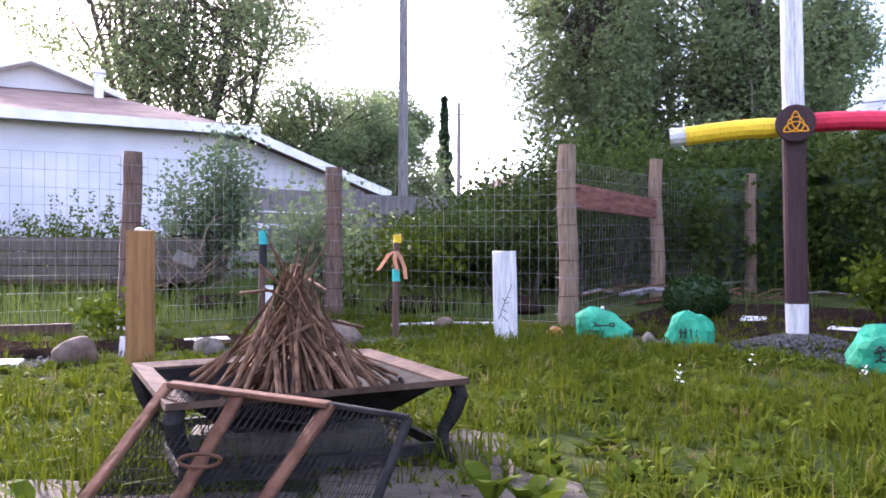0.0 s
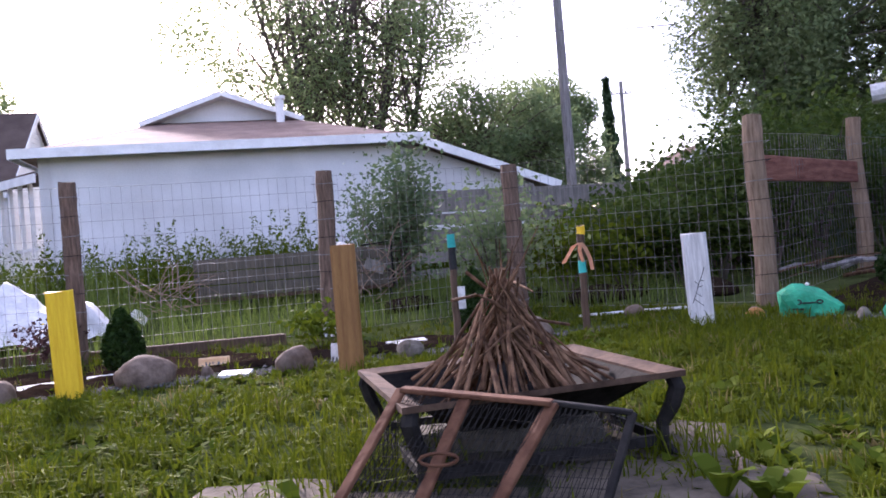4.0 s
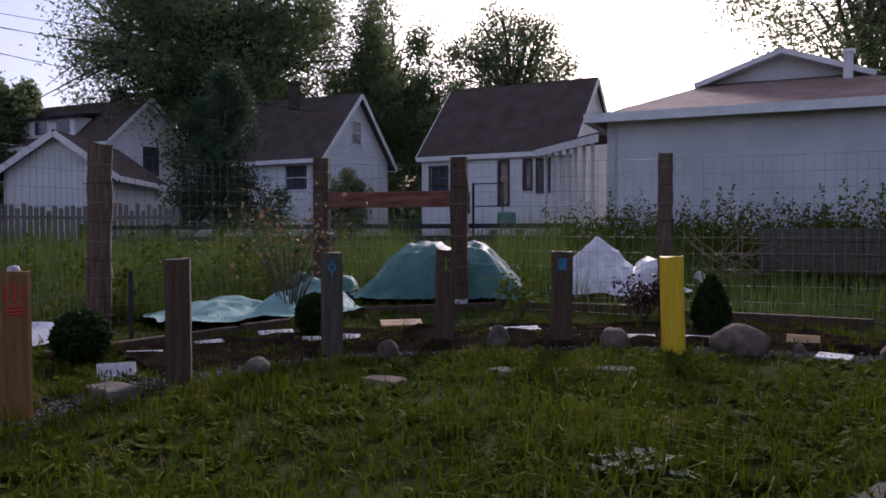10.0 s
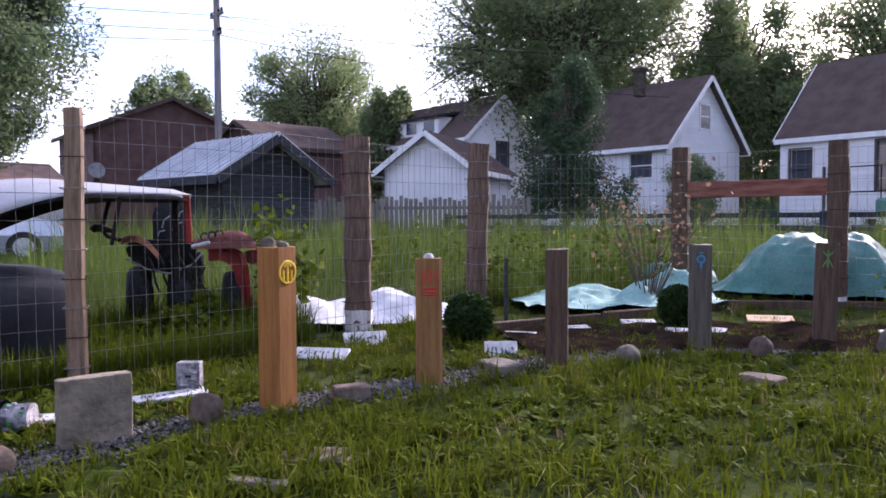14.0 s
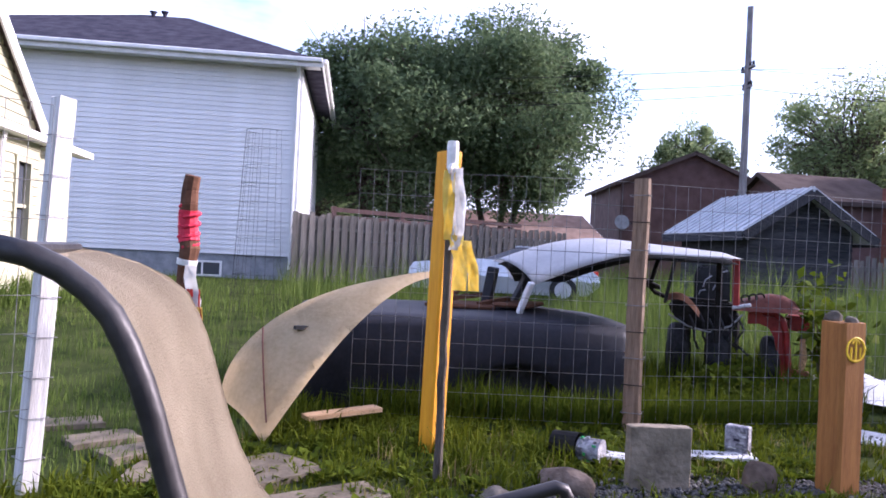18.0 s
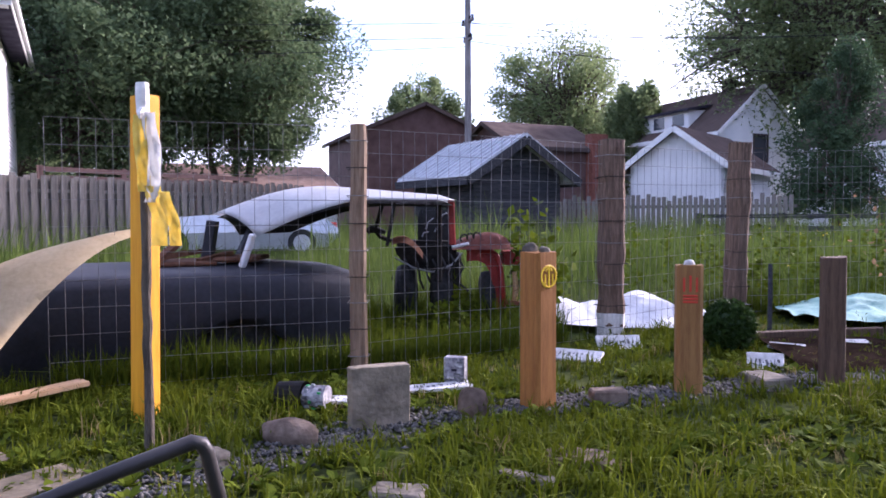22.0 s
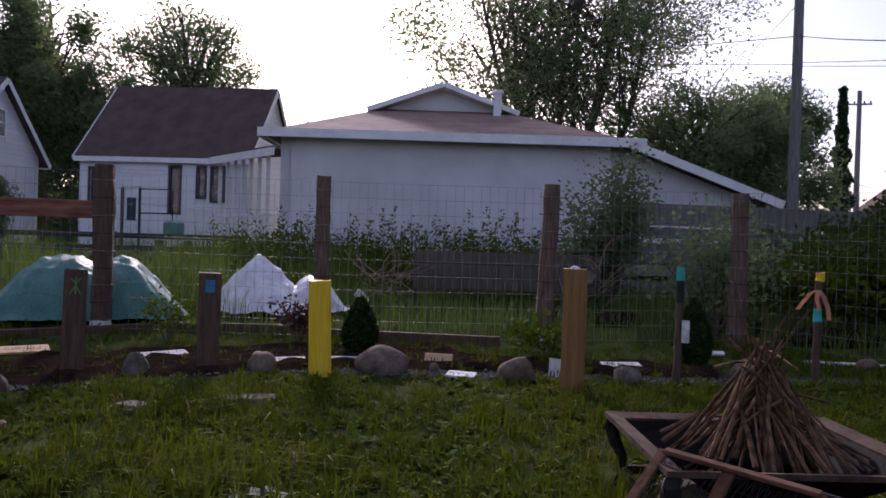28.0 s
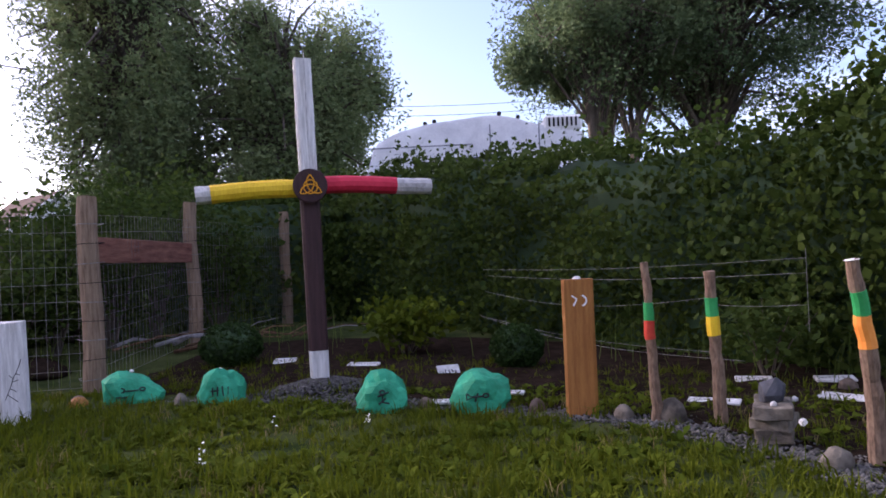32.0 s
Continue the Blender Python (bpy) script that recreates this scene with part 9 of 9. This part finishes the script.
for k in range(7):
    bm = bmesh.new()
    box(bm, (rnd.uniform(-0.035, 0.035), -0.031, 0.02 + 0.02 * k), (rnd.uniform(0.015, 0.045), 0.002, rnd.uniform(0.008, 0.016)))
    part("printed_patch", bm, M[("ink", "shingle_grey", "sign")[k % 3]], t)

# ---- fences behind ----
def board_fence(a, b, h, w, name, label, z=0.0, gap=0.012, mat="fence_board", ragged=0.03, vertical=True, rails=3, double=False):
    A, B = Vector((*a, 0)), Vector((*b, 0))
    L = (B - A).length
    rz = math.degrees(math.atan2(B.y - A.y, B.x - A.x))
    t = thing(name, (*a, z), rz, label, "fence")
    rnd = random.Random(int(L * 100))
    if vertical:
        n = int(L / (w + gap))
        mesh = None
        for k in range(n):
            if mesh is None:
                bm = bmesh.new()
                box(bm, (0, 0, h / 2), (w, 0.02, h))
                ob = part("board", bm, M[mat], t)
                mesh = ob.data
            else:
                ob = new("board", mesh)
                ob.parent = t
            ob.location, ob.scale = (w / 2 + k * (w + gap), rnd.uniform(-0.006, 0.006), 0), (1, 1, 1 + rnd.uniform(-ragged, ragged))
        for k in range(n - 1 if double else 0):
            ob = new("board", mesh)
            ob.parent = t
            ob.location, ob.scale = (w + gap / 2 + k * (w + gap), 0.085, 0), (1, 1, 1 + rnd.uniform(-ragged, ragged) - 0.02)
        for zz in (0.25 * h, 0.8 * h):
            bm = bmesh.new()
            box(bm, (L / 2, 0.035, zz), (L, 0.04, 0.08))
            part("rail", bm, M[mat], t)
    else:
        for k in range(rails):
            bm = bmesh.new()
            zz = h - w / 2 - k * (w + gap)
            beam(bm, (0, rnd.uniform(-0.01, 0.01), zz + rnd.uniform(-0.05, 0.05)), (L, 0, zz + rnd.uniform(-0.05, 0.05)), 0.03, w * rnd.uniform(0.8, 1.1))
            part("rail_board", bm, M[mat], t)
        for k in range(int(L / 2.2) + 1):
            bm = bmesh.new()
            box(bm, (min(k * 2.2, L), 0.05, h / 2), (0.12, 0.1, h + 0.1))
            part("fence_stake", bm, M[mat], t)


board_fence((-17.4, -10.75), (-24.3, -4.9), 1.75, 0.14, "board_fence", "grey weathered board-on-board fence by the white house", 0.1, 0.085, double=True)
board_fence((-21.3, 2.4), (-18.9, 7.8), 1.25, 0.1, "picket_fence", "low weathered picket fence before the small garage", 0.1, 0.03, ragged=0.08)
board_fence((-19.0, 5.4), (-9.5, 11.3), 1.0, 0.10, "rail_fence", "sagging weathered rail fence along the meadow", -0.12, 0.12, "log", vertical=False)
# old flat trailer with board sides
A, B = Vector((-4.5, 8.0, 0)), Vector((-2.25, 8.55, 0))
t = thing("board_trailer", A, math.degrees(math.atan2(0.55, 2.25)), "old low trailer with grey board sides on thin iron legs", "trailer")
for k in range(3):
    bm = bmesh.new()
    box(bm, (1.16, 0, 0.42 + 0.155 * k), (2.3, 0.03, 0.145), bevel=0.004)
    part("side_board", bm, M["grey_wood"], t)
bm = bmesh.new()
box(bm, (1.16, 0.55, 0.33), (2.3, 1.1, 0.05))
part("bed", bm, M["brown_wood"], t)
for x in (0.05, 0.5, 0.62, 1.7, 2.26):
    bm = bmesh.new()
    box(bm, (x, 0.03, 0.24), (0.035, 0.035, 0.56))
    part("leg", bm, M["iron"], t)
bm = bmesh.new()
tube(bm, [(1.95, -0.03, 0.82), (2.3, -0.03, 0.85), (2.3, -0.03, 0.1)], 0.012, 6)
part("handle_bar", bm, M["iron"], t)
bm = bmesh.new()
beam(bm, (1.98, -0.06, 0.62), (2.2, -0.06, 0.52), 0.02, 0.13)
part("loose_board", bm, M["fence_board"], t, "tilted pale board")


def brush(x, y, w, h, n, seed, label):
    """A loose heap of bare bent twigs."""
    rnd = random.Random(seed)
    t = thing("brush_pile", (x, y, zg(x, y)), 0, label, "brush", "piles of bare brush")
    for k in range(n):
        bm = bmesh.new()
        a = Vector((rnd.uniform(-w, w) * 0.5, rnd.uniform(-0.25, 0.25), rnd.uniform(0.02, h * 0.55)))
        d = Vector((rnd.uniform(-1, 1), rnd.uniform(-0.4, 0.4), rnd.uniform(-0.15, 0.7))).normalized() * rnd.uniform(0.3, 0.65)
        side = Vector((rnd.uniform(-0.12, 0.12), 0, rnd.uniform(-0.02, 0.14)))
        r = rnd.uniform(0.004, 0.009)
        b, c = a + d * 0.5 + side, a + d
        c.z = min(max(c.z, 0.03), h)
        b.z = min(max(b.z, 0.03), h)
        tube(bm, [a, a.lerp(b, 0.6) + side * 0.25, b, c], [r, r * 0.9, r * 0.75, r * 0.3], 5)
        tube(bm, [b, b.lerp(c, 0.5) + side * 0.9], [r * 0.6, r * 0.2], 4)
        part("branch", bm, M["round_wood"], t)


brush(-4.75, 7.75, 0.7, 0.72, 34, 401, "loose pile of pale bare twigs by the old trailer")
brush(-2.4, 8.25, 0.5, 1.05, 22, 402, "pale bare branches heaped against the trailer's end")
bent = sheet(lambda u, v: (0.2 * u, 0.08 * v, 0.10 - 0.12 * u * u + 0.08 * v), 6, 2, 0.01)
solo("bent_board", bent, M["trim"], (-5.1, 7.6, zg(-5.1, 7.6) + 0.01), -15, "bent white board lying in the grass by the brush", "board")
board_fence((-2.5, 10.9), (1.6, 13.6), 1.6, 0.18, "board_fence", "grey board fence beside the garage", 0.0, 0.012, vertical=False, rails=7)
board_fence((-20.0, -10.9), (-25.0, -6.6), 2.05, 0.12, "deck_railing", "brown wooden deck railing behind the board fence", 0.1, 0.08, "brown_house", vertical=False, rails=2)

# porch beside the white house
t = thing("porch", (-14.9, 17.2, 0), -28, "white-posted porch with a low sloping roof", "porch")
bm = bmesh.new()
beam(bm, (1.7, -0.2, 3.15), (1.7, 2.2, 3.45), 4.0, 0.1)
part("porch_roof", bm, M["shingle"], t)
bm = bmesh.new()
beam(bm, (-0.3, -0.22, 3.05), (3.7, -0.22, 3.05), 0.05, 0.2)
part("porch_beam", bm, M["trim"], t)
for k in range(7):
    bm = bmesh.new()
    box(bm, (0.0 + 0.5 * k, 0, 1.5), (0.08, 0.08, 3.0))
    part("porch_post", bm, M["trim"], t)
for k in range(16):
    bm = bmesh.new()
    box(bm, (0.1 + 0.2 * k, 0.0, 1.05), (0.04, 0.04, 0.8))
    part("baluster", bm, M["trim"], t)
bm = bmesh.new()
box(bm, (1.6, 0, 1.47), (3.3, 0.07, 0.06))
part("handrail", bm, M["trim"], t)
# gable return of the white house's right end: iron stair rail in front of it
t = thing("stair_rail", (-17.3, 16.6, 0), 18, "thin dark metal stair rail before the white house", "railing")
for p, q in (((0, 0, 0.8), (0, 0, 2.2)), ((1.0, 0, 0.8), (1.0, 0, 2.2)), ((0, 0, 2.2), (1.0, 0, 2.2)), ((0, 0, 1.5), (1.0, 0, 1.5))):
    bm = bmesh.new()
    tube(bm, [p, q], 0.02, 6)
    part("rail_tube", bm, M["iron"], t)
# teal barrel by the meadow
t = thing("water_drum", (-12.4, 12.6, 0.0), 0, "small teal drum standing on a board in the meadow", "drum")
bm = bmesh.new()
tube(bm, [(0, 0, 0.85), (0, 0, 0.9), (0, 0, 1.15), (0, 0, 1.2)], [0.2, 0.22, 0.22, 0.16], 16)
part("drum", bm, M["tarp_green"], t)
bm = bmesh.new()
box(bm, (0, 0, 0.8), (1.0, 0.35, 0.06))
part("shelf_board", bm, M["raw_grey"], t)
for s in (-0.4, 0.4):
    bm = bmesh.new()
    box(bm, (s, 0, 0.39), (0.08, 0.2, 0.78))
    part("shelf_leg", bm, M["fence_board"], t)


# ---- utility poles and lines ----
def pole(x, y, h, r, label, arms=()):
    t = thing("utility_pole", (x, y, zg(x, y)), 0, label, "pole")
    bm = bmesh.new()
    tube(bm, [(0, 0, -0.2), (0, 0, h / 2), (0, 0, h)], [r * 1.15, r, r * 0.8], 12)
    part("shaft", bm, M["pole"], t)
    for zz, w, rz in arms:
        bm = bmesh.new()
        c, s = math.cos(radians(rz)), math.sin(radians(rz))
        beam(bm, (-w * c, -w * s, zz), (w * c, w * s, zz), 0.1, 0.08)
        am = part("crossarm", bm, M["pole"], t)
        for k in (-0.9, -0.4, 0.4, 0.9):
            bm = bmesh.new()
            tube(bm, [(k * w * c, k * w * s, zz + 0.03), (k * w * c, k * w * s, zz + 0.16)], 0.04, 8)
            part("insulator", bm, M["iron"], am)


pole(0.3, 23.8, 11.0, 0.15, "tall grey wooden utility pole behind the garden")
pole(-26.6, 0.2, 9.3, 0.115, "tall grey utility pole with line hardware beyond the shed", [(7.3, 0.45, 20), (6.7, 0.3, 20)])
pole(4.05, 44.6, 9.4, 0.14, "distant thin utility pole with crossarm", [(8.7, 0.6, 10)])


def line(a, b, sag, r=0.010, label="dark overhead cable sagging between poles"):
    A, B = Vector(a), Vector(b)
    bm = bmesh.new()
    tube(bm, [A.lerp(B, k / 24) - Vector((0, 0, 4 * sag * (k / 24) * (1 - k / 24))) for k in range(25)], r, 5)
    solo("overhead_cable", bm, M["black"], label=label, category="cable", group="overhead cables")


line((0.3, 23.8, 6.4), (-33, 20, 9.0), 0.4)
line((0.3, 23.8, 6.35), (26, 21.5, 7.6), 0.9)
line((0.3, 23.8, 6.45), (26, 21.2, 7.9), 0.8)
line((0.3, 23.8, 8.2), (-6, 60, 12.0), 0.4)
line((0.3, 23.8, 7.22), (2.41, 15.80, 4.89), 0.05, 0.014)
line((0.3, 23.8, 7.22), (-13.82, 26.20, 7.99), 0.15, 0.014)
line((-26.6, 0.2, 6.9), (-29, -45, 9.5), 0.8)
line((-26.6, 0.2, 6.6), (-29, -45, 9.0), 1.0)
line((-26.6, 0.2, 7.4), (-30, -45, 10.5), 0.8)
line((-26.6, 0.2, 7.4), (-33, 20, 9.0), 0.6)
line((-26.6, 0.2, 7.0), (-30, 42, 10.5), 1.0)
line((-26.6, 0.2, 7.4), (-30, 42, 11.2), 1.0)
line((-26.6, 0.2, 6.8), (-24.6, 16, 5.2), 0.3, 0.012)

# white tall roll of spare wire standing at the fence's free end
t = thing("wire_roll", (-5.53, -4.30, 0.02), 210, "tall curled end of a wire mesh roll", "wire")
bm = bmesh.new()
for k in range(11):
    an = radians(20 + 22 * k)
    tube(bm, [(0.22 * math.cos(an), 0.22 * math.sin(an), 0.0), (0.14 * math.cos(an), 0.14 * math.sin(an), 1.78)], 0.0013, 3, False)
for q in range(14):
    rq = 0.22 - 0.08 * q / 13
    tube(bm, [(rq * math.cos(radians(20 + 22 * k)), rq * math.sin(radians(20 + 22 * k)), 0.01 + 0.136 * q) for k in range(11)], 0.0013, 3, False)
part("wire_mesh", bm, M["iron"], t)
# chimneys on the far houses
for x, y, z0, h, w in ((-25.9, 15.6, 5.4, 0.95, 0.32), (-35.3, 12.5, 6.1, 0.75, 0.45)):
    t = thing("brick_chimney", (x, y, z0), 20, "pale brick chimney on a brown roof", "chimney")
    bm = bmesh.new()
    box(bm, (0, 0, h / 2), (w, w, h))
    part("shaft", bm, M["slab"], t)
    bm = bmesh.new()
    box(bm, (0, 0, h + 0.05), (w + 0.12, w + 0.12, 0.1))
    part("cap", bm, M["slab"], t)
